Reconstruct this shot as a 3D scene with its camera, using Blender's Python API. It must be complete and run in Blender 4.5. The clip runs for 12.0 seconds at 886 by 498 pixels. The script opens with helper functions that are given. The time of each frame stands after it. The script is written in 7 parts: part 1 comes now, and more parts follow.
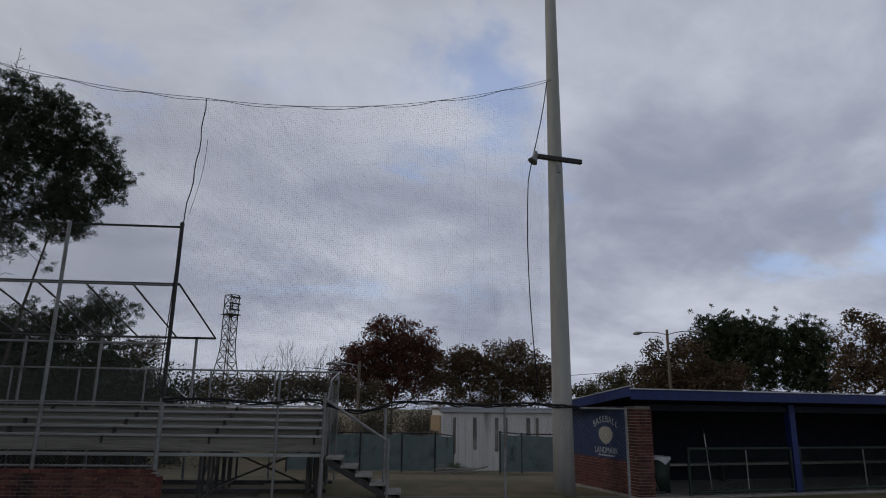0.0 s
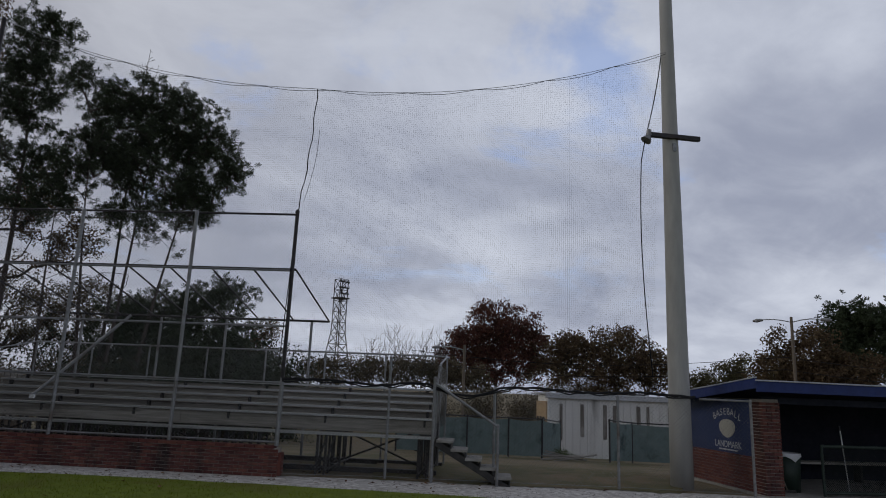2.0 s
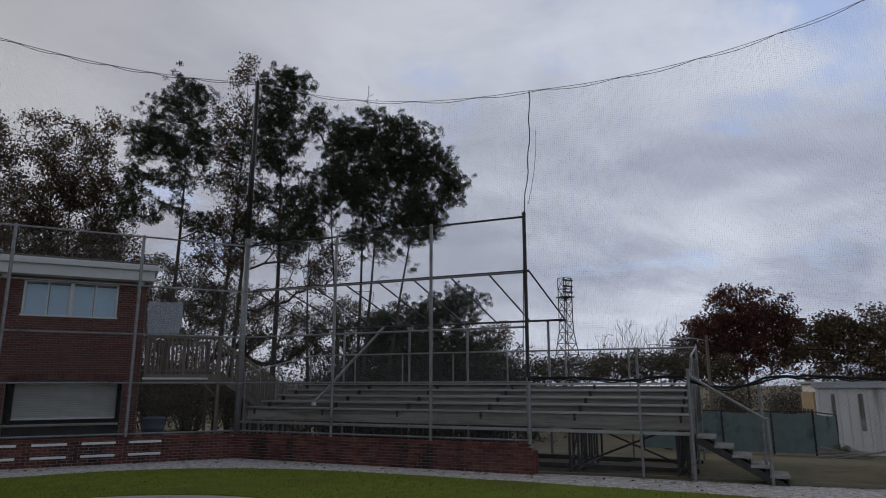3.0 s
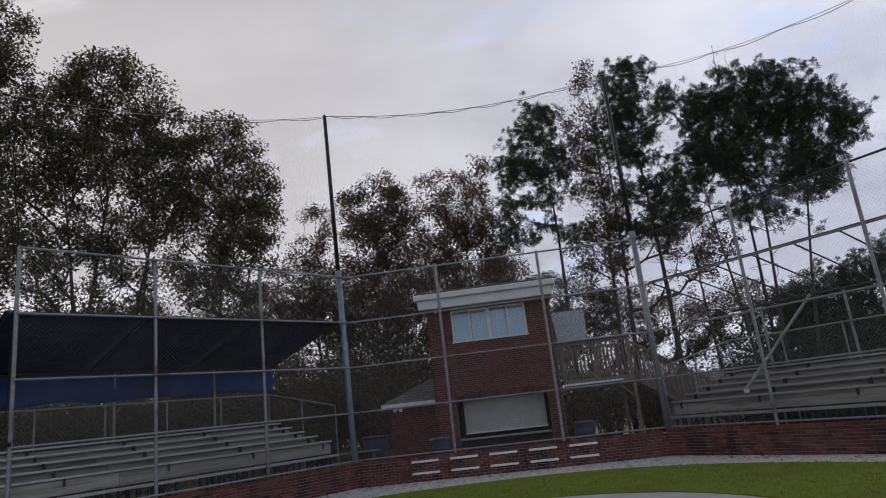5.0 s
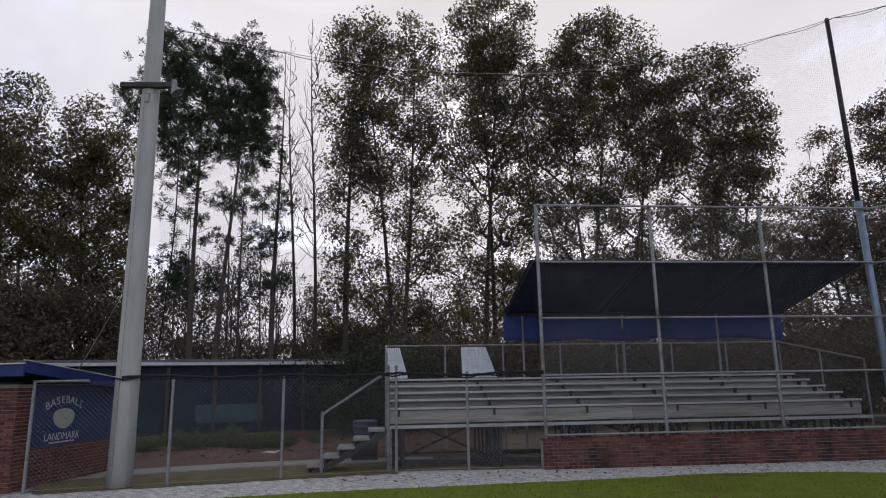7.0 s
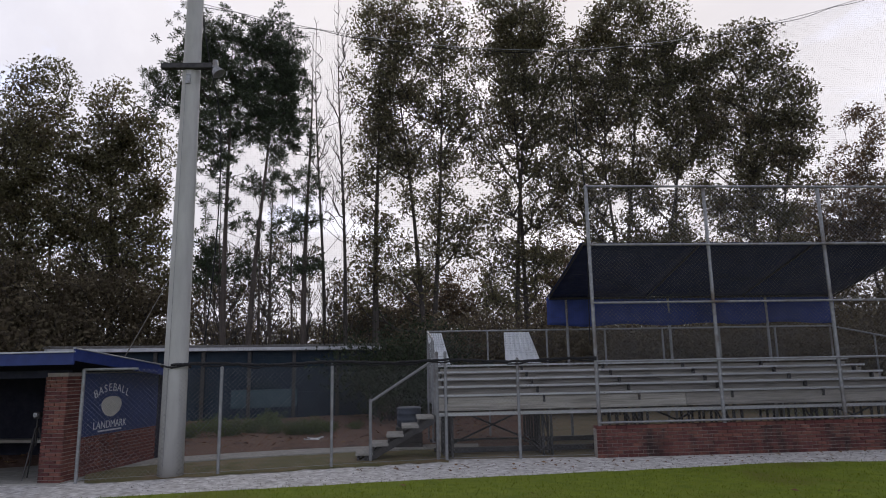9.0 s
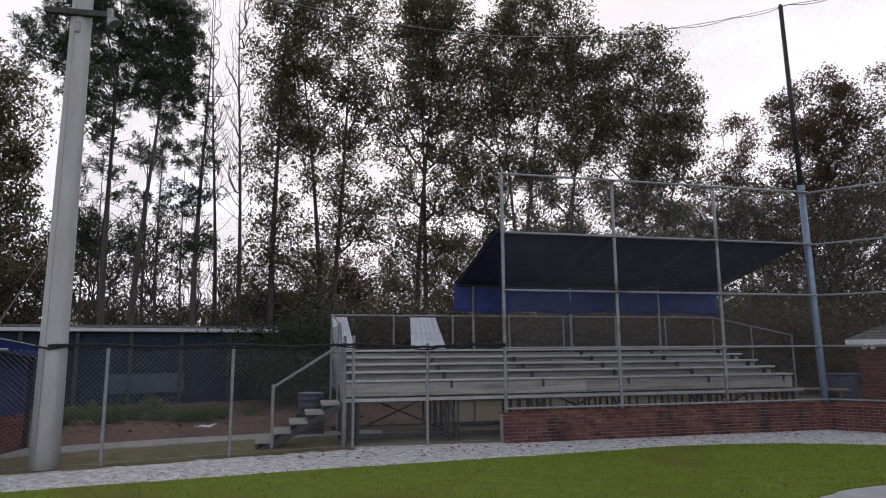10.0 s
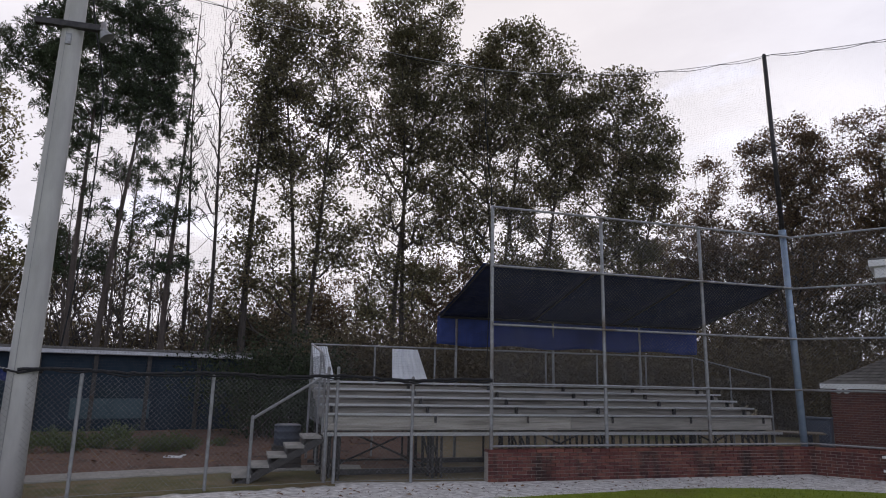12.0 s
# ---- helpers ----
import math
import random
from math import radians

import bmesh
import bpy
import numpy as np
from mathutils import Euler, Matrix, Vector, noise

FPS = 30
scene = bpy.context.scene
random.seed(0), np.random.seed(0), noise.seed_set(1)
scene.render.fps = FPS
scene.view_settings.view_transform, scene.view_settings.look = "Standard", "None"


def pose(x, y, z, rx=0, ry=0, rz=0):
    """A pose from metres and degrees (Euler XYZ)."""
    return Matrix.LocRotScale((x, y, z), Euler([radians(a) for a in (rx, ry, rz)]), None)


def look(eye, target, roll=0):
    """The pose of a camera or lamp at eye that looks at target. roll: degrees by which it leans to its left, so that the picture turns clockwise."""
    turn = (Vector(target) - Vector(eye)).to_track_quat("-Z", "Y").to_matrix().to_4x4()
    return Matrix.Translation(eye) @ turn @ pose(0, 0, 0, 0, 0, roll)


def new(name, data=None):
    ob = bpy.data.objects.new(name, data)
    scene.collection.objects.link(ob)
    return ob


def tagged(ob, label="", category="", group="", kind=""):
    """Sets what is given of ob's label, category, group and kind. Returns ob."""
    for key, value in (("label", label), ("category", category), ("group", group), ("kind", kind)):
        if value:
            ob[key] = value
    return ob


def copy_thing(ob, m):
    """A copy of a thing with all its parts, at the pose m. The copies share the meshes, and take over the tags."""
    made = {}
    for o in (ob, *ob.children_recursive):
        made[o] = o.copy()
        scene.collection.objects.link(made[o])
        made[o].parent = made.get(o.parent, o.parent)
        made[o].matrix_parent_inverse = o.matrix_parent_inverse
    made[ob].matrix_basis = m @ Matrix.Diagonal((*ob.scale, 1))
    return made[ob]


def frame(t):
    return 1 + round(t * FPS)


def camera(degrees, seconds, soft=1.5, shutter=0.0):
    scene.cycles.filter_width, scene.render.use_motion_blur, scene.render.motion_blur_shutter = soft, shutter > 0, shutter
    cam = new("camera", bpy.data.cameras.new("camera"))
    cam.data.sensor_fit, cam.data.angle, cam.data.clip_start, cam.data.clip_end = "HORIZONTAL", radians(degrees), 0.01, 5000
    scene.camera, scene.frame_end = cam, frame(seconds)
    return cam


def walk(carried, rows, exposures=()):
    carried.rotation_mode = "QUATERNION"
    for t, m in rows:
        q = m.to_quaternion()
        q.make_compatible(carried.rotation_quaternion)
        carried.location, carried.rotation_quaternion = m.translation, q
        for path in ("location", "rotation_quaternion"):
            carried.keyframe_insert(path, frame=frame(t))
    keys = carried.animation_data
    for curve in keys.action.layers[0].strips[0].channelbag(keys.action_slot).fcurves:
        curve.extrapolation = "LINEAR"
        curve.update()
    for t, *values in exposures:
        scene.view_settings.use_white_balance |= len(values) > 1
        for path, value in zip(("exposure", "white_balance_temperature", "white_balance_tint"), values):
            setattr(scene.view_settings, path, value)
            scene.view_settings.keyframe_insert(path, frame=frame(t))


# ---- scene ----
import itertools
cam = camera(68.6, 12.0, 1.0)
PATH = [
    (0, (0.922, -17.984, 1.821), (2.53, -16.895, 2.298), 0.8),
    (0.5, (0.937, -17.962, 1.832), (2.56, -16.866, 2.24), 0.4),
    (1, (0.95, -17.937, 1.843), (2.547, -16.798, 2.231), 1.1),
    (1.5, (0.956, -17.894, 1.852), (2.497, -16.671, 2.216), 1.2),
    (2, (0.953, -17.812, 1.853), (2.375, -16.471, 2.275), 2.4),
    (2.5, (0.877, -17.735, 1.84), (2.038, -16.155, 2.239), 0.1),
    (4.5, (0.457, -17.185, 1.662), (0.651, -15.244, 2.101), -0.2),
    (5, (0.454, -17.026, 1.641), (0.280, -15.093, 2.123), -6.5),
    (5.5, (0.475, -16.946, 1.629), (-0.153, -15.122, 2.157), -5.3),
    (6, (0.459, -16.834, 1.641), (-0.496, -15.155, 2.158), -4.0),
    (6.5, (0.423, -16.749, 1.665), (-0.947, -15.364, 2.121), -1.0),
    (8.5, (-0.067, -17.016, 1.791), (-1.586, -15.765, 2.151), -1.2),
    (9, (-0.356, -17.06, 1.795), (-1.852, -15.782, 2.153), -1.1),
    (9.5, (-0.685, -17.108, 1.802), (-2.136, -15.78, 2.164), 1.4),
    (10, (-0.906, -17.144, 1.795), (-2.171, -15.627, 2.106), -0.4),
    (10.5, (-1.004, -17.112, 1.772), (-2.284, -15.593, 2.004), 0.2),
    (11, (-1.136, -17.102, 1.772), (-2.428, -15.625, 2.16), -0.0),
    (11.5, (-1.247, -17.214, 1.815), (-2.516, -15.73, 2.246), -0.2),
    (12, (-1.362, -17.29, 1.872), (-2.54, -15.724, 2.272), 1.2),
]
walk(cam, [(t, look(eye, target, roll)) for t, eye, target, roll in PATH],
     [(0, -0.5, 6500, 10), (1.5, -0.4, 6500, 10), (2.5, -0.3, 6500, 10), (4.5, 0.15, 6550, 11), (5.0, 0.3, 6600, 12), (6.0, 0.5, 6650, 13), (6.5, 0.65, 6650, 13), (8.5, 0.75, 6700, 14), (9.5, 0.9, 6700, 14), (10.5, 1.05, 6750, 14), (11.0, 0.95, 6700, 15), (12.0, 0.85, 6700, 15)])

# ---- light: an overcast afternoon, the sun behind cloud over the left-hand wood ----
SUN_AZ, SUN_EL = radians(-42.0), radians(27.0)
SUN_DIR = Vector((math.sin(SUN_AZ) * math.cos(SUN_EL), math.cos(SUN_AZ) * math.cos(SUN_EL), math.sin(SUN_EL)))


def make_world():
    w = bpy.data.worlds.new("overcast_sky")
    scene.world = w
    w.use_nodes = True
    nt = w.node_tree
    nt.nodes.clear()
    n, ln = nt.nodes.new, nt.links.new

    def math_node(op, a, b=None, clamp=False):
        m = n("ShaderNodeMath")
        m.operation, m.use_clamp = op, clamp
        for k, v in enumerate((a, b)):
            if v is None:
                continue
            if isinstance(v, (int, float)):
                m.inputs[k].default_value = v
            else:
                ln(v, m.inputs[k])
        return m.outputs[0]

    def mix(f, a, b):
        m = n("ShaderNodeMix")
        m.data_type = "RGBA"
        if isinstance(f, (int, float)):
            m.inputs[0].default_value = f
        else:
            ln(f, m.inputs[0])
        for k, v in ((6, a), (7, b)):
            if isinstance(v, tuple):
                m.inputs[k].default_value = (*v, 1)
            else:
                ln(v, m.inputs[k])
        return m.outputs[2]

    tc = n("ShaderNodeTexCoord")
    sep = n("ShaderNodeSeparateXYZ")
    ln(tc.outputs["Generated"], sep.inputs[0])
    up = math_node("ADD", math_node("MAXIMUM", sep.outputs[2], 0.0), 0.22)
    comb = n("ShaderNodeCombineXYZ")
    ln(math_node("DIVIDE", sep.outputs[0], up), comb.inputs[0])
    ln(math_node("DIVIDE", sep.outputs[1], up), comb.inputs[1])

    def fbm(scale, detail, rough, off, distort=0.0):
        mp = n("ShaderNodeMapping")
        mp.inputs["Location"].default_value = off
        mp.inputs["Rotation"].default_value = (0, 0, 0.5)
        mp.inputs["Scale"].default_value = (0.85, 1.10, 1)
        ln(comb.outputs[0], mp.inputs[0])
        t = n("ShaderNodeTexNoise")
        t.inputs["Scale"].default_value, t.inputs["Detail"].default_value = scale, detail
        t.inputs["Roughness"].default_value, t.inputs["Distortion"].default_value = rough, distort
        ln(mp.outputs[0], t.inputs[0])
        return t.outputs[0]

    def ramp(v, lo, hi):
        m = n("ShaderNodeMapRange")
        m.interpolation_type = "SMOOTHSTEP"
        m.inputs[1].default_value, m.inputs[2].default_value = lo, hi
        ln(v, m.inputs[0])
        return m.outputs[0]

    sky = n("ShaderNodeTexSky")
    sky.sky_type, sky.sun_disc = "NISHITA", False
    sky.sun_elevation, sky.sun_rotation = SUN_EL, SUN_AZ
    blue = n("ShaderNodeVectorMath")
    blue.operation = "SCALE"
    ln(sky.outputs[0], blue.inputs[0])
    blue.inputs["Scale"].default_value = 0.26
    # how near to the sun behind the cloud
    dot = n("ShaderNodeVectorMath")
    dot.operation = "DOT_PRODUCT"
    ln(tc.outputs["Generated"], dot.inputs[0])
    dot.inputs[1].default_value = SUN_DIR
    glow = math_node("POWER", math_node("MAXIMUM", dot.outputs["Value"], 0.0), 2.0)
    grey = ramp(fbm(0.95, 10, 0.55, (3.2, 1.4, 0), 0.5), 0.34, 0.68)
    fine = ramp(fbm(2.9, 10, 0.6, (7.7, 2.1, 4), 0.4), 0.35, 0.70)
    cloud = mix(math_node("ADD", math_node("MULTIPLY", grey, 0.70), math_node("MULTIPLY", fine, 0.30)), (0.385, 0.425, 0.55), (0.77, 0.82, 0.94))
    gap = ramp(fbm(1.5, 8, 0.55, (0.6, 9.3, 2), 0.5), 0.53, 0.65)
    tint = n("ShaderNodeVectorMath")
    tint.operation = "MULTIPLY"
    ln(blue.outputs[0], tint.inputs[0])
    tint.inputs[1].default_value = (0.80, 0.88, 1.12)
    gap = math_node("MULTIPLY", gap, ramp(sep.outputs[2], 0.10, 0.26))
    layer = mix(math_node("MULTIPLY", gap, 0.55), cloud, tint.outputs[0])
    bright = mix(math_node("MULTIPLY", glow, 0.86, True), layer, (0.478, 0.462, 0.458))
    # added gradient dims the unseen sky overhead and south, to darken the foreground
    lid = n("ShaderNodeMapRange")
    lid.interpolation_type = "SMOOTHSTEP"
    for k, v in ((1, 0.45), (2, 0.85), (3, 1.0), (4, 0.42)):
        lid.inputs[k].default_value = v
    ln(sep.outputs[2], lid.inputs[0])
    south = n("ShaderNodeMapRange")
    south.interpolation_type = "SMOOTHSTEP"
    for k, v in ((1, -0.75), (2, -0.15), (3, 0.75), (4, 1.0)):
        south.inputs[k].default_value = v
    ln(sep.outputs[1], south.inputs[0])
    thick = n("ShaderNodeVectorMath")
    thick.operation = "SCALE"
    ln(bright, thick.inputs[0])
    ln(math_node("MULTIPLY", lid.outputs[0], south.outputs[0]), thick.inputs["Scale"])
    bright = thick.outputs[0]
    below = mix(ramp(sep.outputs[2], -0.06, 0.0), (0.10, 0.10, 0.09), bright)
    bg = n("ShaderNodeBackground")
    ln(below, bg.inputs[0])
    bg.inputs[1].default_value = SKY
    out = n("ShaderNodeOutputWorld")
    ln(bg.outputs[0], out.inputs[0])


SKY = 1.0
make_world()
sun = new("sun", bpy.data.lights.new("sun", "SUN"))
sun.data.energy, sun.data.angle, sun.data.color = 0.62, radians(25), (1.0, 0.95, 0.88)
sun.matrix_world = look(SUN_DIR * 100, (0, 0, 0))


# ---- materials ----
def mat(name, c1, c2, scale=6.0, rough=0.8, metal=0.0, bump=0.0, bump_scale=60.0, stain=None, stain_scale=0.7, stain_cut=0.55, vary=0.0, stretch=(1, 1, 1), island=0.0, through_light=0.0, coords="Object"):
    """A surface of two tones mixed by fine noise, with broad stains, fine relief and a tone that varies from piece to piece."""
    m = bpy.data.materials.new(name)
    m.use_nodes = True
    nt = m.node_tree
    b = nt.nodes["Principled BSDF"]
    n, ln = nt.nodes.new, nt.links.new
    tc = n("ShaderNodeTexCoord")
    mp = n("ShaderNodeMapping")
    mp.inputs["Scale"].default_value = stretch
    ln(n("ShaderNodeNewGeometry").outputs["Position"] if coords == "Place" else tc.outputs[coords], mp.inputs[0])

    def noise_tex(sc, detail=5.0, rg=0.6):
        t = n("ShaderNodeTexNoise")
        t.inputs["Scale"].default_value, t.inputs["Detail"].default_value, t.inputs["Roughness"].default_value = sc, detail, rg
        ln(mp.outputs[0], t.inputs[0])
        return t.outputs[0]

    def mixc(f, a, c, kind="MIX"):
        x = n("ShaderNodeMix")
        x.data_type, x.blend_type = "RGBA", kind
        if isinstance(f, (int, float)):
            x.inputs[0].default_value = f
        else:
            ln(f, x.inputs[0])
        for k, v in ((6, a), (7, c)):
            if isinstance(v, tuple):
                x.inputs[k].default_value = (*v, 1)
            else:
                ln(v, x.inputs[k])
        return x.outputs[2]

    def spread(v, lo, hi, a=0.0, z=1.0):
        r = n("ShaderNodeMapRange")
        r.inputs[1].default_value, r.inputs[2].default_value, r.inputs[3].default_value, r.inputs[4].default_value = lo, hi, a, z
        ln(v, r.inputs[0])
        return r.outputs[0]

    col = mixc(spread(noise_tex(scale), 0.32, 0.68), c1, c2)
    if stain:
        col = mixc(spread(noise_tex(stain_scale, 6.0, 0.65), stain_cut, stain_cut + 0.14, 0.0, 0.85), col, stain)
    if vary or island:
        src = n("ShaderNodeObjectInfo").outputs["Random"] if vary else n("ShaderNodeNewGeometry").outputs["Random Per Island"]
        a = vary or island
        hsv = n("ShaderNodeHueSaturation")
        ln(spread(src, 0, 1, 1 - a, 1 + a), hsv.inputs["Value"])
        ln(spread(src, 0, 1, 0.5 - 0.03 * a, 0.5 + 0.03 * a), hsv.inputs["Hue"])
        ln(col, hsv.inputs["Color"])
        col = hsv.outputs[0]
    ln(col, b.inputs["Base Color"])
    ln(spread(noise_tex(scale * 2.3), 0.3, 0.7, max(0.02, rough - 0.12), min(1.0, rough + 0.1)), b.inputs["Roughness"])
    b.inputs["Metallic"].default_value = metal
    b.inputs["Specular IOR Level"].default_value = 0.35
    if bump:
        bp = n("ShaderNodeBump")
        bp.inputs["Strength"].default_value, bp.inputs["Distance"].default_value = bump, 0.02
        ln(noise_tex(bump_scale, 6.0), bp.inputs["Height"])
        ln(bp.outputs[0], b.inputs["Normal"])
    if through_light:
        tr = n("ShaderNodeBsdfTranslucent")
        ln(col, tr.inputs[0])
        ms = n("ShaderNodeMixShader")
        ms.inputs[0].default_value = through_light
        ln(b.outputs[0], ms.inputs[1])
        ln(tr.outputs[0], ms.inputs[2])
        ln(ms.outputs[0], nt.nodes["Material Output"].inputs[0])
    return m


def glass(name, tint=(0.75, 0.85, 0.9), rough=0.02):
    m = bpy.data.materials.new(name)
    m.use_nodes = True
    b = m.node_tree.nodes["Principled BSDF"]
    b.inputs["Base Color"].default_value = (*tint, 1)
    b.inputs["Roughness"].default_value = rough
    b.inputs["Transmission Weight"].default_value = 1.0
    b.inputs["IOR"].default_value = 1.45
    return m


M_GALV = mat("galvanised_steel", (0.21, 0.215, 0.22), (0.32, 0.325, 0.33), 14, 0.5, 0.5, 0.08, 90, (0.13, 0.10, 0.08), 1.4, 0.55)
M_BLUEGALV = mat("blue_painted_steel", (0.20, 0.27, 0.36), (0.27, 0.34, 0.42), 9, 0.55, 0.3, 0.08, 70, (0.30, 0.31, 0.32), 1.5, 0.58)
M_DARKSTEEL = mat("dark_painted_steel", (0.025, 0.024, 0.025), (0.06, 0.055, 0.055), 11, 0.5, 0.3, 0.06, 70, (0.10, 0.06, 0.04), 2.0, 0.62)
M_WIRE = mat("chain_link_wire", (0.16, 0.165, 0.17), (0.27, 0.275, 0.28), 5, 0.55, 0.6, stain=(0.11, 0.10, 0.09), stain_scale=0.5, stain_cut=0.5)
M_NET = mat("netting_twine", (0.030, 0.030, 0.034), (0.05, 0.05, 0.055), 5, 0.9)
M_ROPE = mat("black_rope", (0.012, 0.012, 0.014), (0.03, 0.03, 0.032), 30, 0.85, bump=0.4, bump_scale=120)
M_BRICK = mat("red_brick", (0.100, 0.034, 0.029), (0.165, 0.060, 0.048), 18, 0.88, 0, 0.35, 90, (0.022, 0.017, 0.016), 1.5, 0.47, vary=0.38, stretch=(1.3, 1.3, 0.22), coords="Place")
M_BRICKJ = mat("red_brick_joined", (0.105, 0.035, 0.029), (0.160, 0.056, 0.044), 12, 0.88, 0, 0.3, 80, (0.045, 0.026, 0.022), 1.0, 0.57, island=0.3, stretch=(1.2, 1.2, 0.3), coords="Place")
M_MORTAR = mat("mortar", (0.27, 0.24, 0.215), (0.35, 0.315, 0.285), 22, 0.95, 0, 0.4, 110, (0.07, 0.055, 0.048), 1.2, 0.55)
M_CONC = mat("pole_concrete", (0.36, 0.355, 0.34), (0.45, 0.445, 0.425), 5, 0.85, 0, 0.15, 70, (0.24, 0.235, 0.215), 0.6, 0.56, stretch=(1, 1, 0.25))
M_SLAB = mat("slab_concrete", (0.24, 0.228, 0.205), (0.35, 0.338, 0.31), 6, 0.9, 0, 0.25, 60, (0.17, 0.155, 0.135), 1.2, 0.58)
M_PLANK = mat("weathered_plank", (0.23, 0.215, 0.185), (0.38, 0.355, 0.315), 5, 0.85, 0, 0.35, 40, (0.12, 0.105, 0.088), 1.6, 0.52, vary=0.28, stretch=(0.35, 6, 6))
M_ALU = mat("aluminium_plank", (0.40, 0.41, 0.415), (0.52, 0.525, 0.53), 6, 0.42, 0.75, 0.05, 60, (0.30, 0.30, 0.29), 1.0, 0.6, stretch=(0.3, 4, 4))
M_FRAME = mat("dark_angle_steel", (0.035, 0.035, 0.035), (0.075, 0.07, 0.065), 9, 0.6, 0.4, 0.08, 60, (0.09, 0.05, 0.03), 1.4, 0.6)
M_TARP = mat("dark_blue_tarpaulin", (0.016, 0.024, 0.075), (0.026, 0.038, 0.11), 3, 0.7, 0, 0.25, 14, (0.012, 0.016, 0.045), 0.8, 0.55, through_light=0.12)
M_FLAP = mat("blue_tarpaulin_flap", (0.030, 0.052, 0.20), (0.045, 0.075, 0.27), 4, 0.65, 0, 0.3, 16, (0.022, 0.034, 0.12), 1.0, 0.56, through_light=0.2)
M_BLUE = mat("royal_blue_paint", (0.012, 0.025, 0.115), (0.018, 0.036, 0.16), 6, 0.5, 0, 0.1, 60, (0.014, 0.026, 0.12), 1.0, 0.6)
M_BLUEWALL = mat("blue_sign_panel", (0.016, 0.030, 0.095), (0.024, 0.043, 0.13), 5, 0.6, 0, 0.06, 40, (0.012, 0.02, 0.06), 1.2, 0.6)
M_LETTER = mat("sign_lettering", (0.42, 0.44, 0.48), (0.55, 0.56, 0.58), 20, 0.7)
M_GOLD = mat("sign_emblem_cream", (0.36, 0.35, 0.31), (0.46, 0.45, 0.40), 20, 0.7)
M_ROOFMETAL = mat("roof_edge_metal", (0.40, 0.41, 0.43), (0.52, 0.53, 0.55), 5, 0.5, 0.5, 0.05, 40)
# near-black base colour stands in for the shade under the dugout roof
M_DARKIN = mat("dugout_block_shade", (0.010, 0.012, 0.022), (0.020, 0.022, 0.036), 5, 0.85, 0, 0.2, 30)
M_WHITE = mat("white_paint", (0.66, 0.67, 0.66), (0.76, 0.77, 0.76), 5, 0.6, 0, 0.08, 40, (0.50, 0.50, 0.47), 0.9, 0.6)
M_SHUTTER = mat("grey_roller_shutter", (0.42, 0.43, 0.40), (0.52, 0.53, 0.50), 4, 0.55, 0.1, 0.05, 40, (0.33, 0.33, 0.30), 1.2, 0.58)
M_SHINGLE = mat("grey_shingle", (0.10, 0.095, 0.09), (0.17, 0.165, 0.155), 9, 0.9, 0, 0.4, 60, (0.07, 0.065, 0.06), 1.0, 0.58, island=0.25)
M_DECK = mat("deck_timber", (0.13, 0.108, 0.082), (0.215, 0.18, 0.14), 5, 0.85, 0, 0.3, 40, (0.12, 0.095, 0.07), 1.0, 0.56, vary=0.15, stretch=(4, 4, 0.5))
M_GLASS = glass("window_glass")
M_PLEXI = glass("scratched_plexiglass", (0.62, 0.68, 0.76), 0.25)
M_PLEXI.node_tree.nodes["Principled BSDF"].inputs["Transmission Weight"].default_value = 0.8
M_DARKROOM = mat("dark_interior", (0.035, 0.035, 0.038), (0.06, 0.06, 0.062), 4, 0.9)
# light blue puts the sky's reflection in the panes into the blind colour
M_BLIND = mat("roller_blind_sky_reflection", (0.66, 0.78, 0.88), (0.74, 0.84, 0.92), 3, 0.7)
M_SAND = mat("pale_sand_track", (0.30, 0.28, 0.26), (0.74, 0.72, 0.695), 7, 0.95, 0, 1.0, 14, (0.27, 0.245, 0.215), 1.6, 0.56)
M_LAWN = mat("mown_turf", (0.112, 0.154, 0.006), (0.175, 0.222, 0.012), 4, 0.95, 0, 0.8, 70, (0.125, 0.120, 0.016), 0.5, 0.53)
M_BLADE = mat("grass_blade", (0.118, 0.154, 0.005), (0.182, 0.222, 0.012), 1.2, 0.75, island=0.3, through_light=0.3)
M_EARTH = mat("rough_dry_turf", (0.15, 0.118, 0.066), (0.22, 0.17, 0.10), 3, 0.95, 0, 0.8, 25, (0.075, 0.085, 0.024), 0.22, 0.5)
M_MULCH = mat("leaf_mulch", (0.095, 0.052, 0.036), (0.18, 0.105, 0.075), 14, 0.95, 0, 1.0, 40, (0.04, 0.026, 0.019), 1.2, 0.55)
M_VERGE = mat("patchy_green_verge", (0.085, 0.085, 0.028), (0.15, 0.125, 0.055), 2.5, 0.95, 0, 0.8, 25, (0.19, 0.135, 0.08), 0.8, 0.48)
M_LITTER = mat("fallen_leaf", (0.11, 0.055, 0.028), (0.20, 0.11, 0.06), 1.5, 0.9, island=0.45)
M_BARK = mat("grey_brown_bark", (0.045, 0.038, 0.033), (0.08, 0.069, 0.06), 9, 0.95, 0, 0.8, 26, (0.035, 0.030, 0.026), 1.2, 0.56, stretch=(1, 1, 0.25))
M_PINEBARK = mat("pine_bark", (0.050, 0.040, 0.034), (0.092, 0.075, 0.063), 8, 0.95, 0, 0.8, 22, (0.042, 0.032, 0.026), 1.0, 0.55, stretch=(1, 1, 0.25))
M_LEAF_OLIVE = mat("olive_autumn_leaf", (0.092, 0.090, 0.046), (0.140, 0.124, 0.070), 0.5, 0.75, stain=(0.150, 0.098, 0.062), stain_scale=0.28, stain_cut=0.54, island=0.4, through_light=0.5)
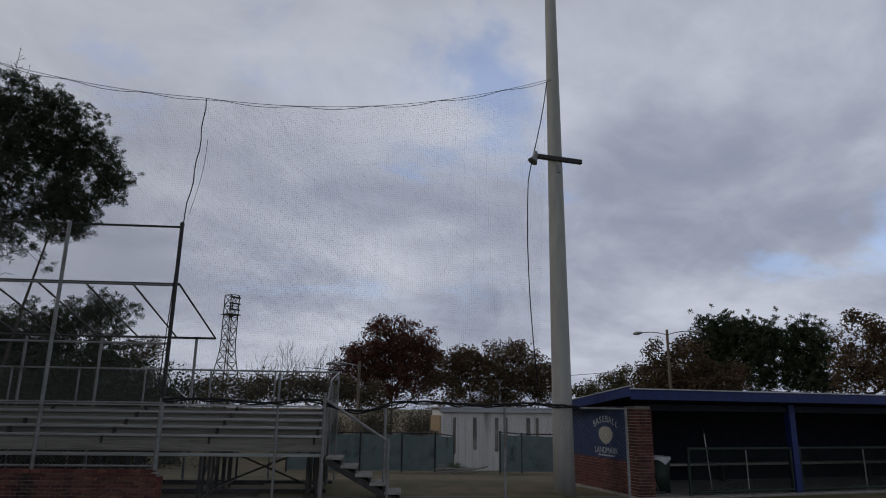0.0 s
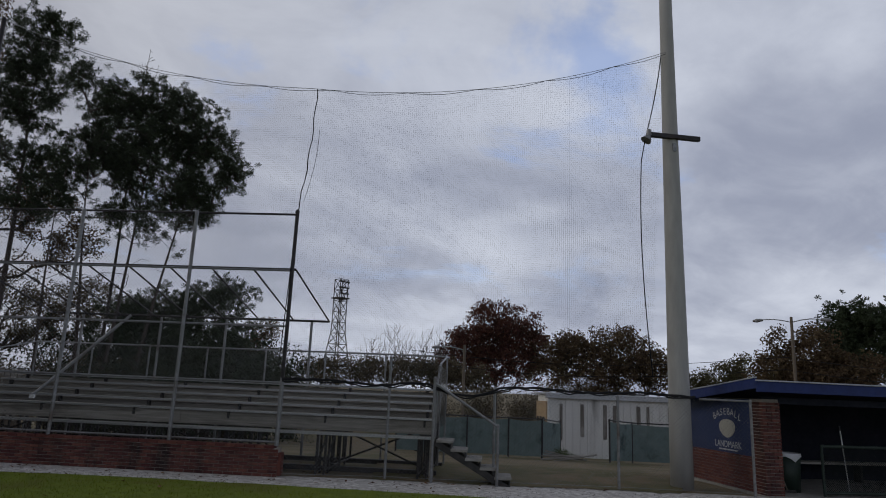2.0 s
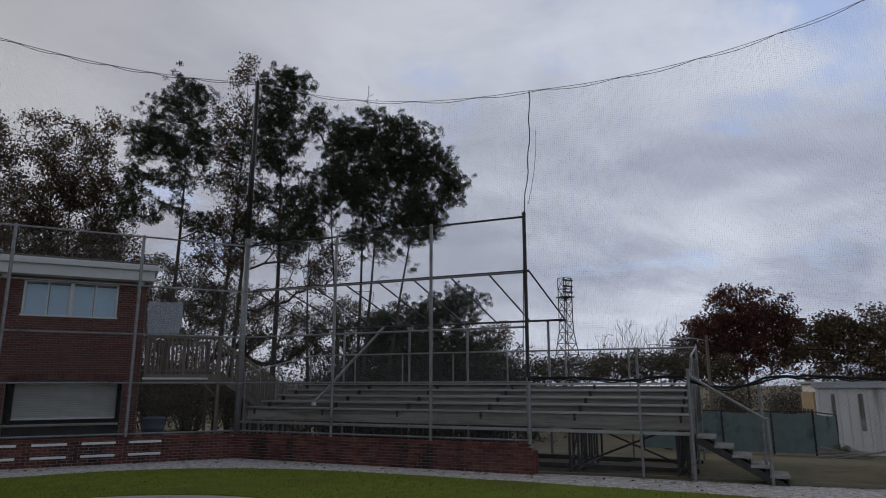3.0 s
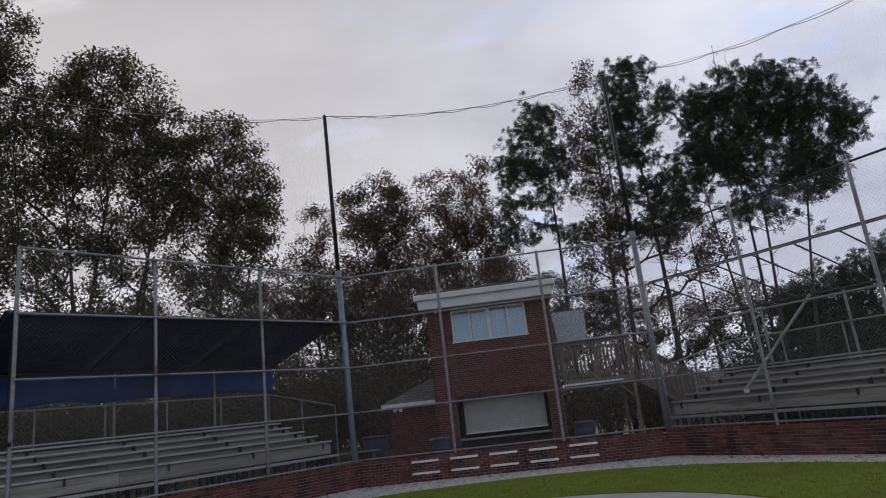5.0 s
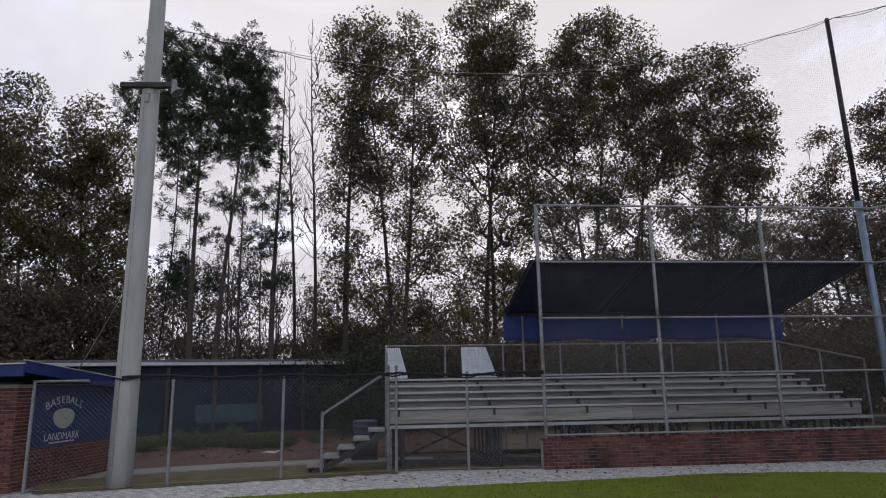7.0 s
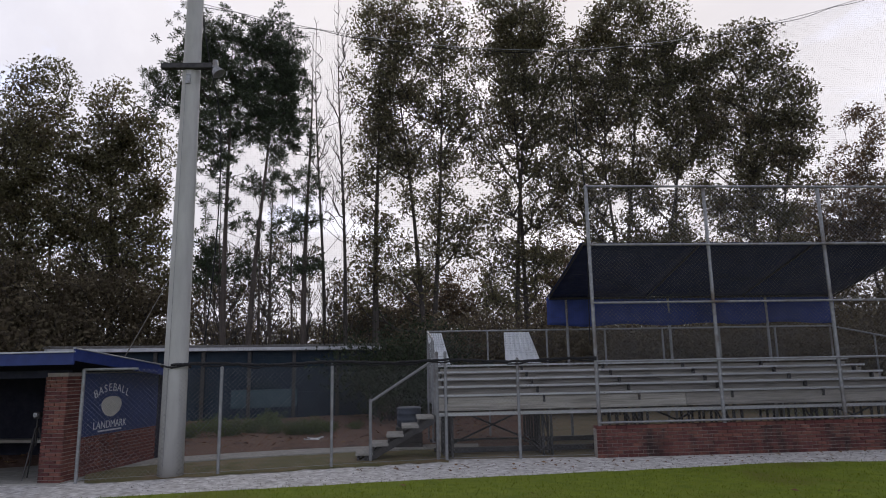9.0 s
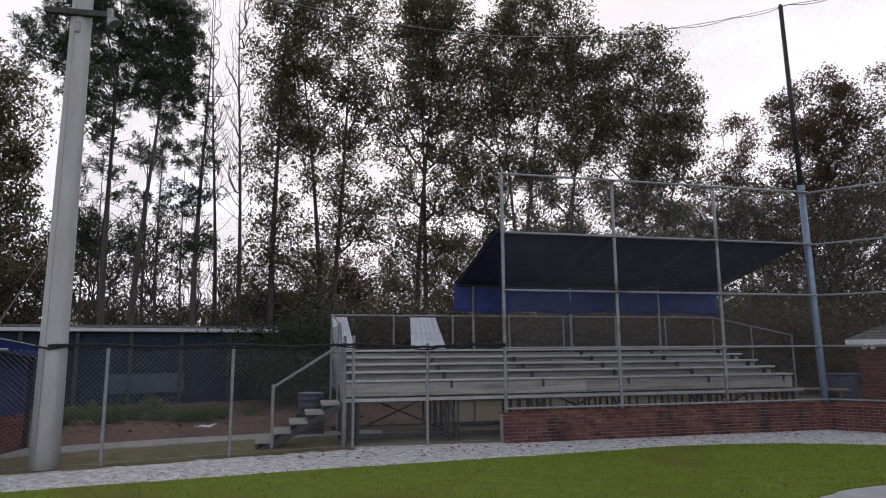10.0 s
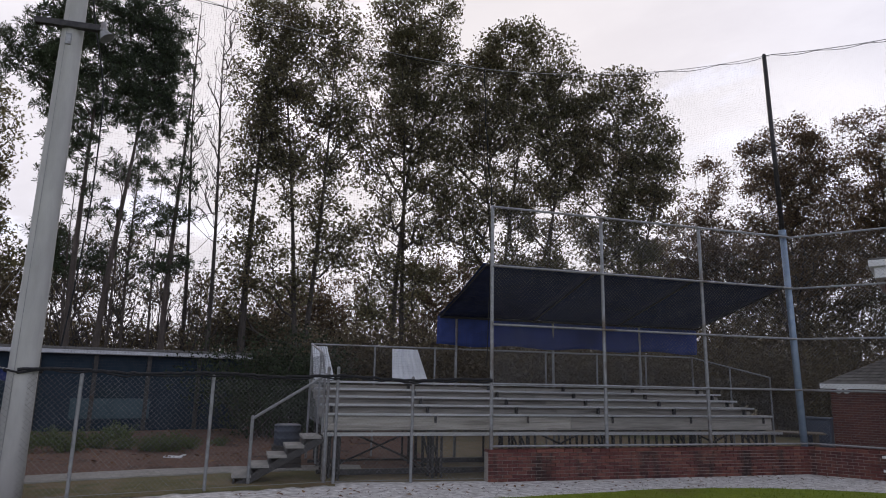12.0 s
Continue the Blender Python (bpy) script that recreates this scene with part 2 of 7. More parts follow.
M_LEAF_BROWN = mat("russet_leaf", (0.098, 0.066, 0.038), (0.145, 0.10, 0.058), 0.6, 0.8, stain=(0.075, 0.068, 0.03), stain_scale=0.3, stain_cut=0.55, island=0.4, through_light=0.4)
M_LEAF_RED = mat("dark_red_leaf", (0.095, 0.034, 0.024), (0.135, 0.052, 0.036), 0.5, 0.8, stain=(0.045, 0.034, 0.016), stain_scale=0.25, stain_cut=0.54, island=0.35, through_light=0.25)
M_LEAF_GREEN = mat("evergreen_shrub_leaf", (0.055, 0.085, 0.026), (0.11, 0.135, 0.044), 1.0, 0.7, island=0.35, through_light=0.2)
M_LEAF_DARK = mat("dark_evergreen_leaf", (0.018, 0.028, 0.012), (0.036, 0.050, 0.020), 0.8, 0.75, island=0.35, through_light=0.15)
M_NEEDLE = mat("pine_needle", (0.030, 0.044, 0.022), (0.056, 0.074, 0.036), 0.5, 0.7, stain=(0.06, 0.05, 0.022), stain_scale=0.4, stain_cut=0.62, island=0.35, through_light=0.2)
M_SIDING = mat("stained_white_metal_siding", (0.66, 0.65, 0.62), (0.76, 0.75, 0.72), 2.5, 0.7, 0.0, 0.05, 20, (0.16, 0.145, 0.13), 0.55, 0.60, stretch=(1.0, 1.0, 0.12))
M_TAN = mat("tan_render", (0.34, 0.24, 0.14), (0.42, 0.31, 0.19), 3, 0.85, 0, 0.1, 30)
M_SCREEN = mat("green_windscreen", (0.17, 0.235, 0.23), (0.23, 0.295, 0.29), 3, 0.9, 0, 0.2, 12, (0.05, 0.075, 0.075), 0.8, 0.55, through_light=0.25)
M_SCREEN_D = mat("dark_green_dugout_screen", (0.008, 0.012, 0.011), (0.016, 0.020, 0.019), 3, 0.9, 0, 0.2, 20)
M_DARKBLUESCREEN = mat("dark_blue_windscreen", (0.011, 0.021, 0.034), (0.020, 0.034, 0.048), 2, 0.9, 0, 0.2, 10, (0.014, 0.026, 0.032), 0.5, 0.52)
M_TEAL = mat("faded_teal_panel", (0.032, 0.060, 0.070), (0.05, 0.085, 0.095), 3, 0.8)
M_PLASTIC = mat("grey_blue_plastic", (0.042, 0.052, 0.075), (0.07, 0.085, 0.115), 5, 0.6, 0, 0.1, 30)
M_BINGREEN = mat("dark_green_plastic", (0.014, 0.026, 0.020), (0.025, 0.04, 0.03), 5, 0.55)
M_BAG = mat("pale_bin_liner", (0.55, 0.56, 0.57), (0.66, 0.67, 0.68), 8, 0.4, 0, 0.5, 30)
M_CARD = mat("white_corrugated_sheet", (0.62, 0.64, 0.68), (0.72, 0.74, 0.77), 5, 0.6, 0, 0.1, 30)
M_CAR = mat("pale_blue_car_paint", (0.30, 0.38, 0.44), (0.34, 0.42, 0.48), 2, 0.3, 0.3)
M_TYRE = mat("tyre_rubber", (0.015, 0.015, 0.015), (0.03, 0.03, 0.03), 9, 0.9)
M_CABLE = mat("pole_wood", (0.13, 0.105, 0.08), (0.19, 0.16, 0.125), 6, 0.9, 0, 0.4, 30, stretch=(1, 1, 0.2))
M_HOME = mat("plate_circle_clay", (0.36, 0.345, 0.335), (0.47, 0.455, 0.445), 3, 0.95, 0, 0.6, 30, (0.24, 0.22, 0.205), 0.7, 0.58)


# ---- builders ----
class Soup:
    """Collects vertices and faces for one mesh."""

    def __init__(self):
        self.v, self.f = [], []

    def add(self, verts, faces):
        k = len(self.v)
        self.v.extend(verts)
        self.f.extend([tuple(k + i for i in f) for f in faces])

    def box(self, c, s, m=None):
        x, y, z = (a / 2 for a in s)
        pts = [Vector((i, j, k)) for i in (-x, x) for j in (-y, y) for k in (-z, z)]
        pts = [(m @ p if m else p) + Vector(c) for p in pts]
        self.add(pts, [(0, 1, 3, 2), (4, 6, 7, 5), (0, 4, 5, 1), (2, 3, 7, 6), (0, 2, 6, 4), (1, 5, 7, 3)])

    def tube(self, p, q, r, r2=None, seg=8, caps=True):
        p, q = Vector(p), Vector(q)
        r2 = r if r2 is None else r2
        d = (q - p).normalized()
        a = d.orthogonal().normalized()
        b = d.cross(a)
        ring = [(math.cos(2 * math.pi * i / seg), math.sin(2 * math.pi * i / seg)) for i in range(seg)]
        vs = [p + (a * c + b * s) * r for c, s in ring] + [q + (a * c + b * s) * r2 for c, s in ring]
        fs = [(i, (i + 1) % seg, seg + (i + 1) % seg, seg + i) for i in range(seg)]
        if caps:
            fs += [tuple(reversed(range(seg))), tuple(range(seg, 2 * seg))]
        self.add(vs, fs)

    def lathe(self, prof, seg=20):
        """A turned body: prof gives (radius, height) from the foot up."""
        k = len(self.v)
        for r, z in prof:
            self.v += [(r * math.cos(2 * math.pi * i / seg), r * math.sin(2 * math.pi * i / seg), z) for i in range(seg)]
        for j in range(len(prof) - 1):
            for i in range(seg):
                a, b = k + j * seg + i, k + j * seg + (i + 1) % seg
                self.f.append((a, b, b + seg, a + seg))
        self.f += [tuple(k + i for i in reversed(range(seg))), tuple(k + (len(prof) - 1) * seg + i for i in range(seg))]

    def path(self, pts, r, seg=6, r2=None):
        r2 = r if r2 is None else r2
        for i in range(len(pts) - 1):
            a, b = i / (len(pts) - 1), (i + 1) / (len(pts) - 1)
            self.tube(pts[i], pts[i + 1], r + (r2 - r) * a, r + (r2 - r) * b, seg)

    def mesh(self, name):
        me = bpy.data.meshes.new(name)
        me.from_pydata([tuple(p) for p in self.v], [], self.f)
        me.update()
        return me


def smooth_mesh(me):
    for p in me.polygons:
        p.use_smooth = True


def rounded(bm, w=0.006, seg=2):
    bmesh.ops.bevel(bm, geom=bm.edges[:], offset=w, segments=seg, affect="EDGES", profile=0.7)


def part(name, data, material, parent=None, label="", smooth=False):
    """Links a bmesh, a Soup or a mesh as one object under a thing or a part."""
    if isinstance(data, Soup):
        me = data.mesh(name)
    elif isinstance(data, bmesh.types.BMesh):
        me = bpy.data.meshes.new(name)
        bmesh.ops.recalc_face_normals(data, faces=data.faces[:])
        data.to_mesh(me)
        data.free()
    else:
        me = data
    if material and not me.materials:
        me.materials.append(material)
    if smooth:
        smooth_mesh(me)
    ob = new(name, me)
    if parent:
        ob.parent = parent
    return tagged(ob, label)


def thing(name, m, label, category, group="", kind=""):
    ob = new(name)
    ob.empty_display_size = 0.2
    ob.matrix_basis = m
    return tagged(ob, label, category, group, kind)


def plank(c, s, w=0.006, m=None):
    """A board with softened edges."""
    bm = bmesh.new()
    bmesh.ops.create_cube(bm, size=1, matrix=Matrix.Translation(c) @ (m or Matrix()) @ Matrix.Diagonal((*s, 1)))
    rounded(bm, min(w, min(s) * 0.3), 1)
    return bm


def pipe(p, q, r, r2=None, seg=10):
    s = Soup()
    s.tube(p, q, r, r2, seg)
    return s


def cap_post(p, h, r):
    """An upright pipe with a domed cap."""
    s = Soup()
    x, y, z = p
    s.tube((x, y, z), (x, y, z + h - r), r, None, 10)
    s.tube((x, y, z + h - r * 1.6), (x, y, z + h - r * 0.6), r * 1.22, r * 1.15, 10)
    s.tube((x, y, z + h - r * 0.6), (x, y, z + h + r * 0.3), r * 1.1, r * 0.45, 10)
    return s


def chain_link(p, q, z0, z1, pitch=0.082, r=0.0019, top=None):
    """Woven wire between two plan points: two sets of slanting wires, clipped to the panel. top(s): height of the upper edge along it."""
    p, q = Vector((*p, 0)), Vector((*q, 0))
    length = (q - p).length
    u = (q - p) / length
    side = Vector((-u.y, u.x, 0))
    s = Soup()

    def wire(a, za, b, zb, off):
        s.tube(p + u * a + side * off + Vector((0, 0, za)), p + u * b + side * off + Vector((0, 0, zb)), r, None, 3, False)

    h = z1 - z0
    k = int((length + h) / pitch) + 1
    for i in range(k):
        a = -h + i * pitch
        a0, b0 = max(a, 0), min(a + h, length)
        if b0 - a0 > 0.02:
            wire(a0, z0 + a0 - a, b0, z0 + b0 - a, 0.002)
            wire(a0, z1 - (a0 - a), b0, z1 - (b0 - a), -0.002)
    return s


def netting(p, q, low, high, pitch=0.046, r=0.0009):
    """Square-mesh netting hung between two plan points: low(s) and high(s) give its edges along the way."""
    p, q = Vector((*p, 0)), Vector((*q, 0))
    length = (q - p).length
    u = (q - p) / length
    s = Soup()
    rng = random.Random(5)
    k = int(length / pitch)
    for i in range(k + 1):
        a = i * pitch
        lo, hi = low(a), high(a)
        if hi - lo > 0.05:
            s.tube(p + u * a + Vector((0, 0, lo)), p + u * a + Vector((0, 0, hi)), r, None, 3, False)
    zmin, zmax = min(low(a * length / 40) for a in range(41)), max(high(a * length / 40) for a in range(41))
    z = zmin
    while z < zmax:
        runs, start = [], None
        for i in range(0, 121):
            a = i * length / 120
            inside = low(a) <= z <= high(a)
            if inside and start is None:
                start = a
            if start is not None and (not inside or i == 120):
                runs.append((start, a))
                start = None
        for a, b in runs:
            s.tube(p + u * a + Vector((0, 0, z)), p + u * b + Vector((0, 0, z)), r, None, 3, False)
        z += pitch
    return s


def frame_of(origin, u, n):
    """The pose with its x along u (in plan), its y along n."""
    return Matrix(((u[0], n[0], 0, origin[0]), (u[1], n[1], 0, origin[1]), (0, 0, 1, origin[2]), (0, 0, 0, 1)))


def brick_mesh(l, d, h, name):
    """A brick with softened arrises, its base corner at the origin side."""
    c = 0.004
    s = Soup()
    x, y, z = l / 2, d / 2, h / 2
    front = [(-x + c, -y, -z + c), (x - c, -y, -z + c), (x - c, -y, z - c), (-x + c, -y, z - c)]
    back = [(-x, -y + c, -z), (x, -y + c, -z), (x, -y + c, z), (-x, -y + c, z)]
    far = [(-x, y, -z), (x, y, -z), (x, y, z), (-x, y, z)]
    s.add(front + back + far, [(0, 1, 2, 3)] + [(4 + i, 4 + (i + 1) % 4, (i + 1) % 4, i) for i in range(4)] + [(8 + i, 8 + (i + 1) % 4, 4 + (i + 1) % 4, 4 + i) for i in range(4)])
    me = s.mesh(name)
    me.materials.append(M_BRICK)
    return me


def brick_skin(x0, x1, z0, z1, y, hole=None, l=0.203, h=0.0667, joint=0.010, depth=0.018, rng=None):
    """Bricks of one wall face (facing -y) as one mesh; hole(x, z) tells where none stand."""
    s = Soup()
    rng = rng or random.Random(3)
    row, z = 0, z0
    while z + h <= z1 + 0.01:
        x = x0 - (l / 2 if row % 2 else 0)
        while x < x1:
            a, b = max(x, x0), min(x + l, x1)
            if hole:
                free = [k for k in range(12) if not hole(a + (b - a) * (k + 0.5) / 12, z + h / 2)]
                a, b = (a + (b - a) * free[0] / 12, a + (b - a) * (free[-1] + 1) / 12) if free else (a, a)
            if b - a > 0.03:
                s.box(((a + b) / 2, y - depth / 2 - rng.uniform(0, 0.002), z + h / 2), (b - a - joint, depth, h - joint))
            x += l
        z += h
        row += 1
    return s


# ---- plan ----
LT, RT = (-3.93, 0.0), (3.93, 0.0)
L_END, R_END = (-8.45, -6.17), (8.76, -6.03)
U_L, N_L = (-0.591, -0.807), (-0.807, 0.591)
U_R, N_R = (0.625, -0.781), (0.781, 0.625)
WALL_H, TOP = 0.61, 5.50
RAILS = (0.66, 1.85, 3.02, 4.22, 5.47)
POLE_R, POLE_L = (15.25, -11.66), (-12.55, -13.03)
FENCE_R = [R_END, (10.45, -7.48), (11.88, -9.17), (13.65, -11.03), (15.3, -13.13)]
FENCE_L = [L_END, (-9.45, -7.40), (-10.32, -8.55), (-11.28, -10.55), (-12.05, -12.38), (-12.98, -14.42)]
DUG_R, DUG_L = (15.55, -13.30, 0), (-13.12, -14.66, 0)


# ---- ground ----
def chaikin(pts, k=3):
    for _ in range(k):
        out = []
        for a, b in zip(pts, pts[1:] + pts[:1]):
            out += [(a[0] * 0.75 + b[0] * 0.25, a[1] * 0.75 + b[1] * 0.25), (a[0] * 0.25 + b[0] * 0.75, a[1] * 0.25 + b[1] * 0.75)]
        pts = out
    return pts


def ground_z(x, y):
    """Level field; beyond the fence by the street the land falls away to the yard."""
    side = max(0.0, x * 0.80 + y * 0.60 - 7.5)
    return -min(side * 0.075, 2.1)


def make_ground():
    s = Soup()
    steps = [0, 3, 6, 9, 12, 15, 18, 21, 24, 28, 32, 37, 43, 50, 60, 75, 95, 130, 190, 300, 600, 1800]
    seg = 72
    ring = [(r * math.sin(2 * math.pi * k / seg), -9 + r * math.cos(2 * math.pi * k / seg)) for r in steps[1:] for k in range(seg)]
    verts = [(0, -9, -0.02)] + [(x, y, ground_z(x, y) - 0.02 + (0.03 * noise.noise((x * 0.3, y * 0.3, 0)) if abs(x) + abs(y) > 34 else 0)) for x, y in ring]
    faces = [(0, 1 + k, 1 + (k + 1) % seg) for k in range(seg)]
    for i in range(len(steps) - 2):
        for k in range(seg):
            a, b = 1 + i * seg + k, 1 + i * seg + (k + 1) % seg
            faces.append((a, a + seg, b + seg, b))
    s.add(verts, faces)
    ob = part("ground", s, M_EARTH, smooth=True)
    tagged(ob, "rough dry brown turf and bare earth round the field", "ground", kind="structure")


def sheet(name, outline, z, material, thick=0.05, inner=None, label="", category="", kind="structure", wobble=0.0):
    """A flat layer with a soft edge; inner cuts a hole."""
    bm = bmesh.new()
    rng = random.Random(len(outline))
    loops = [outline] + ([inner] if inner else [])
    edges = []
    for lp in loops:
        vs = [bm.verts.new((x + rng.uniform(-wobble, wobble), y + rng.uniform(-wobble, wobble), z)) for x, y in lp]
        edges += [bm.edges.new((a, b)) for a, b in zip(vs, vs[1:] + vs[:1])]
    bmesh.ops.triangle_fill(bm, use_beauty=True, edges=edges)
    for f in bm.faces:
        if f.normal.z < 0:
            f.normal_flip()
    rim = [e for e in bm.edges if e.is_boundary]
    ret = bmesh.ops.extrude_edge_only(bm, edges=rim)
    for v in (g for g in ret["geom"] if isinstance(g, bmesh.types.BMVert)):
        v.co.z -= thick
    ob = part(name, bm, material)
    return tagged(ob, label, category, kind=kind)


LAWN = chaikin([(-13.9, -19.5), (-10.45, -13.2), (-8.5, -9.7), (-6.75, -6.9), (-5.3, -4.3), (-3.4, -2.7), (-1.1, -1.95), (1.3, -1.65), (3.4, -2.3), (5.2, -3.7), (6.9, -5.75), (10.6, -10.5), (14.2, -15.3), (20, -23), (34, -42), (0, -70), (-30, -46)], 3)
PLATE = [(0.55 + 3.3 * math.cos(2 * math.pi * k / 72), -8.45 + 3.3 * math.sin(2 * math.pi * k / 72)) for k in range(72)]


def make_field():
    track = [(-24, -34), (-16.4, -17.5), (-13.2, -14.4), (-10.6, -8.5), (-8.6, -6.2), (-4.0, -0.05), (4.0, -0.05), (8.9, -6.0), (12.0, -9.1), (15.4, -13.0), (19, -17.5), (40, -44), (0, -72)]
    sheet("sand_track", track, 0.004, M_SAND, 0.05, label="pale grey sand warning track scattered with leaves", category="ground", wobble=0.0)
    sheet("lawn", LAWN, 0.035, M_LAWN, 0.04, PLATE, "bright green mown turf with a few fallen leaves", "lawn", wobble=0.035)
    sheet("plate_circle", PLATE, 0.018, M_HOME, 0.03, None, "pale raked dirt circle round home plate", "ground")
    # blades on the turf that the camera passes nearest
    rng = np.random.default_rng(4)
    n = 95000
    ang, rad = rng.uniform(-1.75, 1.75, n), 5.2 + 11.5 * rng.random(n) ** 0.8
    x, y = rad * np.sin(ang), -17.3 + rad * np.cos(ang)
    poly = np.array(LAWN)
    inside = np.zeros(n, bool)
    j = len(poly) - 1
    for i in range(len(poly)):
        a, b = poly[i], poly[j]
        hit = ((a[1] > y) != (b[1] > y)) & (x < (b[0] - a[0]) * (y - a[1]) / (b[1] - a[1] + 1e-12) + a[0])
        inside ^= hit
        j = i
    inside &= np.hypot(x - 0.55, y + 8.45) > 3.28
    x, y = x[inside], y[inside]
    n = len(x)
    th, h, w = rng.uniform(0, 6.283, n), rng.uniform(0.02, 0.045, n), rng.uniform(0.004, 0.008, n)
    lx, ly = rng.normal(0, 0.018, n), rng.normal(0, 0.018, n)
    v = np.empty((n, 3, 3))
    v[:, 0] = np.stack([x - w * np.cos(th), y - w * np.sin(th), np.full(n, 0.03)], 1)
    v[:, 1] = np.stack([x + w * np.cos(th), y + w * np.sin(th), np.full(n, 0.03)], 1)
    v[:, 2] = np.stack([x + lx, y + ly, 0.035 + h], 1)
    me = bpy.data.meshes.new("grass_blades")
    me.from_pydata(v.reshape(-1, 3).tolist(), [], np.arange(3 * n).reshape(-1, 3).tolist())
    tagged(part("grass_blades", me, M_BLADE), "short green grass blades of the mown turf", "grass", kind="stuff")


def litter(name, pts, size, material, label, seed, lift=0.006):
    """Small curled leaves strewn on the ground."""
    rng = random.Random(seed)
    s = Soup()
    for x, y, z in pts:
        a, b, c = rng.uniform(0, 6.28), rng.uniform(-0.5, 0.5), size * rng.uniform(0.6, 1.3)
        m = Matrix.Translation((x, y, z + lift + abs(b) * c * 0.5)) @ Euler((b, rng.uniform(-0.4, 0.4), a)).to_matrix().to_4x4()
        s.add([m @ Vector(p) for p in ((-c, 0, 0), (-c * 0.2, -c * 0.5, 0.2 * c), (c, 0, 0.1 * c), (-c * 0.1, c * 0.5, 0.25 * c))], [(0, 1, 2), (0, 2, 3)])
    tagged(part(name, s, material), label, "leaves", kind="stuff")


make_ground()
make_field()


# ---- the backstop: brick wall, chain-link on steel posts, netting above ----
BRICK = brick_mesh(0.189, 0.09, 0.0535, "brick")
HALF = brick_mesh(0.090, 0.09, 0.0535, "half_brick")


def backstop_wall(name, p, q, label, blocks=False):
    """A low wall of brick courses: a mortar core, a face of single bricks, a brick-on-edge coping."""
    d = Vector((q[0] - p[0], q[1] - p[1]))
    length = d.length
    u = d / length
    n = (-u.y, u.x)
    w = thing(name, frame_of((*p, 0), u, n), label, "wall", kind="structure")
    part("core", plank((length / 2, 0.02, WALL_H / 2 - 0.03), (length, 0.20, WALL_H - 0.055), 0.004), M_MORTAR, w)
    rest = Soup()
    made = 0
    for row in range(8):
        x, z = (0.0 if row % 2 == 0 else -0.1015), 0.033 + row * 0.0667
        k = 0
        while x < length - 0.02:
            a, b = max(x, 0), min(x + 0.203, length)
            full = b - a > 0.19
            if full and made < 298:
                o = part("brick", BRICK, None, w)
                o.location = ((a + b) / 2, -0.0535 + random.uniform(-0.002, 0.002), z)
                made += 1
            elif b - a > 0.03:
                rest.box(((a + b) / 2, -0.0535, z), (b - a - 0.01, 0.09, 0.0567))
            x += 0.203
            k += 1
    for k in range(int(length / 0.203)):
        rest.box((k * 0.203 + 0.1, 0.012, WALL_H - 0.040), (0.190, 0.236, 0.056))
    for k in range(3):
        rest.box((length + 0.03, 0.02, 0.1 + 0.15 * k), (0.06, 0.2, 0.145))
    tagged(part("coping_bricks", rest, M_BRICKJ, w), kind="stuff")
    return w


backstop_wall("wall_left", (L_END[0] - 0.06, L_END[1] - 0.08), LT, "low stained red brick backstop wall below the covered stand")
backstop_wall("wall_centre", LT, RT, "low red brick backstop wall with white bars")
backstop_wall("wall_right", RT, (R_END[0] + 0.05, R_END[1] - 0.06), "low red brick backstop wall below the open stand")

# white painted bars on the centre wall, in two rows
for k in range(5):
    for z in (0.485, 0.205):
        ob = part("wall_bar", plank((0, 0, 0), (0.70, 0.03, 0.055), 0.004), M_WHITE)
        ob.matrix_basis = pose(-2.12 + k * 0.985, -0.118, z)
        tagged(ob, "white painted wooden bar fixed to the brick backstop wall", "bar", "white bars on the wall")


def backstop_fence(name, pts, label, mats, tall=(), skip_first=False):
    """Posts, five rails and woven wire along one run."""
    f = thing(name, pose(0, 0, 0), label, "fence", "backstop fences")
    for i, p in enumerate(pts):
        if i == 0 and skip_first:
            continue
        if mats[i] is M_DARKSTEEL:
            part("lower_post", pipe((*p, WALL_H - 0.02), (*p, 1.95), 0.046), M_GALV, f)
            part("post", cap_post((*p, 1.95), TOP - 1.95 + 0.06, 0.040), M_DARKSTEEL, f)
            continue
        part("post", cap_post((*p, WALL_H - 0.02), TOP - WALL_H + 0.02, 0.038), mats[i], f)
    a, b = Vector((*pts[0], 0)), Vector((*pts[-1], 0))
    side = Vector((-(b - a).y, (b - a).x, 0)).normalized()
    for z in RAILS:
        part("rail", pipe(a + side * 0.05 + Vector((0, 0, z)), b + side * 0.05 + Vector((0, 0, z)), 0.024), M_GALV if z < 4.3 or mats[-1] is not M_DARKSTEEL else M_DARKSTEEL, f)
    part("wire_mesh", chain_link(pts[0], pts[-1], 0.62, 5.46), M_WIRE, f)
    return f


def along(p, q, k, n):
    return (p[0] + (q[0] - p[0]) * k / n, p[1] + (q[1] - p[1]) * k / n)


backstop_fence("backstop_fence", [along(LT, L_END, k, 3) for k in range(4)], "tall galvanised chain-link backstop fence before the covered stand", [M_GALV] * 4, skip_first=True)
backstop_fence("backstop_fence", [LT, (-1.35, 0), (1.38, 0), RT], "tall galvanised chain-link backstop fence before the brick booth", [M_GALV] * 4, skip_first=True)
backstop_fence("backstop_fence", [RT, along(RT, R_END, 0.367, 1), along(RT, R_END, 0.706, 1), R_END], "tall chain-link backstop fence with a dark end post", [M_GALV, M_GALV, M_GALV, M_DARKSTEEL], skip_first=True)


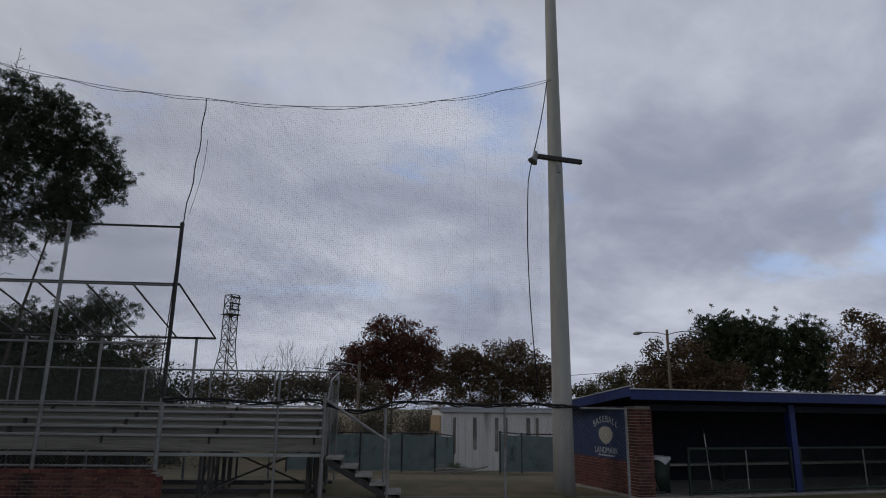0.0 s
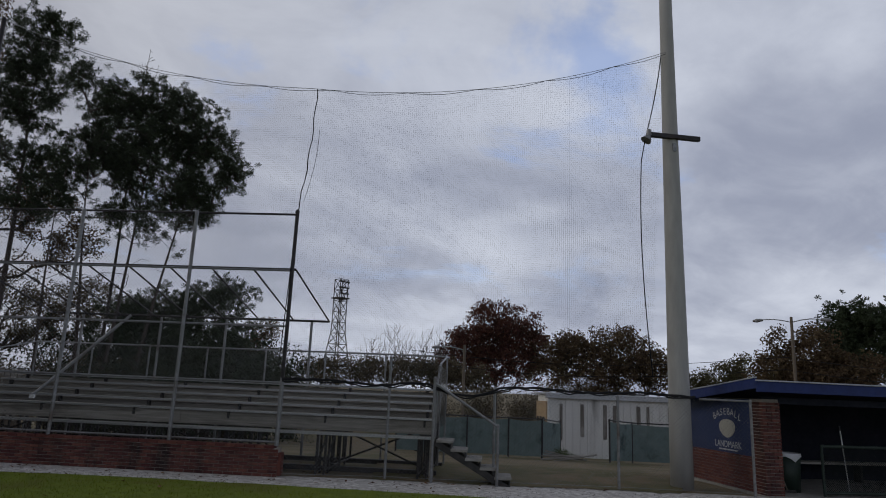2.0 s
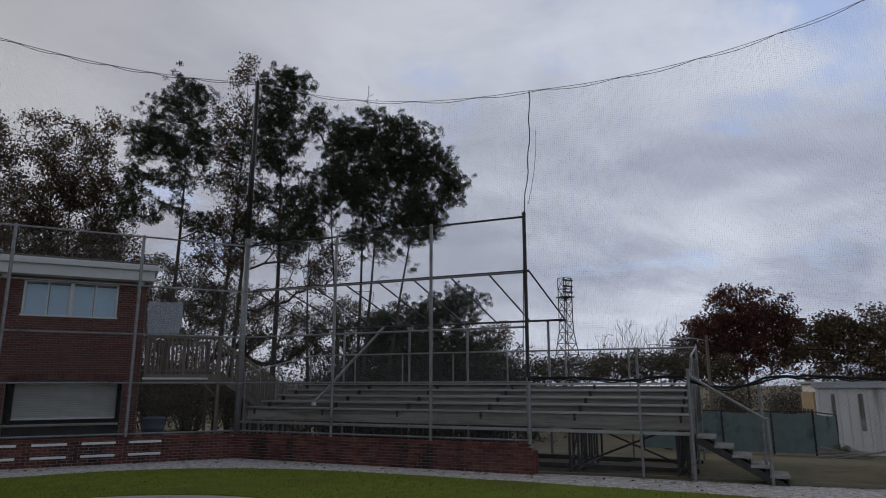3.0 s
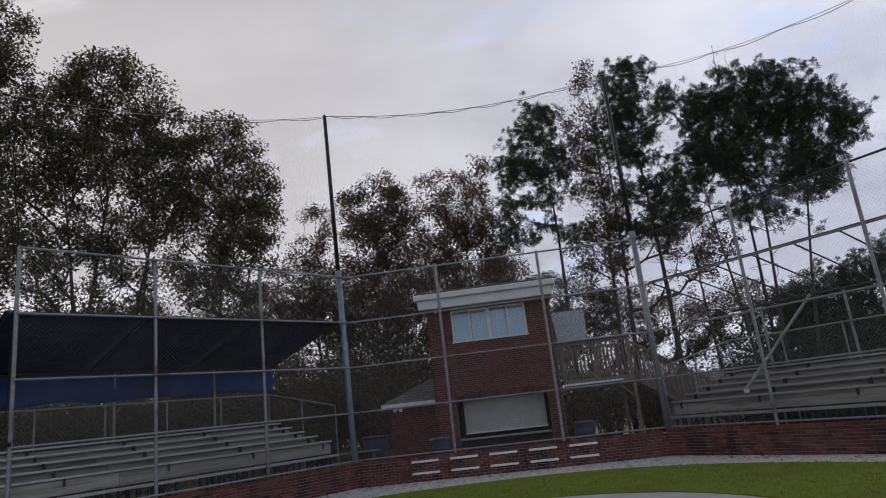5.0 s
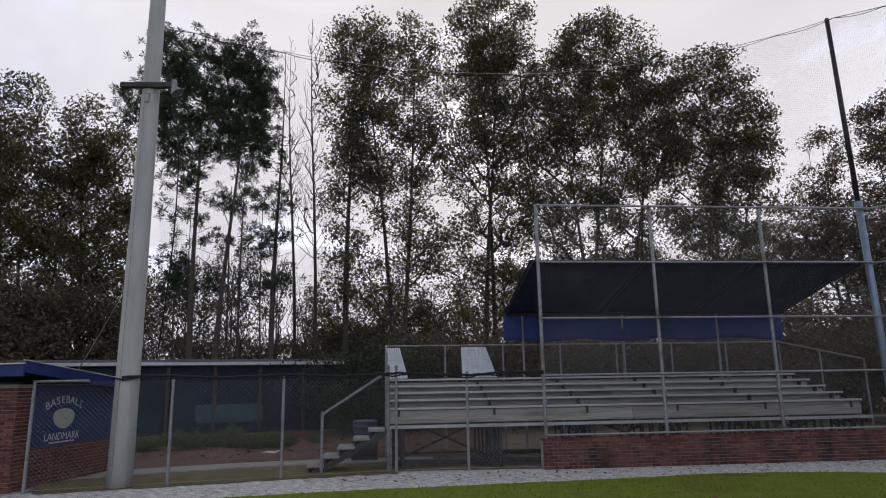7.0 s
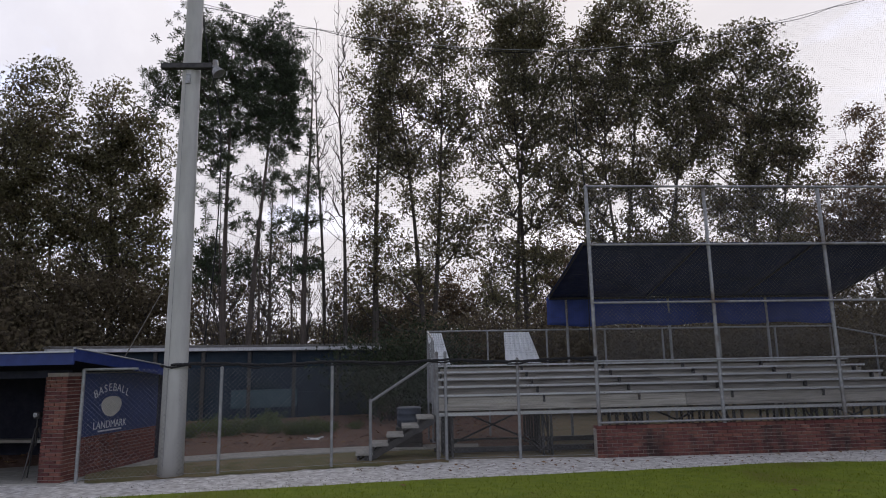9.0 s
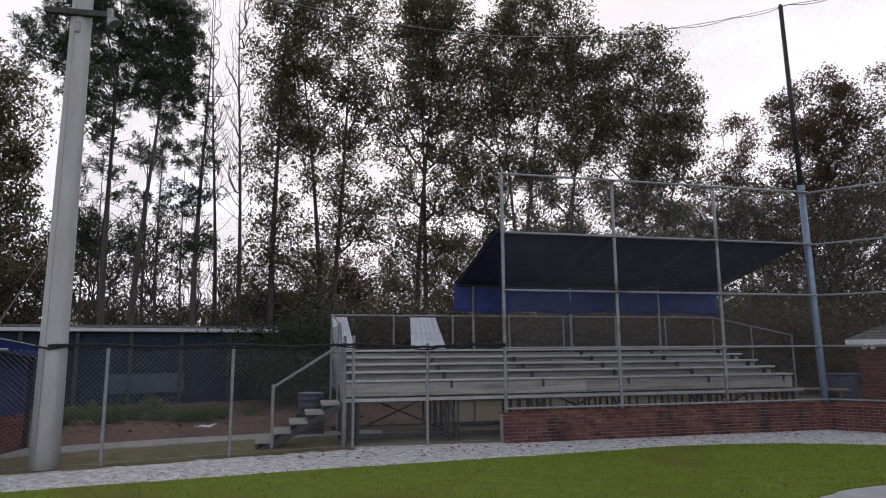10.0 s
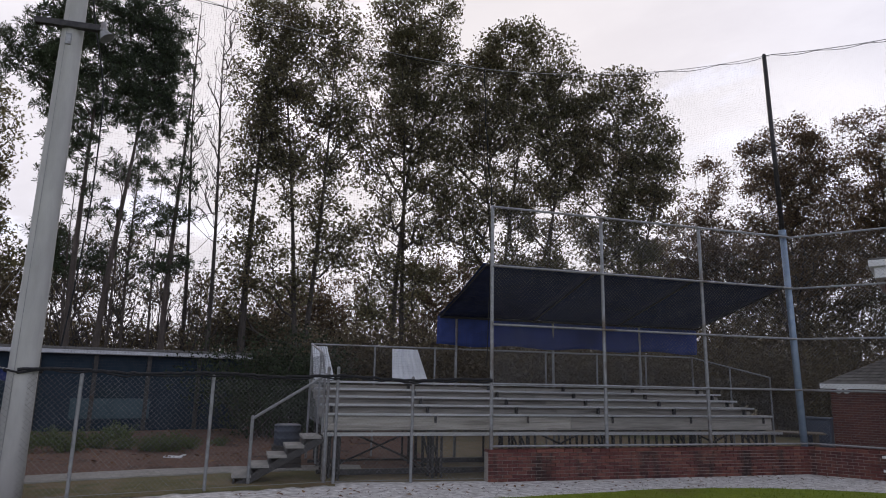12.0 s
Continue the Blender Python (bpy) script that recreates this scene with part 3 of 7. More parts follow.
def net_mast(p, top, low, high, seam, label, lean=0.0):
    m = thing("net_mast", pose(*p, 0, 0, lean, 0), label, "pole", "net masts")
    part("lower_tube", pipe((0, 0, WALL_H - 0.05), (0, 0, seam), 0.078, 0.075, 14), low, m, smooth=True)
    part("upper_tube", pipe((0, 0, seam), (0, 0, top), 0.058, 0.052, 14), high, m, smooth=True)
    part("collar", pipe((0, 0, seam - 0.08), (0, 0, seam + 0.06), 0.088, None, 14), low, m)
    part("cap", pipe((0, 0, top), (0, 0, top + 0.06), 0.062, 0.03, 12), high, m)
    for z in RAILS[1:]:
        part("band", pipe((0, 0, z - 0.02), (0, 0, z + 0.02), 0.086, None, 14), M_GALV, m)
    return m


net_mast(LT, 10.3, M_BLUEGALV, M_DARKSTEEL, 5.6, "tall steel net mast, pale blue below and dark above", -0.9)
net_mast(RT, 10.22, M_GALV, M_DARKSTEEL, 5.6, "tall steel net mast, grey below and dark above")


# ---- safety netting and its ropes ----
def parabola(p0, p1, p2):
    a = np.linalg.solve(np.array([[x * x, x, 1] for x, _ in (p0, p1, p2)]), np.array([z for _, z in (p0, p1, p2)]))
    return lambda s: float(a[0] * s * s + a[1] * s + a[2])


def net_run(name, start, mid, end, zs, label, inset):
    """Netting from a mast past the end of the backstop to a light pole, with head rope, edge rope and the gathered foot."""
    l1 = math.dist(start, mid)
    l2 = math.dist(mid, end)
    curve = parabola((0, zs[0]), (l1, zs[1]), (l1 + l2, zs[2]))
    run = thing(name, pose(0, 0, 0), label, "net", "safety nets")
    u1, u2 = [((b[0] - a[0]) / l, (b[1] - a[1]) / l) for a, b, l in ((start, mid, l1), (mid, end, l2))]
    part("netting", netting(start, mid, lambda s: TOP, curve), M_NET, run)
    edge = lambda s: 2.0 if s < l2 - inset else 2.0 + max(0.0, (s - l2 + inset) / inset) * 9.0
    part("netting", netting(mid, end, edge, lambda s: curve(l1 + s) - 0.02), M_NET, run)
    rope, wire = [], []
    for k in range(61):
        s = (l1 + l2) * k / 60
        o, u, d = (start, u1, s) if s < l1 else (mid, u2, s - l1)
        p = Vector((o[0] + u[0] * d, o[1] + u[1] * d, curve(s)))
        rope.append(p)
        wire.append(p - Vector((0, 0, 0.07 * abs(math.sin(s * 1.9)))))
    s = Soup()
    s.path(rope, 0.0065, 5)
    part("head_wire", s, M_GALV, run)
    s = Soup()
    s.path(wire, 0.0065, 5)
    part("lacing", s, M_ROPE, run)
    # rope from the head down to the backstop's end post, and the one at the pole
    s = Soup()
    high, foot = Vector((mid[0] + u2[0] * 0.2, mid[1] + u2[1] * 0.2, curve(l1 + 0.2))), Vector((mid[0], mid[1], TOP))
    s.path([high.lerp(foot, k / 12) + Vector((u2[0], u2[1], 0)) * (0.05 * math.sin(math.pi * k / 12) + 0.02 * math.sin(k * 1.7)) for k in range(13)], 0.012, 5)
    s.path([high.lerp(foot, k / 12) + Vector((u2[0], u2[1], 0)) * (0.05 + 0.16 * math.sin(math.pi * k / 12)) for k in range(4, 12)], 0.005, 4)
    s.path([Vector((mid[0] - 0.12 * (k / 9), mid[1], TOP - (TOP - 2.2) * k / 9)) for k in range(10)], 0.010, 5)
    part("fall_rope", s, M_ROPE, run)
    s = Soup()
    pts = []
    for k in range(15):
        f = k / 14
        d = l2 - 0.12 - inset * (0.55 + 0.45 * math.sin(f * math.pi * 0.9)) * min(1, f * 3)
        pts.append(Vector((mid[0] + u2[0] * d, mid[1] + u2[1] * d, zs[2] - 0.1 - (zs[2] - 2.4) * f)))
    s.path(pts, 0.013, 5)
    part("edge_rope", s, M_ROPE, run)
    return run


net_run("safety_net", RT, R_END, (15.02, -11.72), (10.22, 8.45, 10.1), "fine black safety netting hung from a head wire", 0.6)
net_run("safety_net", LT, L_END, (-12.75, -12.95), (10.3, 8.58, 9.2), "fine black safety netting hung beside the wooded bank", 0.5)
centre = thing("safety_net", pose(0, 0, 0), "fine black safety netting strung between the two masts", "net", "safety nets")
mid_curve = parabola((0, 10.3), (3.93, 9.88), (7.86, 10.22))
part("netting", netting(LT, RT, lambda s: TOP, mid_curve), M_NET, centre)
s = Soup()
s.path([Vector((-3.93 + 7.86 * k / 30, 0, mid_curve(7.86 * k / 30))) for k in range(31)], 0.009, 5)
part("head_wire", s, M_GALV, centre)
s = Soup()
s.path([Vector((-3.93 + 7.86 * k / 40, 0.01, mid_curve(7.86 * k / 40) - 0.06 * abs(math.sin(k * 0.6)))) for k in range(41)], 0.008, 5)
part("lacing", s, M_ROPE, centre)


# ---- lower fences from the backstop to the dugouts ----
def low_fence(name, pts, heights, label):
    f = thing(name, pose(0, 0, 0), label, "fence", "side fences")
    for p, h in list(zip(pts, heights))[1:]:
        part("post", cap_post((*p, -0.03), h + 0.03, 0.029), M_GALV, f)
    for a, b in zip(pts, pts[1:]):
        part("wire_mesh", chain_link(a, b, 0.03, 1.86), M_WIRE, f)
        part("tension_wire", pipe((*a, 0.06), (*b, 0.06), 0.004, None, 5), M_GALV, f)
    a, b = pts[-2], pts[-1]
    c = along(a, b, 0.62, 1)
    part("top_rail", pipe((*c, 1.87), (*b, 1.87), 0.022), M_GALV, f)
    return f


low_fence("side_fence", FENCE_R, [0, 2.5, 1.95, 1.88, 1.9], "galvanised chain-link side fence beside the open stand")
low_fence("side_fence", FENCE_L, [0, 1.95, 2.1, 1.9, 1.88, 1.88], "galvanised chain-link side fence beside the covered stand")


def gathered_rope(name, pts, z, sags, label, seed):
    """The net's foot bundled along the fence top, sagging here and there."""
    rng = random.Random(seed)
    line = []
    total = sum(math.dist(a, b) for a, b in zip(pts, pts[1:]))
    done = 0.0
    for a, b in zip(pts, pts[1:]):
        l = math.dist(a, b)
        k = int(l / 0.09)
        for i in range(k):
            s = done + l * i / k
            dz = rng.uniform(-0.012, 0.012) + 0.02 * math.sin(s * 2.7) - sum(d * max(0.0, 1 - ((s - c) / w) ** 2) for c, w, d in sags)
            nx, ny = (b[1] - a[1]) / l, -(b[0] - a[0]) / l
            sg = -1 if a[0] < 0 else 1
            line.append(Vector((a[0] + (b[0] - a[0]) * i / k - sg * nx * -0.05, a[1] + (b[1] - a[1]) * i / k - sg * ny * -0.05, z + dz)))
        done += l
    s = Soup()
    s.path(line, 0.024, 6)
    s.path([p + Vector((0, 0, -0.035 - 0.02 * math.sin(i * 0.8))) for i, p in enumerate(line)], 0.016, 5)
    ob = part(name, s, M_ROPE)
    tagged(ob, label, "rope", "net foot ropes")


gathered_rope("net_foot_rope", [R_END, FENCE_R[1], FENCE_R[2], FENCE_R[3], (14.75, -12.3)], 1.93, [(3.8, 0.75, 0.17), (2.0, 0.5, 0.03)], "bundled black net foot sagging along the fence top", 3)
gathered_rope("net_foot_rope", [L_END, FENCE_L[1], FENCE_L[2], FENCE_L[3], FENCE_L[4], (-12.45, -13.25)], 1.92, [(1.4, 1.2, 0.02)], "bundled black net foot lying along the fence top", 6)


# ---- floodlight poles ----
def light_pole(p, r0, arm_dir, label, lamp_end, arm_z=7.92, arm_l=1.30):
    f = thing("light_pole", pose(*p, 0), label, "pole", "concrete light poles")
    s = Soup()
    s.lathe([(r0 - r0 * 0.62 * i / 12, -0.1 + 19 * i / 12) for i in range(13)], 24)
    part("shaft", s, M_CONC, f, smooth=True)
    ax, ay = arm_dir
    off = Vector((ay, -ax, 0)) * (r0 * 0.75)
    c = Vector((0, 0, arm_z)) + off
    rot = Matrix.Rotation(math.atan2(ay, ax), 4, "Z")
    part("cross_arm", plank(c, (arm_l, 0.10, 0.11), 0.008, rot), M_DARKSTEEL, f)
    part("arm_clamp", plank(c - Vector((0, 0, 0.26)) , (0.09, 0.05, 0.20), 0.006, rot), M_GALV, f)
    s = Soup()
    e = c + Vector((ax, ay, 0)) * ((arm_l / 2 - 0.02) * lamp_end)
    s.tube(e + Vector((0, 0, 0.12)), e + Vector((0, 0, -0.04)), 0.05, 0.07, 10)
    s.tube(e + Vector((0, 0, -0.04)) , e + Vector((ax * 0.08 * lamp_end, ay * 0.08 * lamp_end, -0.16)), 0.06, 0.13, 12)
    part("lamp_horn", s, M_GALV, f)
    part("earth_wire", pipe((r0 * 0.6, -r0 * 0.82, 0.2), (r0 * 0.45, -r0 * 0.6, 7.8), 0.004, None, 5), M_GALV, f)
    s = Soup()
    s.path([Vector((math.cos(a) * (r0 + 0.03), math.sin(a) * (r0 + 0.03), 1.9 + 0.02 * math.sin(3 * a))) for a in [2 * math.pi * i / 20 for i in range(21)]], 0.016, 5)
    part("rope_turn", s, M_ROPE, f)
    return f


light_pole(POLE_R, 0.245, (0.78, -0.62), "tapered grey concrete light pole with a dark cross arm", -1)
light_pole(POLE_L, 0.22, (0.62, 0.78), "thick tapered concrete light pole with a steel cross arm", 1, 7.62, 1.05)


# ---- the two stands ----
SEATS = [(0.86, 1.21), (1.44, 1.37), (2.02, 1.52), (2.60, 1.67), (3.16, 1.82)]


def stand(name, origin, u, n, sg, label, start, end):
    """Five plank rows on trestles. Local x runs along the backstop (times sg), y away from the field."""
    b = thing(name, frame_of((*origin, 0), (u[0] * sg, u[1] * sg), n), label, "bleachers", "stands")
    length, mid = end - start, (start + end) / 2
    halves = [(start, start + length * 0.5), (start + length * 0.5, end)]

    def board(name, a, c, y, z, d, h, m, lab=""):
        part(name, plank((sg * (a + c) / 2, y, z), (c - a - 0.006, d, h), 0.006), m, b, lab)

    for a, c in halves:
        board("foot_board", a, c, 0.62, 0.85, 0.30, 0.045, M_PLANK)
        board("front_edge", a, c, 0.462, 0.85, 0.012, 0.06, M_ALU, "bright metal edge strip")
        board("riser_board", a, c, 0.80, 1.035, 0.035, 0.27, M_PLANK)
    for i, (y, z) in enumerate(SEATS):
        for k in range(3):
            a, c = start + length * k / 3, start + length * (k + 1) / 3
            board("seat_plank", a, c, y, z, 0.25, 0.04, M_PLANK)
            board("seat_edge", a, c, y - 0.129, z, 0.010, 0.045, M_ALU, "bright metal seat edge")
        if i:
            for a, c in halves:
                board("foot_board", a, c, y - 0.29, z - 0.21, 0.28, 0.035, M_PLANK)
                board("riser_board", a, c, y + 0.02, z - 0.135, 0.03, 0.14, M_PLANK)
    k = 6
    for i in range(k):
        a = start + 0.25 + (length - 0.5) * i / (k - 1)
        for dx in (-0.09, 0.09):
            x = sg * (a + dx)
            for y, h in ((0.62, 0.82), (0.95, 0.92), (1.4, 1.15), (2.0, 1.30), (2.6, 1.45), (3.2, 1.62)):
                part("trestle_leg", plank((x, y, h / 2), (0.045, 0.045, h), 0.003), M_FRAME, b)
            for p, q in (((x, 0.6, 0.80), (x, 3.25, 1.60)), ((x, 0.6, 0.10), (x, 3.25, 0.10)), ((x, 0.65, 0.12), (x, 2.0, 1.28))):
                part("trestle_beam", pipe(p, q, 0.023, None, 6), M_FRAME, b)
        for y, z in SEATS:
            part("seat_bracket", plank((sg * a, y - 0.06, z - 0.09), (0.045, 0.10, 0.15), 0.004), M_FRAME, b)
    for i in range(k - 1):
        a, c = start + 0.3 + (length - 0.5) * i / (k - 1), start + 0.2 + (length - 0.5) * (i + 1) / (k - 1)
        if i % 2 == 0 or i == k - 2:
            part("cross_brace", pipe((sg * a, 1.3, 0.15), (sg * c, 1.3, 0.98), 0.022, None, 6), M_FRAME, b)
            part("cross_brace", pipe((sg * a, 1.34, 0.98), (sg * c, 1.34, 0.15), 0.022, None, 6), M_FRAME, b)
    # front legs at the open end
    part("front_leg", plank((sg * (end - 0.05), 0.52, 0.42), (0.09, 0.09, 0.83), 0.008), M_PLANK, b)
    part("ground_beam", plank((sg * mid, 1.3, 0.06), (length, 0.10, 0.11), 0.01), M_FRAME, b)
    part("ground_beam", plank((sg * mid, 3.0, 0.06), (length, 0.10, 0.11), 0.01), M_FRAME, b)
    # guard rail of pipe and wire round the back and the ends
    rail = thing("guard_rail", b.matrix_basis.copy(), "galvanised pipe and chain-link guard rail behind the stand", "railing", "stand guard rails")
    part("top_pipe", pipe((sg * (start + 0.1), 3.45, 2.68), (sg * end, 3.45, 2.68), 0.022), M_GALV, rail)
    part("lower_pipe", pipe((sg * (start + 0.1), 3.45, 1.72), (sg * end, 3.45, 1.72), 0.018), M_GALV, rail)
    for i in range(8):
        part("post", cap_post((sg * (start + 0.1 + (length - 0.1) * i / 7), 3.45, 0.0), 2.70, 0.024), M_GALV, rail)
    part("wire_mesh", chain_link((sg * (start + 0.1), 3.45), (sg * end, 3.45), 1.72, 2.66, 0.09), M_WIRE, rail)
    # open end: tall panel stepping down the rows
    part("end_pipe", pipe((sg * end, 3.45, 2.68), (sg * end, 1.3, 2.40), 0.022), M_GALV, rail)
    part("end_pipe", pipe((sg * end, 1.3, 2.40), (sg * end, 0.62, 1.95), 0.022), M_GALV, rail)
    part("end_post", pipe((sg * end, 0.62, 0.85), (sg * end, 0.62, 1.97), 0.024), M_GALV, rail)
    part("end_post", pipe((sg * end, 1.5, 0.2), (sg * end, 1.5, 2.42), 0.022), M_GALV, rail)
    part("wire_mesh", chain_link((sg * (end + 0.01), 0.62), (sg * (end + 0.01), 3.45), 1.0, 2.35, 0.09), M_WIRE, rail)
    part("end_pipe", pipe((sg * (start + 0.1), 3.45, 2.68), (sg * (start - 1.1), 1.9, 2.15), 0.020), M_GALV, rail)
    part("end_post", pipe((sg * (start - 1.1), 1.9, 0.0), (sg * (start - 1.1), 1.9, 2.17), 0.022), M_GALV, rail)
    part("end_post", pipe((sg * (start - 0.5), 2.67, 0.0), (sg * (start - 0.5), 2.67, 2.42), 0.022), M_GALV, rail)
    part("wire_mesh", chain_link((sg * (start - 1.1), 1.9), (sg * (start + 0.1), 3.45), 0.9, 2.15, 0.09), M_WIRE, rail)
    return b


def stand_steps(origin, u, n, sg, end, label):
    """Concrete-topped steps climbing to the foot board at the open end, with one sloping hand rail."""
    st = thing("stand_steps", frame_of((*origin, 0), (u[0] * sg, u[1] * sg), n), label, "steps", "stand steps")
    for i in range(5):
        x, z = end + 1.42 - 0.30 * i, 0.155 + 0.165 * i
        part("tread", plank((sg * x, 0.62, z), (0.34, 0.72, 0.055), 0.006), M_SLAB, st)
        part("riser", plank((sg * (x + 0.13), 0.62, z - 0.085), (0.03, 0.68, 0.115), 0.004), M_FRAME, st)
    for y in (0.30, 0.94):
        part("stringer", plank((sg * (end + 0.80), y, 0.36), (1.80, 0.045, 0.13), 0.006, Matrix.Rotation(sg * math.atan2(0.165, 0.30), 4, "Y")), M_FRAME, st)
    part("newel", cap_post((sg * (end + 1.30), 0.24, 0.0), 1.20, 0.030), M_GALV, st)
    part("hand_rail", pipe((sg * (end + 1.30), 0.24, 1.15), (sg * (end - 0.02), 0.24, 1.98), 0.026), M_GALV, st)
    part("newel", cap_post((sg * (end - 0.02), 0.24, 0.0), 2.10, 0.030), M_GALV, st)


stand("bleacher_stand", LT, U_L, N_L, -1, "weathered plank bleachers with metal seat edges under a blue canopy", 0.15, 10.85)
stand("bleacher_stand", RT, U_R, N_R, 1, "weathered plank bleachers with metal seat edges in the open", -0.35, 10.9)
stand_steps(LT, U_L, N_L, -1, 10.85, "grey concrete steps with a pipe hand rail")
stand_steps(RT, U_R, N_R, 1, 10.9, "grey concrete steps beside the open stand")


# ---- canopy frames: bare pipe on the right, covered with tarpaulin on the left ----
def canopy_frame(origin, u, n, sg, a0, a1, label, slats, covered):
    c = thing("pipe_canopy", frame_of((*origin, 0), (u[0] * sg, u[1] * sg), n), label, "canopy", "pipe canopies")
    steel = M_DARKSTEEL
    part("back_pipe", pipe((sg * a0, 3.3, 3.46), (sg * a1, 3.3, 3.46), 0.030), steel, c)
    part("front_pipe", pipe((sg * a0, 0.09, 4.25), (sg * a1, 0.09, 4.25), 0.028), steel, c)
    for i in range(slats):
        a = a0 + (a1 - a0) * i / (slats - 1)
        part("rafter", pipe((sg * a, 0.1, 4.24), (sg * a, 3.3, 3.46), 0.020), steel, c)
    for a in ((4.62, 7.3, 2.0) if covered else (1.0, 3.2, 5.0, 7.3)):
        part("back_post", pipe((sg * a, 3.36, 0.0), (sg * a, 3.36, 3.48), 0.034), M_GALV, c)
    if not covered:
        part("strut", pipe((sg * 1.7, 0.9, 1.35), (sg * 3.0, 2.2, 3.35), 0.035), M_GALV, c)
        part("strut_foot", plank((sg * 1.7, 0.9, 1.32), (0.10, 0.08, 0.08)), M_WHITE, c)
    return c


canopy_frame(LT, U_L, N_L, -1, 0.15, 7.75, "galvanised pipe frame holding up a tarpaulin canopy", 4, True)
canopy_frame(RT, U_R, N_R, 1, 0.2, 7.78, "bare dark pipe canopy frame over the open stand", 9, False)


def canopy():
    c = thing("canopy", frame_of((*LT, 0), (-U_L[0], -U_L[1]), N_L), "dark blue tarpaulin canopy with a brighter hanging back flap", "canopy")
    for k in range(3):
        a0, a1 = 0.12 + 7.68 * k / 3, 0.12 + 7.68 * (k + 1) / 3
        s = Soup()
        nx, ny = 10, 10
        for i in range(nx + 1):
            for j in range(ny + 1):
                a, f = a0 + (a1 - a0) * i / nx, j / ny
                sag = -0.07 * math.sin(f * math.pi) * abs(math.sin(a * 2.48)) + 0.01 * math.sin(a * 9 + f * 7)
                s.v.append((-a, 0.10 + 3.25 * f, 4.285 - 0.79 * f + sag))
        s.f = [(i * (ny + 1) + j, i * (ny + 1) + j + 1, (i + 1) * (ny + 1) + j + 1, (i + 1) * (ny + 1) + j) for i in range(nx) for j in range(ny)]
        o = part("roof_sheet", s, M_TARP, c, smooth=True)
        sd = o.modifiers.new("thickness", "SOLIDIFY")
        sd.thickness = 0.006
    s = Soup()
    nx, ny = 60, 6
    for i in range(nx + 1):
        for j in range(ny + 1):
            a, f = 0.12 + 7.68 * i / nx, j / ny
            s.v.append((-a, 3.36 + 0.035 * math.sin(a * 5.0) * f + 0.02 * math.sin(a * 13 + 1) * f, 3.49 - (0.72 + 0.03 * math.sin(a * 3)) * f))
    s.f = [(i * (ny + 1) + j, i * (ny + 1) + j + 1, (i + 1) * (ny + 1) + j + 1, (i + 1) * (ny + 1) + j) for i in range(nx) for j in range(ny)]
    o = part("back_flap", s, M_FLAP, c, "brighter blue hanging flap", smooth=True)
    o.modifiers.new("thickness", "SOLIDIFY").thickness = 0.005


canopy()

# white corrugated sheets tied to the guard rail of the covered stand
for a, w, tilt in ((8.55, 0.78, 0.09), (10.62, 0.42, 0.2)):
    bm = bmesh.new()
    n = 13
    up = [bm.verts.new((-(a + w * (0.82 * (i / n - 0.5)) + 0.06), 3.40 - 0.02 * (i % 2), 2.63)) for i in range(n + 1)]
    dn = [bm.verts.new((-(a + w * 1.15 * (i / n - 0.5) - 0.08), 3.34 - 0.02 * (i % 2), 1.86)) for i in range(n + 1)]
    for i in range(n):
        bm.faces.new((up[i], up[i + 1], dn[i + 1], dn[i]))
    o = part("corrugated_sheet", bm, M_CARD)
    o.matrix_basis = frame_of((*LT, 0), (-U_L[0], -U_L[1]), N_L)
    o.modifiers.new("thickness", "SOLIDIFY").thickness = 0.008
    tagged(o, "white corrugated plastic sheet tied to the guard rail", "sheet", "white sheets")


# ---- dugouts ----
def lettering(text, size, m, parent, material, name="lettering"):
    cu = bpy.data.curves.new("lettering", "FONT")
    cu.body, cu.size, cu.align_x, cu.extrude = text, size, "CENTER", 0.002
    tmp = bpy.data.objects.new("lettering_source", cu)
    scene.collection.objects.link(tmp)
    me = bpy.data.meshes.new_from_object(tmp.evaluated_get(bpy.context.evaluated_depsgraph_get()))
    bpy.data.objects.remove(tmp)
    me.transform(m)
    me.materials.clear()
    return part(name, me, material, parent)


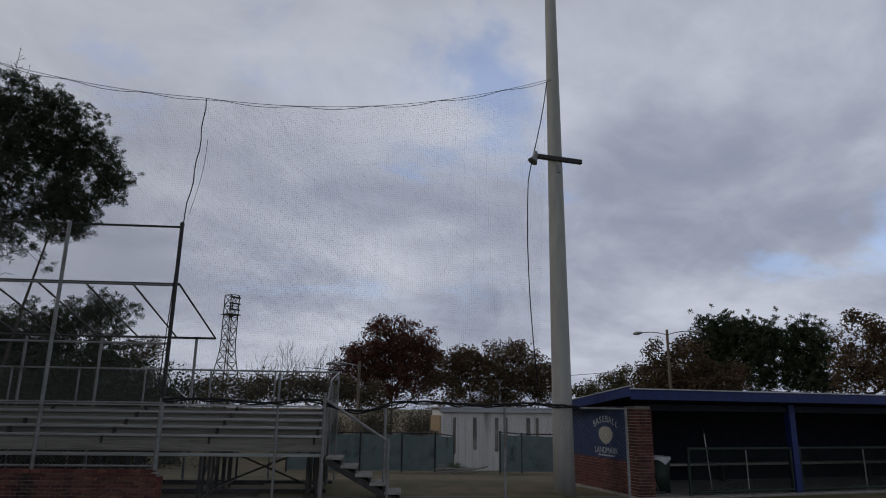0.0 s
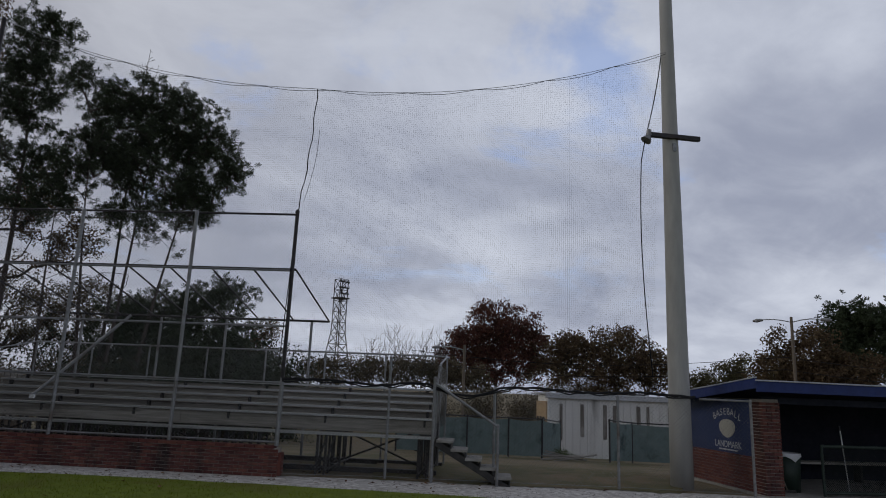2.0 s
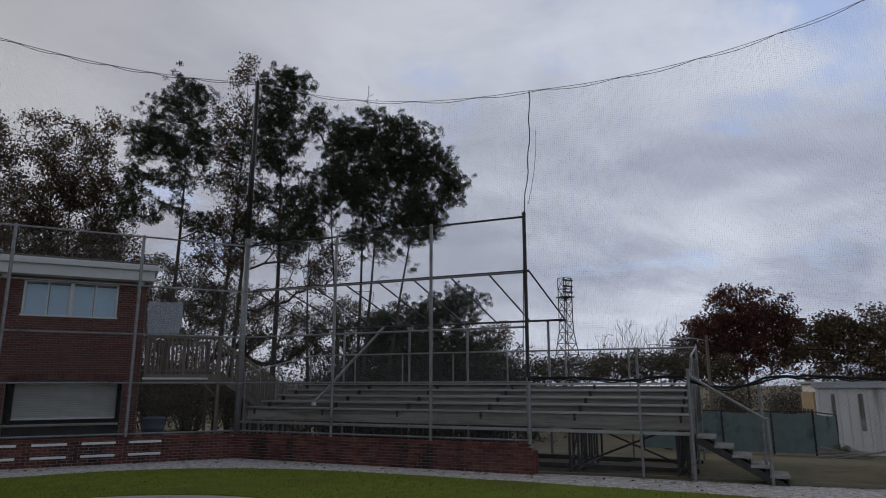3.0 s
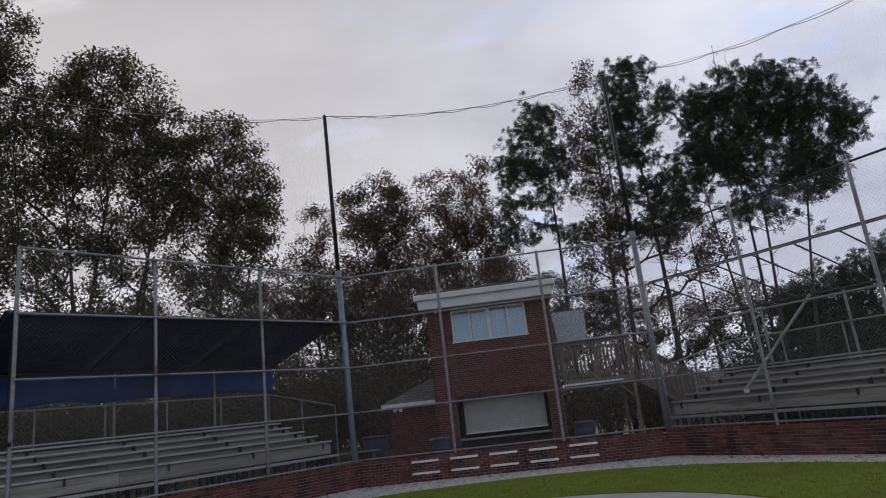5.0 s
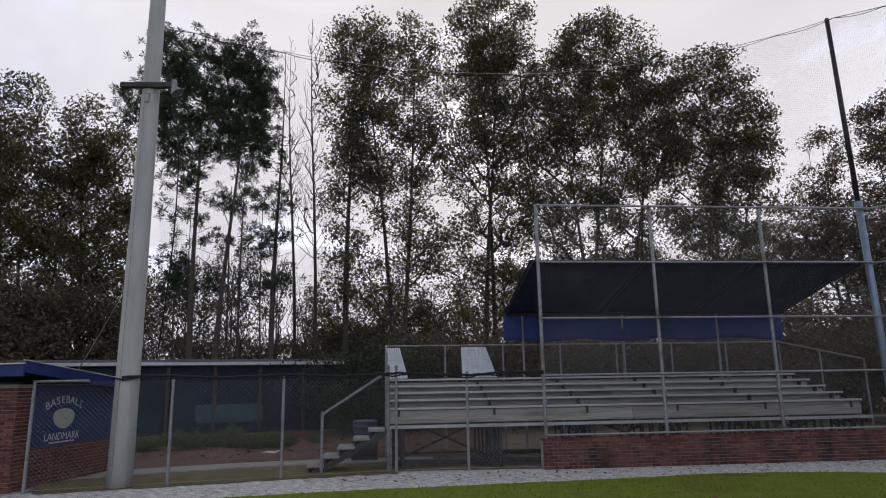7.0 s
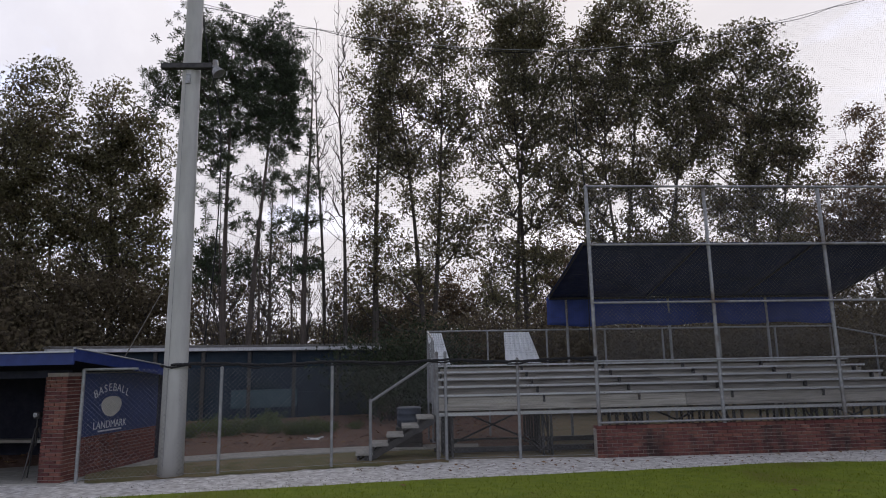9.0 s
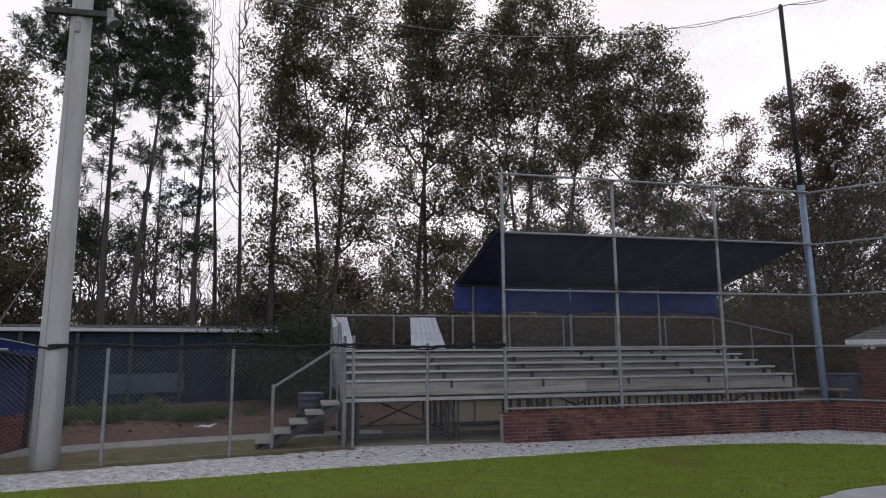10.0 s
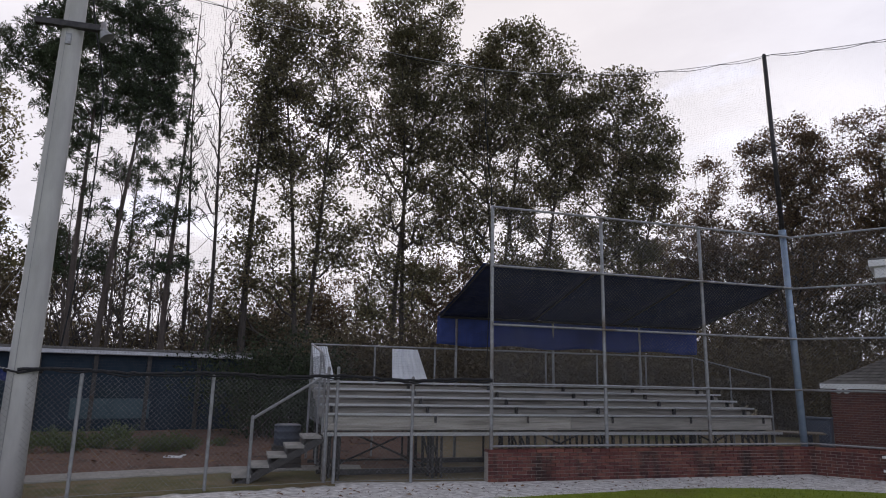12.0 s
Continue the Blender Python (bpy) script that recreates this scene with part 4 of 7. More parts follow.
def dugout(origin, u, n, sg, label, length=10.2, depth=3.1, bays=3, low=1.0):
    d = thing("dugout", frame_of(origin, (u[0] * sg, u[1] * sg), n) @ Matrix.Diagonal((1, 1, low, 1)), label, "dugout", "dugouts")

    def bx(name, x0, x1, y0, y1, z0, z1, m, lab="", w=0.006):
        return part(name, plank((sg * (x0 + x1) / 2, (y0 + y1) / 2, (z0 + z1) / 2), (x1 - x0, y1 - y0, z1 - z0), w), m, d, lab)

    bx("floor_slab", -0.05, length, -0.12, depth, -0.1, 0.03, M_SLAB)
    # inside walls, roof and lintel carry the shade in their colour
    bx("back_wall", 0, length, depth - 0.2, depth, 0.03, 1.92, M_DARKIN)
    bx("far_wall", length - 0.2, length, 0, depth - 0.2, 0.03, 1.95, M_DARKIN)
    bx("side_wall", 0.02, 0.2, 0.42, depth - 0.2, 0.03, 1.93, M_MORTAR, "brick end wall")
    # brick skin on the end wall below the sign panel
    sk = brick_skin(0.0, depth - 0.42, 0.03, 0.80, 0.0, rng=random.Random(8))
    o = part("end_bricks", sk, M_BRICKJ, d)
    tagged(o, kind="stuff")
    o.matrix_basis = Matrix.Translation((sg * 0.02, 0.42 if sg < 0 else depth, 0)) @ Matrix.Rotation(radians(90 if sg < 0 else -90), 4, "Z")
    # front corner pier of brick
    bx("pier_core", -0.02, 0.36, 0.02, 0.40, 0.0, 1.93, M_MORTAR, "brick corner pier")
    for row in range(28):
        z = 0.034 + row * 0.0667
        spots = ((BRICK, 0.1015), (BRICK, 0.3045)) if row % 2 == 0 else ((HALF, 0.0508), (BRICK, 0.203), (HALF, 0.3552))
        for me, c in spots:
            o = part("brick", me, None, d)
            o.location = (sg * (c - 0.03), 0.045, z)
            o = part("brick", me, None, d)
            o.location = (sg * 0.013, c + 0.004, z)
            o.rotation_euler = (0, 0, radians(90) * (1 if sg < 0 else -1))
    # roof sloping to the back, blue fascia, metal edge
    slope = -math.atan2(0.36, depth + 0.35)
    rot = Matrix.Rotation(slope, 4, "X")
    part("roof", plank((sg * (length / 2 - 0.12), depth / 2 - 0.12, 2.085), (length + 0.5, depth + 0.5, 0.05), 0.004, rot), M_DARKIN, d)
    part("roof_edge", plank((sg * (length / 2 - 0.12), -0.385, 2.29), (length + 0.56, 0.06, 0.028), 0.004), M_ROOFMETAL, d, "thin pale metal roof edge")
    part("fascia", plank((sg * (length / 2 - 0.12), -0.36, 2.17), (length + 0.52, 0.04, 0.21), 0.004), M_BLUE, d, "royal blue fascia board")
    part("side_fascia", plank((sg * -0.36, depth / 2 - 0.12, 2.05), (0.04, depth + 0.48, 0.20), 0.004, rot), M_BLUE, d, "royal blue fascia board")
    part("side_edge", plank((sg * -0.37, depth / 2 - 0.12, 2.165), (0.05, depth + 0.50, 0.022), 0.004, rot), M_ROOFMETAL, d)
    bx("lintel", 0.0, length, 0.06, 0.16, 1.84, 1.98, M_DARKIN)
    for i in range(1, bays + 1):
        x = 0.36 + (length - 0.5) * i / bays
        bx("blue_post", x - 0.09, x + 0.09, 0.0, 0.18, 0.0, 2.02, M_BLUE, "royal blue painted post", 0.01)
    # bench, and a dark screen on a pipe frame in each bay
    bx("bench", 1.4, length - 0.4, depth - 0.75, depth - 0.4, 0.44, 0.50, M_PLANK)
    for i in range(4):
        bx("bench_leg", 1.6 + i * 2.6, 1.66 + i * 2.6, depth - 0.7, depth - 0.45, 0.03, 0.44, M_FRAME)
    x0 = 1.30
    for i in range(1, bays + 1):
        x1 = 0.36 + (length - 0.5) * i / bays - 0.14
        s = thing("dugout_screen", d.matrix_basis.copy(), "dark green mesh screen on a pipe frame in the dugout opening", "screen", "dugout screens")
        for z in (0.10, 1.02):
            part("frame_rail", pipe((sg * x0, 0.05, z), (sg * x1, 0.05, z), 0.032), M_BINGREEN, s)
        for x in (x0, (x0 + x1) / 2 + 0.15, x1):
            part("frame_upright", pipe((sg * x, 0.05, 0.0 if x != x0 else 0.0), (sg * x, 0.05, 1.05), 0.030 if x in (x0, x1) else 0.016), M_BINGREEN if x in (x0, x1) else M_GALV, s)
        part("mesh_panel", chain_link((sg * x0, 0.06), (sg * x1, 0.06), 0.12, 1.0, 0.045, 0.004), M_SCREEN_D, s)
        x0 = x1 + 0.28
    # sign panel on the end wall
    sign = thing("end_sign", d.matrix_basis.copy(), "dark blue team sign with pale lettering and a cream emblem", "sign", "dugout signs")
    part("panel", plank((sg * 0.005, (0.42 + depth - 0.2) / 2, 1.325), (0.02, depth - 0.62, 1.17), 0.003), M_BLUEWALL, sign)
    X, Z = Vector((0, -1 if sg > 0 else 1, 0)), Vector((-1 if sg > 0 else 1, 0, 0))
    base = Matrix((( X.x, 0, Z.x, sg * -0.009), (X.y, 0, Z.y, 1.31), (0, 1, 0, 0), (0, 0, 0, 1)))
    word = "BASEBALL"
    for i, ch in enumerate(word):
        t = (i - 3.5) / 3.5
        m = base @ Matrix.Translation((t * 0.46, 1.56 - 0.11 * t * t, 0)) @ Matrix.Rotation(-0.32 * t, 4, "Z")
        lettering(ch, 0.215, m, sign, M_LETTER)
    lettering("LANDMARK", 0.205, base @ Matrix.Translation((0, 0.85, 0)) @ Matrix.Diagonal((0.92, 1, 1, 1)), sign, M_LETTER)
    part("small_line", plank((sg * -0.008, 1.31, 0.805), (0.004, 0.72, 0.03), 0.001), M_LETTER, sign)
    s = Soup()
    k = 20
    ring = [(0.31 * math.cos(6.283 * i / k), 1.28 + 0.20 * math.sin(6.283 * i / k) + 0.02 * math.cos(12.566 * i / k)) for i in range(k)]
    s.add([base @ Vector((a, b, 0.001)) for a, b in ring] + [base @ Vector((a * 0.97, 1.28 + (b - 1.28) * 0.97, 0.008)) for a, b in ring], [tuple(range(k, 2 * k))] + [(i, (i + 1) % k, k + (i + 1) % k, k + i) for i in range(k)])
    part("emblem", s, M_GOLD, sign, "plain cream oval emblem")
    return d


F_R, D_R = (0.788, -0.616), (0.616, 0.788)
F_L, D_L = (-0.731, -0.682), (-0.682, 0.731)
dugout(DUG_R, F_R, D_R, 1, "low brick and blue dugout with an open dark front", length=12.4)
dugout(DUG_L, F_L, D_L, -1, "low brick and blue dugout beside the wooded bank", low=0.945)
# tripod standing beside the brick pier of the dugout on the wooded side
tripod = thing("tripod", frame_of(DUG_L, (-F_L[0], -F_L[1]), D_L) @ pose(-0.72, 0.34, 0.03), "dark tripod with a small pale head beside the brick pier", "tripod")
part("centre_column", pipe((0, 0, 0.55), (0, 0, 1.02), 0.016), M_DARKSTEEL, tripod)
for k in range(3):
    a = 0.5 + 2.0944 * k
    part("leg", pipe((0.03 * math.cos(a), 0.03 * math.sin(a), 0.86), (0.24 * math.cos(a), 0.24 * math.sin(a), 0.008), 0.017, 0.011), M_DARKSTEEL, tripod)
part("head", plank((0, 0, 1.07), (0.12, 0.09, 0.11), 0.012), M_DARKSTEEL, tripod)
part("front_plate", pipe((0.0, -0.045, 1.08), (0.0, -0.075, 1.08), 0.04), M_GALV, tripod, "pale round front plate")

dr = frame_of(DUG_R, F_R, D_R)
bin_ = thing("litter_bin", dr @ pose(0.98, 0.75, 0.03), "dark green litter bin with a pale liner in the dugout", "bin")
part("drum", pipe((0, 0, 0), (0, 0, 0.74), 0.25, 0.29, 20), M_BINGREEN, bin_, smooth=True)
s = Soup()
for i in range(20):
    a, b = 6.283 * i / 20, 6.283 * (i + 1) / 20
    h = lambda t: 0.70 - 0.05 * math.sin(t * 3) - 0.03 * math.sin(7 * t)
    s.add([(0.305 * math.cos(a), 0.305 * math.sin(a), h(a)), (0.305 * math.cos(b), 0.305 * math.sin(b), h(b)), (0.29 * math.cos(b), 0.29 * math.sin(b), 0.79), (0.29 * math.cos(a), 0.29 * math.sin(a), 0.79)], [(0, 1, 2, 3)])
part("liner", s, M_BAG, bin_, "pale plastic liner")
rake = thing("rake", dr @ pose(0.55, 0.5, 0.03), "pale wooden rake leaning inside the dugout", "rake")
part("handle", pipe((0.25, 0, 0.02), (-0.12, 0.12, 1.15), 0.014), M_DECK, rake)
part("head", plank((0.25, 0, 0.03), (0.35, 0.05, 0.05)), M_FRAME, rake)
shov = thing("line_marker_pole", dr @ pose(2.05, 0.35, 0.03), "thin pale pole standing behind the dugout screen", "pole")
part("shaft", pipe((0.08, 0, 0.0), (0.0, 0.05, 1.38), 0.012), M_WHITE, shov)
part("grip", pipe((0.0, 0.05, 1.30), (-0.006, 0.054, 1.40), 0.018), M_DARKSTEEL, shov)


# ---- brick press booth behind the backstop ----
def booth():
    b = thing("press_booth", pose(0, 0, 0), "two-storey red brick press booth with a white roof edge", "building")
    x0, x1, y0, y1, top = -2.22, 1.76, 4.0, 7.6, 4.86
    ax0, ax1, az0, az1 = -1.58, 1.32, 0.78, 1.92
    wx0, wx1, wz0, wz1 = -1.44, 0.97, 3.72, 4.76

    def arch(x):
        t = (x - (ax0 + ax1) / 2) / ((ax1 - ax0) / 2)
        return 1.84 + 0.14 * math.sqrt(max(0.0, 1 - t * t))

    def hole(x, z):
        return (ax0 < x < ax1 and az0 - 0.75 < z < arch(x)) or (wx0 < x < wx1 and wz0 < z < wz1)

    # wall shell round the two openings
    for c, s in (((-1.90, y0 + 0.12, top / 2), (0.64, 0.2, top)), ((1.54, y0 + 0.12, top / 2), (0.44, 0.2, top)), ((-0.13, y0 + 0.12, 2.86), (2.90, 0.2, 1.72)), ((-0.13, y0 + 0.12, 4.81), (2.90, 0.2, 0.10)),
                 ((-1.51, y0 + 0.12, 4.24), (0.14, 0.2, 1.04)), ((1.145, y0 + 0.12, 4.24), (0.35, 0.2, 1.04)), ((x0 + 0.1, 5.8, top / 2), (0.2, 3.4, top)), ((x1 - 0.1, 5.8, top / 2), (0.2, 3.4, top)), ((-0.23, y1 - 0.1, top / 2), (3.58, 0.2, top))):
        part("wall", plank(c, s, 0.003), M_MORTAR, b)
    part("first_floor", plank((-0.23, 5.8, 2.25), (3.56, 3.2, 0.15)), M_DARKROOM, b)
    tagged(part("front_bricks", brick_skin(x0, x1, 0.0, top, y0 + 0.02, hole), M_BRICKJ, b), kind="stuff")
    for x, sgn in ((x1, 1), (x0, -1)):
        o = part("side_bricks", brick_skin(0, y1 - y0, 0.0, top, 0.0), M_BRICKJ, b)
        tagged(o, kind="stuff")
        o.matrix_basis = Matrix.Translation((x, y0 if sgn > 0 else y1, 0)) @ Matrix.Rotation(radians(90 * sgn), 4, "Z")
    # soldier arch over the hatch
    for i in range(29):
        x = ax0 + (ax1 - ax0) * (i + 0.5) / 29
        t = (x - (ax0 + ax1) / 2) / ((ax1 - ax0) / 2)
        o = part("arch_brick", plank((0, 0, 0.09), (0.088, 0.05, 0.19), 0.004), M_BRICK, b)
        o.matrix_basis = pose(x, y0 - 0.012, arch(x) - 0.03, 0, 12 * t, 0)
    # roller shutter with its slats, counter, and dark sheets added for the shade inside
    sh = part("shutter", plank((-0.10, y0 + 0.50, 1.40), (2.60, 0.03, 1.06), 0.004), M_SHUTTER, b, "grey roller shutter pulled down")
    for i in range(17):
        part("slat", plank((-0.10, y0 + 0.475, 0.90 + i * 0.061), (2.56, 0.022, 0.052), 0.006), M_SHUTTER, sh)
    part("bottom_bar", plank((-0.10, y0 + 0.46, 0.86), (2.60, 0.05, 0.045)), M_WHITE, sh)
    part("counter", plank((-0.13, y0 + 0.20, 0.70), (2.86, 0.42, 0.05)), M_SLAB, b)
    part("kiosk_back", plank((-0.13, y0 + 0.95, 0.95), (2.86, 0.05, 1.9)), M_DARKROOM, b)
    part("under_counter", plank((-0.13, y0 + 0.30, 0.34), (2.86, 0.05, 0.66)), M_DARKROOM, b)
    # white roof edge, two steps
    part("fascia", plank((-0.265, 5.6, 5.00), (4.32, 4.1, 0.30), 0.01), M_WHITE, b, "white fascia board")
    part("roof_edge", plank((-0.265, 5.6, 5.24), (4.54, 4.3, 0.18), 0.015), M_WHITE, b, "white metal roof edge")
    part("roof", plank((-0.265, 5.6, 5.36), (4.48, 4.25, 0.06), 0.01), M_SHINGLE, b)
    for x in (-1.95, 1.52):
        part("spot_lamp", pipe((x, y0 - 0.12, 4.84), (x + 0.06, y0 - 0.26, 4.78), 0.05, 0.07), M_WHITE, b)
    # window with two sliding pairs
    w = part("window", plank(((wx0 + wx1) / 2, y0 + 0.04, wz0 + 0.02), (wx1 - wx0 + 0.08, 0.10, 0.05)), M_WHITE, b, "white framed sliding window with blinds coloured like reflected sky")
    cx = (wx0 + wx1) / 2
    for x, wd in ((wx0 + 0.03, 0.06), (wx1 - 0.03, 0.06), (cx, 0.11), ((wx0 + cx) / 2, 0.05), ((wx1 + cx) / 2, 0.05)):
        part("frame_bar", plank((x, y0 + 0.03, (wz0 + wz1) / 2), (wd, 0.07, wz1 - wz0), 0.005), M_WHITE, w)
    part("frame_bar", plank((cx, y0 + 0.03, wz1 - 0.03), (wx1 - wx0, 0.07, 0.06), 0.005), M_WHITE, w)
    for i in range(4):
        x = wx0 + 0.05 + (i + 0.5) * (wx1 - wx0 - 0.1) / 4
        g = part("pane", plank((x, y0 + 0.05, (wz0 + wz1) / 2), (0.54, 0.008, wz1 - wz0 - 0.1), 0.001), M_GLASS, w)
        g.visible_shadow = False
        # blind close behind the glass, its colour imitating reflected sky
        part("blind", plank((x, y0 + 0.075, (wz0 + wz1) / 2 - 0.05), (0.55, 0.006, wz1 - wz0 - 0.15), 0.001), M_BLIND, w)
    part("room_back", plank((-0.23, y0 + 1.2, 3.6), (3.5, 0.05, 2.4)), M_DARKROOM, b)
    return b


booth()


def side_shed():
    """The low wing with a hipped shingle roof beside the booth."""
    b = thing("side_shed", pose(0, 0, 0), "low dark brick wing with a grey shingle roof", "building")
    x0, x1, y0, y1, h = -3.85, -2.24, 4.6, 7.4, 1.93
    part("wall", plank(((x0 + x1) / 2, (y0 + y1) / 2, h / 2), (x1 - x0, y1 - y0, h), 0.003), M_MORTAR, b)
    tagged(part("front_bricks", brick_skin(x0, x1, 0, h, y0), M_BRICKJ, b), kind="stuff")
    s = Soup()
    e = 0.22
    a = [(x0 - e, y0 - e, h + 0.10), (x1, y0 - e, h + 0.10), (x1, y1 + e, h + 0.10), (x0 - e, y1 + e, h + 0.10), (x1, (y0 + y1) / 2, h + 0.92), (x1 - 0.15, (y0 + y1) / 2, h + 0.92)]
    s.add(a, [(0, 1, 4, 5), (0, 5, 3), (2, 3, 5, 4), (3, 2, 1, 0), (1, 2, 4)])
    part("roof", s, M_SHINGLE, b)
    courses = Soup()
    for i in range(9):
        t0, t1 = i / 9, (i + 1) / 9 + 0.02
        p = lambda t, k: Vector(a[k]).lerp(Vector(a[(5, 4)[k]]), t)
        l0, r0, l1, r1 = p(t0, 0), p(t0, 1), p(min(t1, 1), 0), p(min(t1, 1), 1)
        up = Vector((0, -0.02, 0.022))
        n = 8
        for j in range(n):
            A, B, C, D = l0.lerp(r0, (j + 0.02) / n), l0.lerp(r0, (j + 0.98) / n), l1.lerp(r1, (j + 0.98) / n), l1.lerp(r1, (j + 0.02) / n)
            courses.add([A + up, B + up, C + up * 0.4, D + up * 0.4, A, B], [(0, 1, 2, 3), (4, 5, 1, 0)])
    tagged(part("shingles", courses, M_SHINGLE, b), kind="stuff")
    part("fascia", plank(((x0 - e + x1) / 2, y0 - e, h + 0.04), (x1 - x0 + e, 0.04, 0.14)), M_WHITE, b, "white fascia board")
    for dx in (0.0, 0.14):
        part("flood_lamp", pipe((x0 + 0.28 + dx, y0 - 0.20, h - 0.04), (x0 + 0.24 + dx * 1.4, y0 - 0.34, h - 0.10), 0.045, 0.07), M_WHITE, b)
    return b


side_shed()


def deck():
    """The timber stair landing beside the booth."""
    d = thing("timber_deck", pose(0, 0, 0), "weathered timber deck with baluster railing and stairs", "deck")
    x0, x1, y0, y1, z = 1.85, 4.05, 4.05, 6.6, 2.12
    for i in range(14):
        part("deck_board", plank(((x0 + x1) / 2, y0 + 0.08 + i * 0.182, z), (x1 - x0, 0.17, 0.04), 0.004), M_DECK, d)
    part("rim_board", plank(((x0 + x1) / 2, y0 - 0.02, z - 0.13), (x1 - x0, 0.05, 0.24)), M_DECK, d)
    part("gutter", plank((2.75, y0 - 0.08, 1.99), (1.85, 0.08, 0.06)), M_WHITE, d, "white gutter")
    for x in (x0 + 0.05, 2.95, x1 - 0.05):
        part("post", plank((x, y0, 1.65 if x > 3.5 else 2.65), (0.10, 0.10, 3.3 if x > 3.5 else 1.2)), M_DECK, d)
    for y in (y1 - 0.1,):
        part("post", plank((x1 - 0.05, y, 1.65), (0.10, 0.10, 3.3)), M_DECK, d)
    for zz in (z + 0.12, z + 1.12):
        part("rail", plank(((x0 + x1) / 2, y0, zz), (x1 - x0, 0.05, 0.09)), M_DECK, d)
    part("cap_rail", plank(((x0 + x1) / 2, y0, z + 1.19), (x1 - x0 + 0.1, 0.15, 0.04)), M_DECK, d)
    for i in range(17):
        part("baluster", plank((x0 + 0.14 + i * 0.122, y0 - 0.02, z + 0.58), (0.045, 0.04, 1.08)), M_DECK, d)
    for i in range(17):
        part("baluster", plank((x0 + 0.14 + i * 0.122, y1 - 0.1, z + 0.58), (0.045, 0.04, 1.08)), M_DECK, d)
    part("rail", plank(((x0 + x1) / 2, y1 - 0.1, z + 1.12), (x1 - x0, 0.05, 0.09)), M_DECK, d)
    part("brace", plank((3.7, y0 + 0.05, 1.72), (0.07, 0.07, 0.9), 0.004, Matrix.Rotation(radians(-45), 4, "Y")), M_DECK, d)
    # stairs going down to the right
    for i in range(11):
        part("tread", plank((x1 + 0.16 + i * 0.27, y0 + 0.55, z - 0.17 - i * 0.18), (0.30, 0.95, 0.04)), M_DECK, d)
    ang = math.atan2(0.18, 0.27)
    for y in (y0 + 0.06, y0 + 1.04):
        part("stringer", plank((x1 + 1.52, y, 1.05), (3.65, 0.05, 0.26), 0.004, Matrix.Rotation(ang, 4, "Y")), M_DECK, d)
        part("stair_rail", plank((x1 + 1.52, y, 2.12), (3.60, 0.05, 0.09), 0.004, Matrix.Rotation(ang, 4, "Y")), M_DECK, d)
        for i in range(22):
            part("stair_baluster", plank((x1 + 0.1 + i * 0.135, y - 0.04, 2.60 - i * 0.09), (0.04, 0.035, 1.05)), M_DECK, d)
    return d


deck()
shield = thing("plexiglass_screen", pose(2.32, 4.16, 3.30), "scratched clear plexiglass sheet standing on the deck rail", "screen")
o = part("sheet", plank((0, 0, 0.53), (1.0, 0.012, 0.98), 0.002), M_PLEXI, shield)
o.visible_shadow = False
for x in (-0.47, 0.47):
    part("clip", plank((x, -0.01, 0.10), (0.05, 0.05, 0.22)), M_DECK, shield)


def drum(name, m, r, h, material, label, category):
    t = thing(name, m, label, category)
    s = Soup()
    prof = [(0.86, 0), (1.0, 0.06), (0.97, 0.32), (1.03, 0.34), (1.0, 0.40), (0.98, 0.66), (1.04, 0.68), (1.0, 0.74), (1.0, 0.97), (1.06, 1.0)]
    s.lathe([(r * a, z * h) for a, z in prof])
    part("body", s, material, t, smooth=True)
    part("lid", pipe((0, 0, h * 0.985), (0, 0, h * 1.04), r * 1.08, r * 0.9, 20), material, t)
    return t


drum("litter_drum", pose(-1.95, 2.0, 0), 0.29, 0.90, M_PLASTIC, "grey-blue plastic drum behind the backstop", "drum")
drum("litter_drum", pose(2.15, 2.6, 0), 0.29, 0.90, M_PLASTIC, "grey-blue plastic drum under the deck", "drum")
bl = frame_of((*LT, 0), (-U_L[0], -U_L[1]), N_L)
crate = thing("wooden_crate", bl @ pose(-11.35, 2.6, 0.0), "dark wooden crate beside the steps", "crate")
for i in range(4):
    part("slat", plank((0, -0.27, 0.06 + 0.11 * i), (0.6, 0.025, 0.095)), M_FRAME, crate)
    part("slat", plank((0, 0.27, 0.06 + 0.11 * i), (0.6, 0.025, 0.095)), M_FRAME, crate)
part("top", plank((0, 0, 0.45), (0.62, 0.58, 0.03)), M_FRAME, crate)
drum("upturned_tub", bl @ pose(-11.35, 2.6, 0.465), 0.28, 0.42, M_PLASTIC, "grey plastic tub on a crate beside the steps", "tub")
table = thing("picnic_table", pose(-4.7, 2.6, 0, 0, 0, 15), "weathered timber table behind the backstop", "table")
for i in range(4):
    part("top_board", plank((0, -0.27 + 0.18 * i, 0.74), (1.7, 0.17, 0.04)), M_DECK, table)
for x in (-0.65, 0.65):
    part("leg", plank((x, -0.25, 0.36), (0.08, 0.08, 0.72)), M_DECK, table)
    part("leg", plank((x, 0.25, 0.36), (0.08, 0.08, 0.72)), M_DECK, table)
box = thing("storage_box", pose(-4.15, 3.6, 0), "grey wheeled storage box beside the brick wing", "box")
part("body", plank((0, 0, 0.55), (0.75, 0.6, 1.05), 0.03), M_PLASTIC, box)
part("lid", plank((0, 0, 1.10), (0.80, 0.66, 0.06), 0.02), M_PLASTIC, box)
fence_b = thing("board_fence", pose(0, 0, 0), "grey weathered board fence beside the deck stairs", "fence")
for i in range(12):
    part("board", plank((5.1 + i * 0.16, 5.2 - i * 0.03, 0.95), (0.145, 0.025, 1.9 + 0.02 * (i % 3))), M_PLANK, fence_b)
